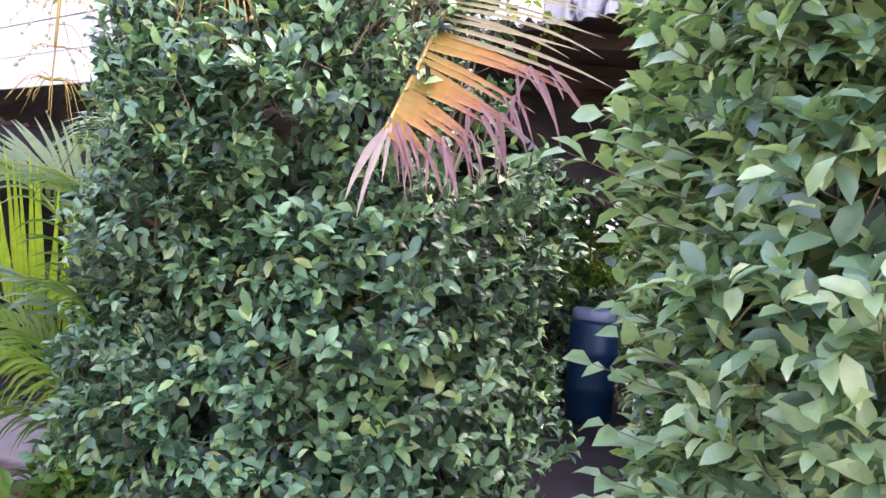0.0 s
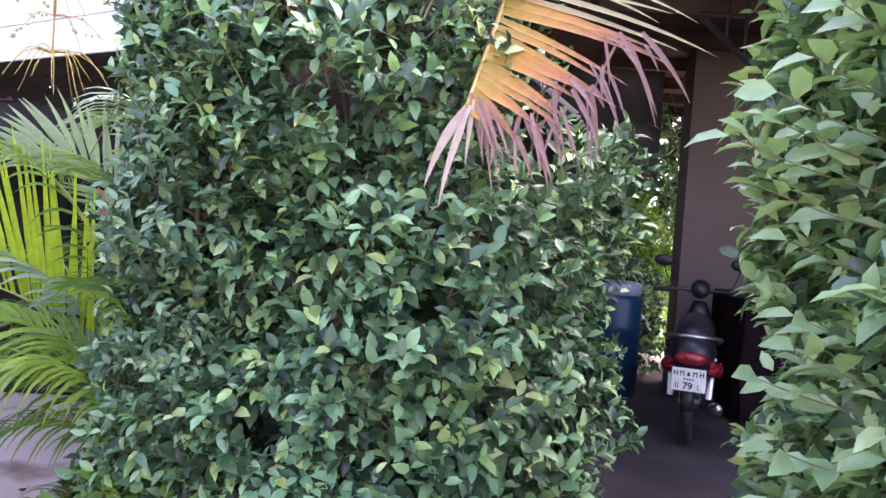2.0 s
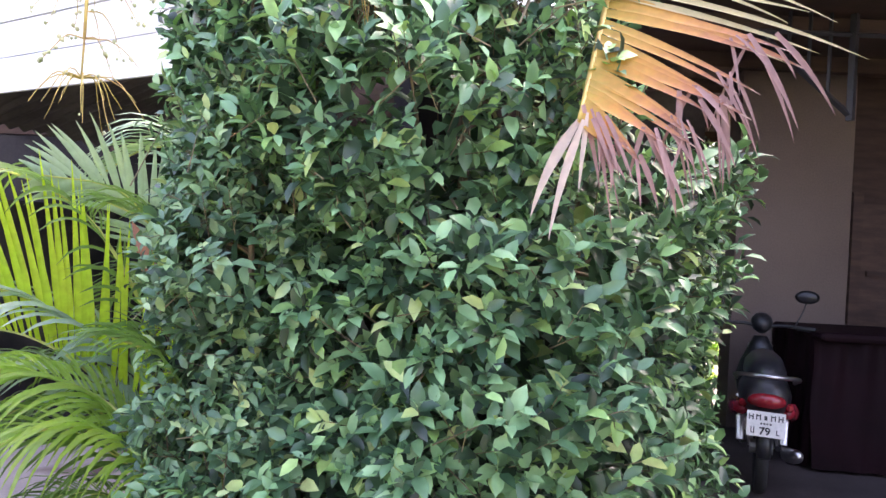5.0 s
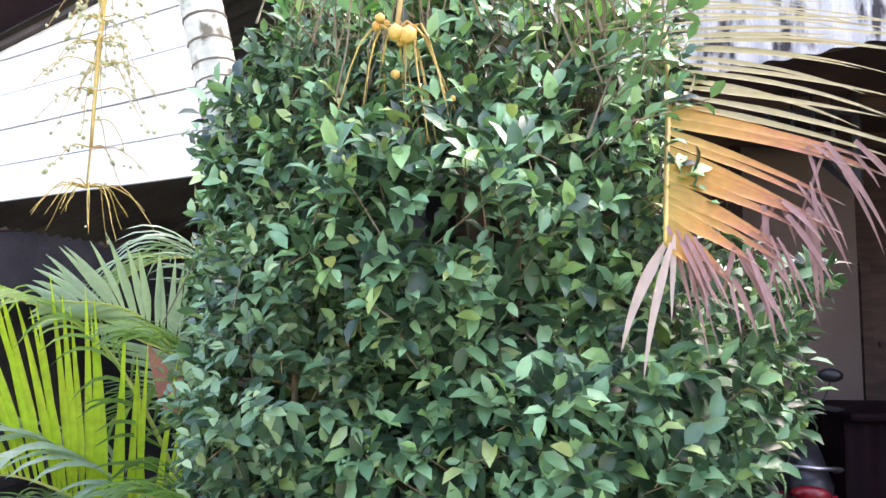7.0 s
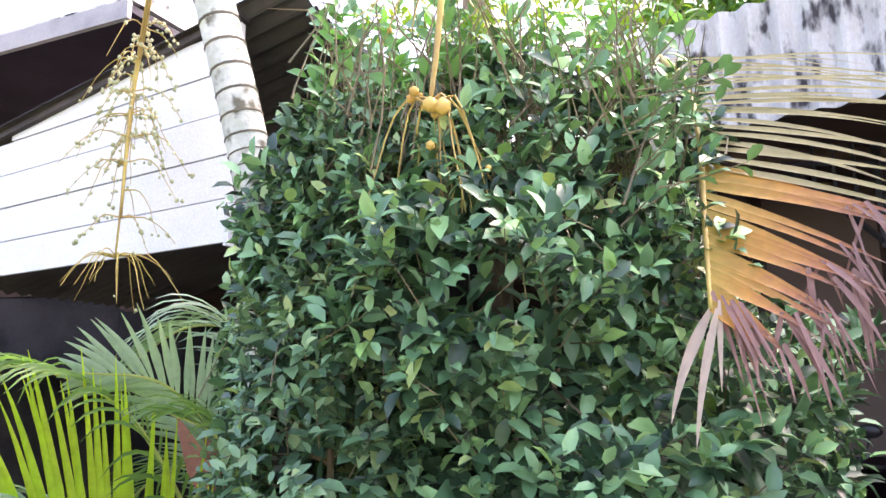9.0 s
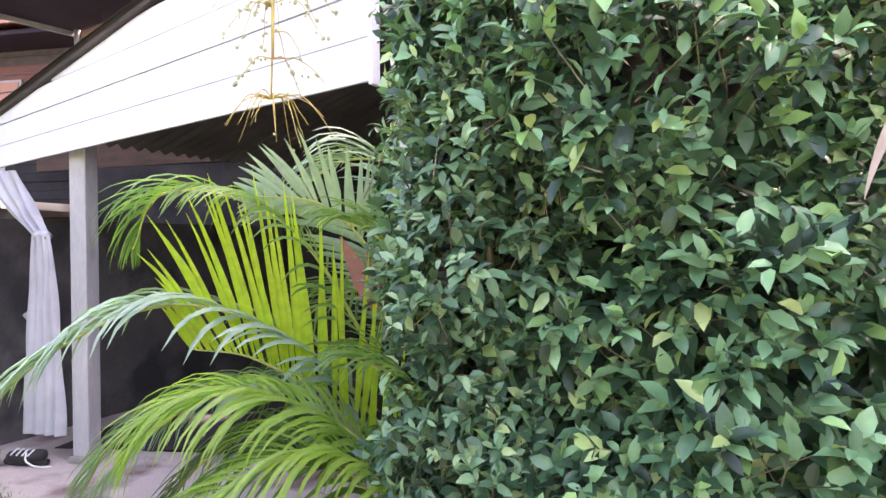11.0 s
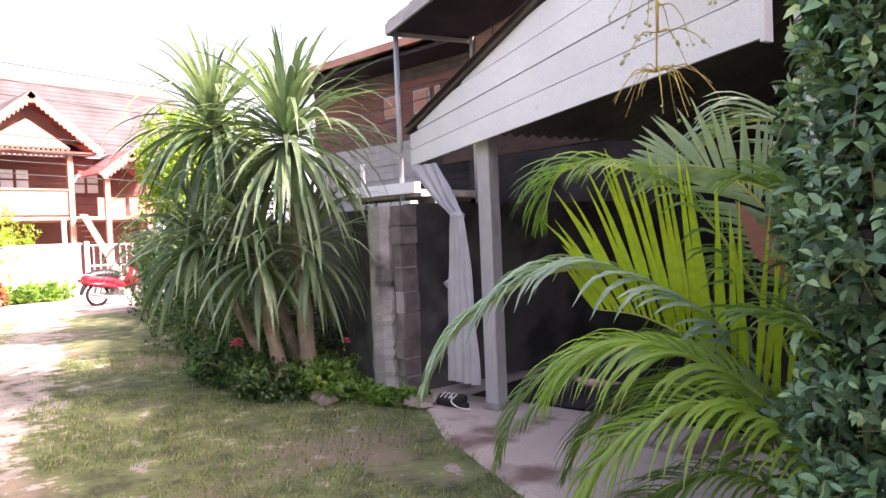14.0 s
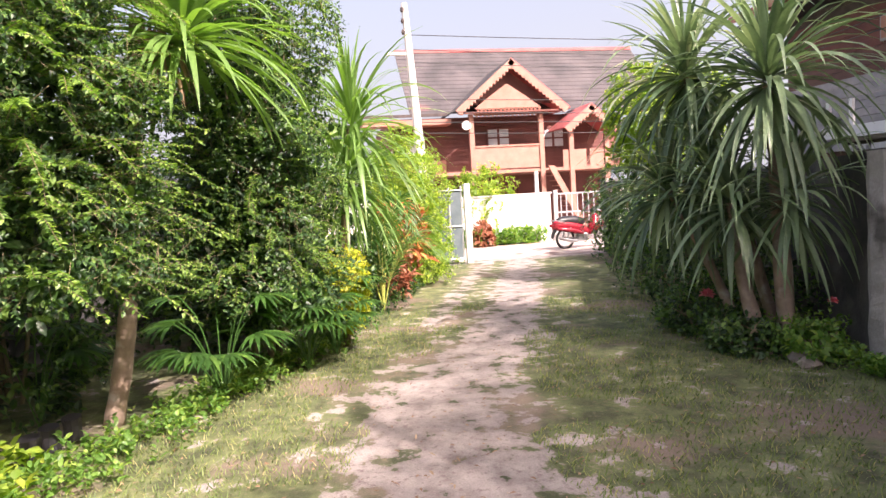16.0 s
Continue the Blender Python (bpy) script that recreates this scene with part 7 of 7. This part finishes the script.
# crown added behind the porch to keep the sun off the hedge
shrub("garden_tree", (2.8, 8.0), (1.5, 0.8), 4.2, 8.0, 1600, M_WEED, "leafy tree top added above the porch roof to shade the hedge", "tree", leaf=(0.12, 0.06), per=6, seed=86, stems=5, lump=0.3, twig=0.2)
# two unseen trees, placed along the sun's way to shade lane and hedges
shrub("garden_tree", (6.4, 9.0), (2.3, 2.3), 5.5, 12.0, 2600, M_DURANTA, "tall leafy tree added out of view to shade the near lane", "tree", leaf=(0.16, 0.08), per=7, seed=88, stems=7, lump=0.35, twig=0.3)
shrub("garden_tree", (6.0, 5.2), (2.2, 2.2), 3.6, 7.2, 1900, M_DURANTA, "leafy tree added out of view to shade the hedge and near bush", "tree", leaf=(0.16, 0.08), per=7, seed=89, stems=6, lump=0.3, twig=0.3)
shrub("garden_tree", (-0.5, 5.7), (1.0, 0.5), 3.1, 4.35, 260, M_LIME, "loose yellow-green tree top behind the hedge", "tree", leaf=(0.10, 0.05), per=6, seed=85, stems=5, layers=((1.0, 1.0, 1.0),), lump=0.3, twig=0.2)

# ---- lawn ----
def lawn():
    g = np.random.default_rng(2)
    n = 60000
    x = -2.2 - 8.5 * g.random(n) ** 1.5
    y = g.uniform(-1.6, 5.2, n)
    bare = track_at(x, y) + 0.95 * np.array([noise.noise(Vector((a * 1.2, b * 1.2, 3))) for a, b in zip(x, y)])
    left_edge = -1.25 - 0.42 * (x + 5.2)
    right_edge = np.where(x > -4.9, 4.75 - 0.62 * (x + 4.8), 4.7 - 0.15 * (x + 5))
    keep = (bare < 0.33) & (y > left_edge) & (y < right_edge)
    x, y = x[keep], y[keep]
    n = len(x)
    a = g.uniform(0, 6.28, n)
    D = np.stack([np.cos(a) * 0.8, np.sin(a) * 0.8, g.uniform(0.5, 1.4, n)], 1)
    geo = strips(Geo(), np.stack([x, y, np.full(n, -0.004)], 1), D, (0.1, 0.2, 1), g.uniform(0.02, 0.06, n), 0.007, 0.3, 2, flat=True, base=1.0)
    tagged(part("grass", geo, M_GRASSBLADE), "short patchy lawn grass beside the lane", "grass", kind="stuff")
    k = 1500
    x, y = -2.2 - 9 * g.random(k) ** 1.3, g.uniform(-1.2, 4.6, k)
    gl = leaves(Geo(), np.stack([x, y, np.full(k, 0.012)], 1), np.stack([g.normal(0, 1, k), g.normal(0, 1, k), g.normal(0, 0.1, k)], 1), (0, 0, 1) + g.normal(0, 0.2, (k, 3)), g.uniform(0.015, 0.05, k), g.uniform(0.008, 0.02, k))
    tagged(part("leaf_litter", gl, M_DRYLEAF), "scattered dry leaves on the lane", "litter", kind="stuff")


lawn()
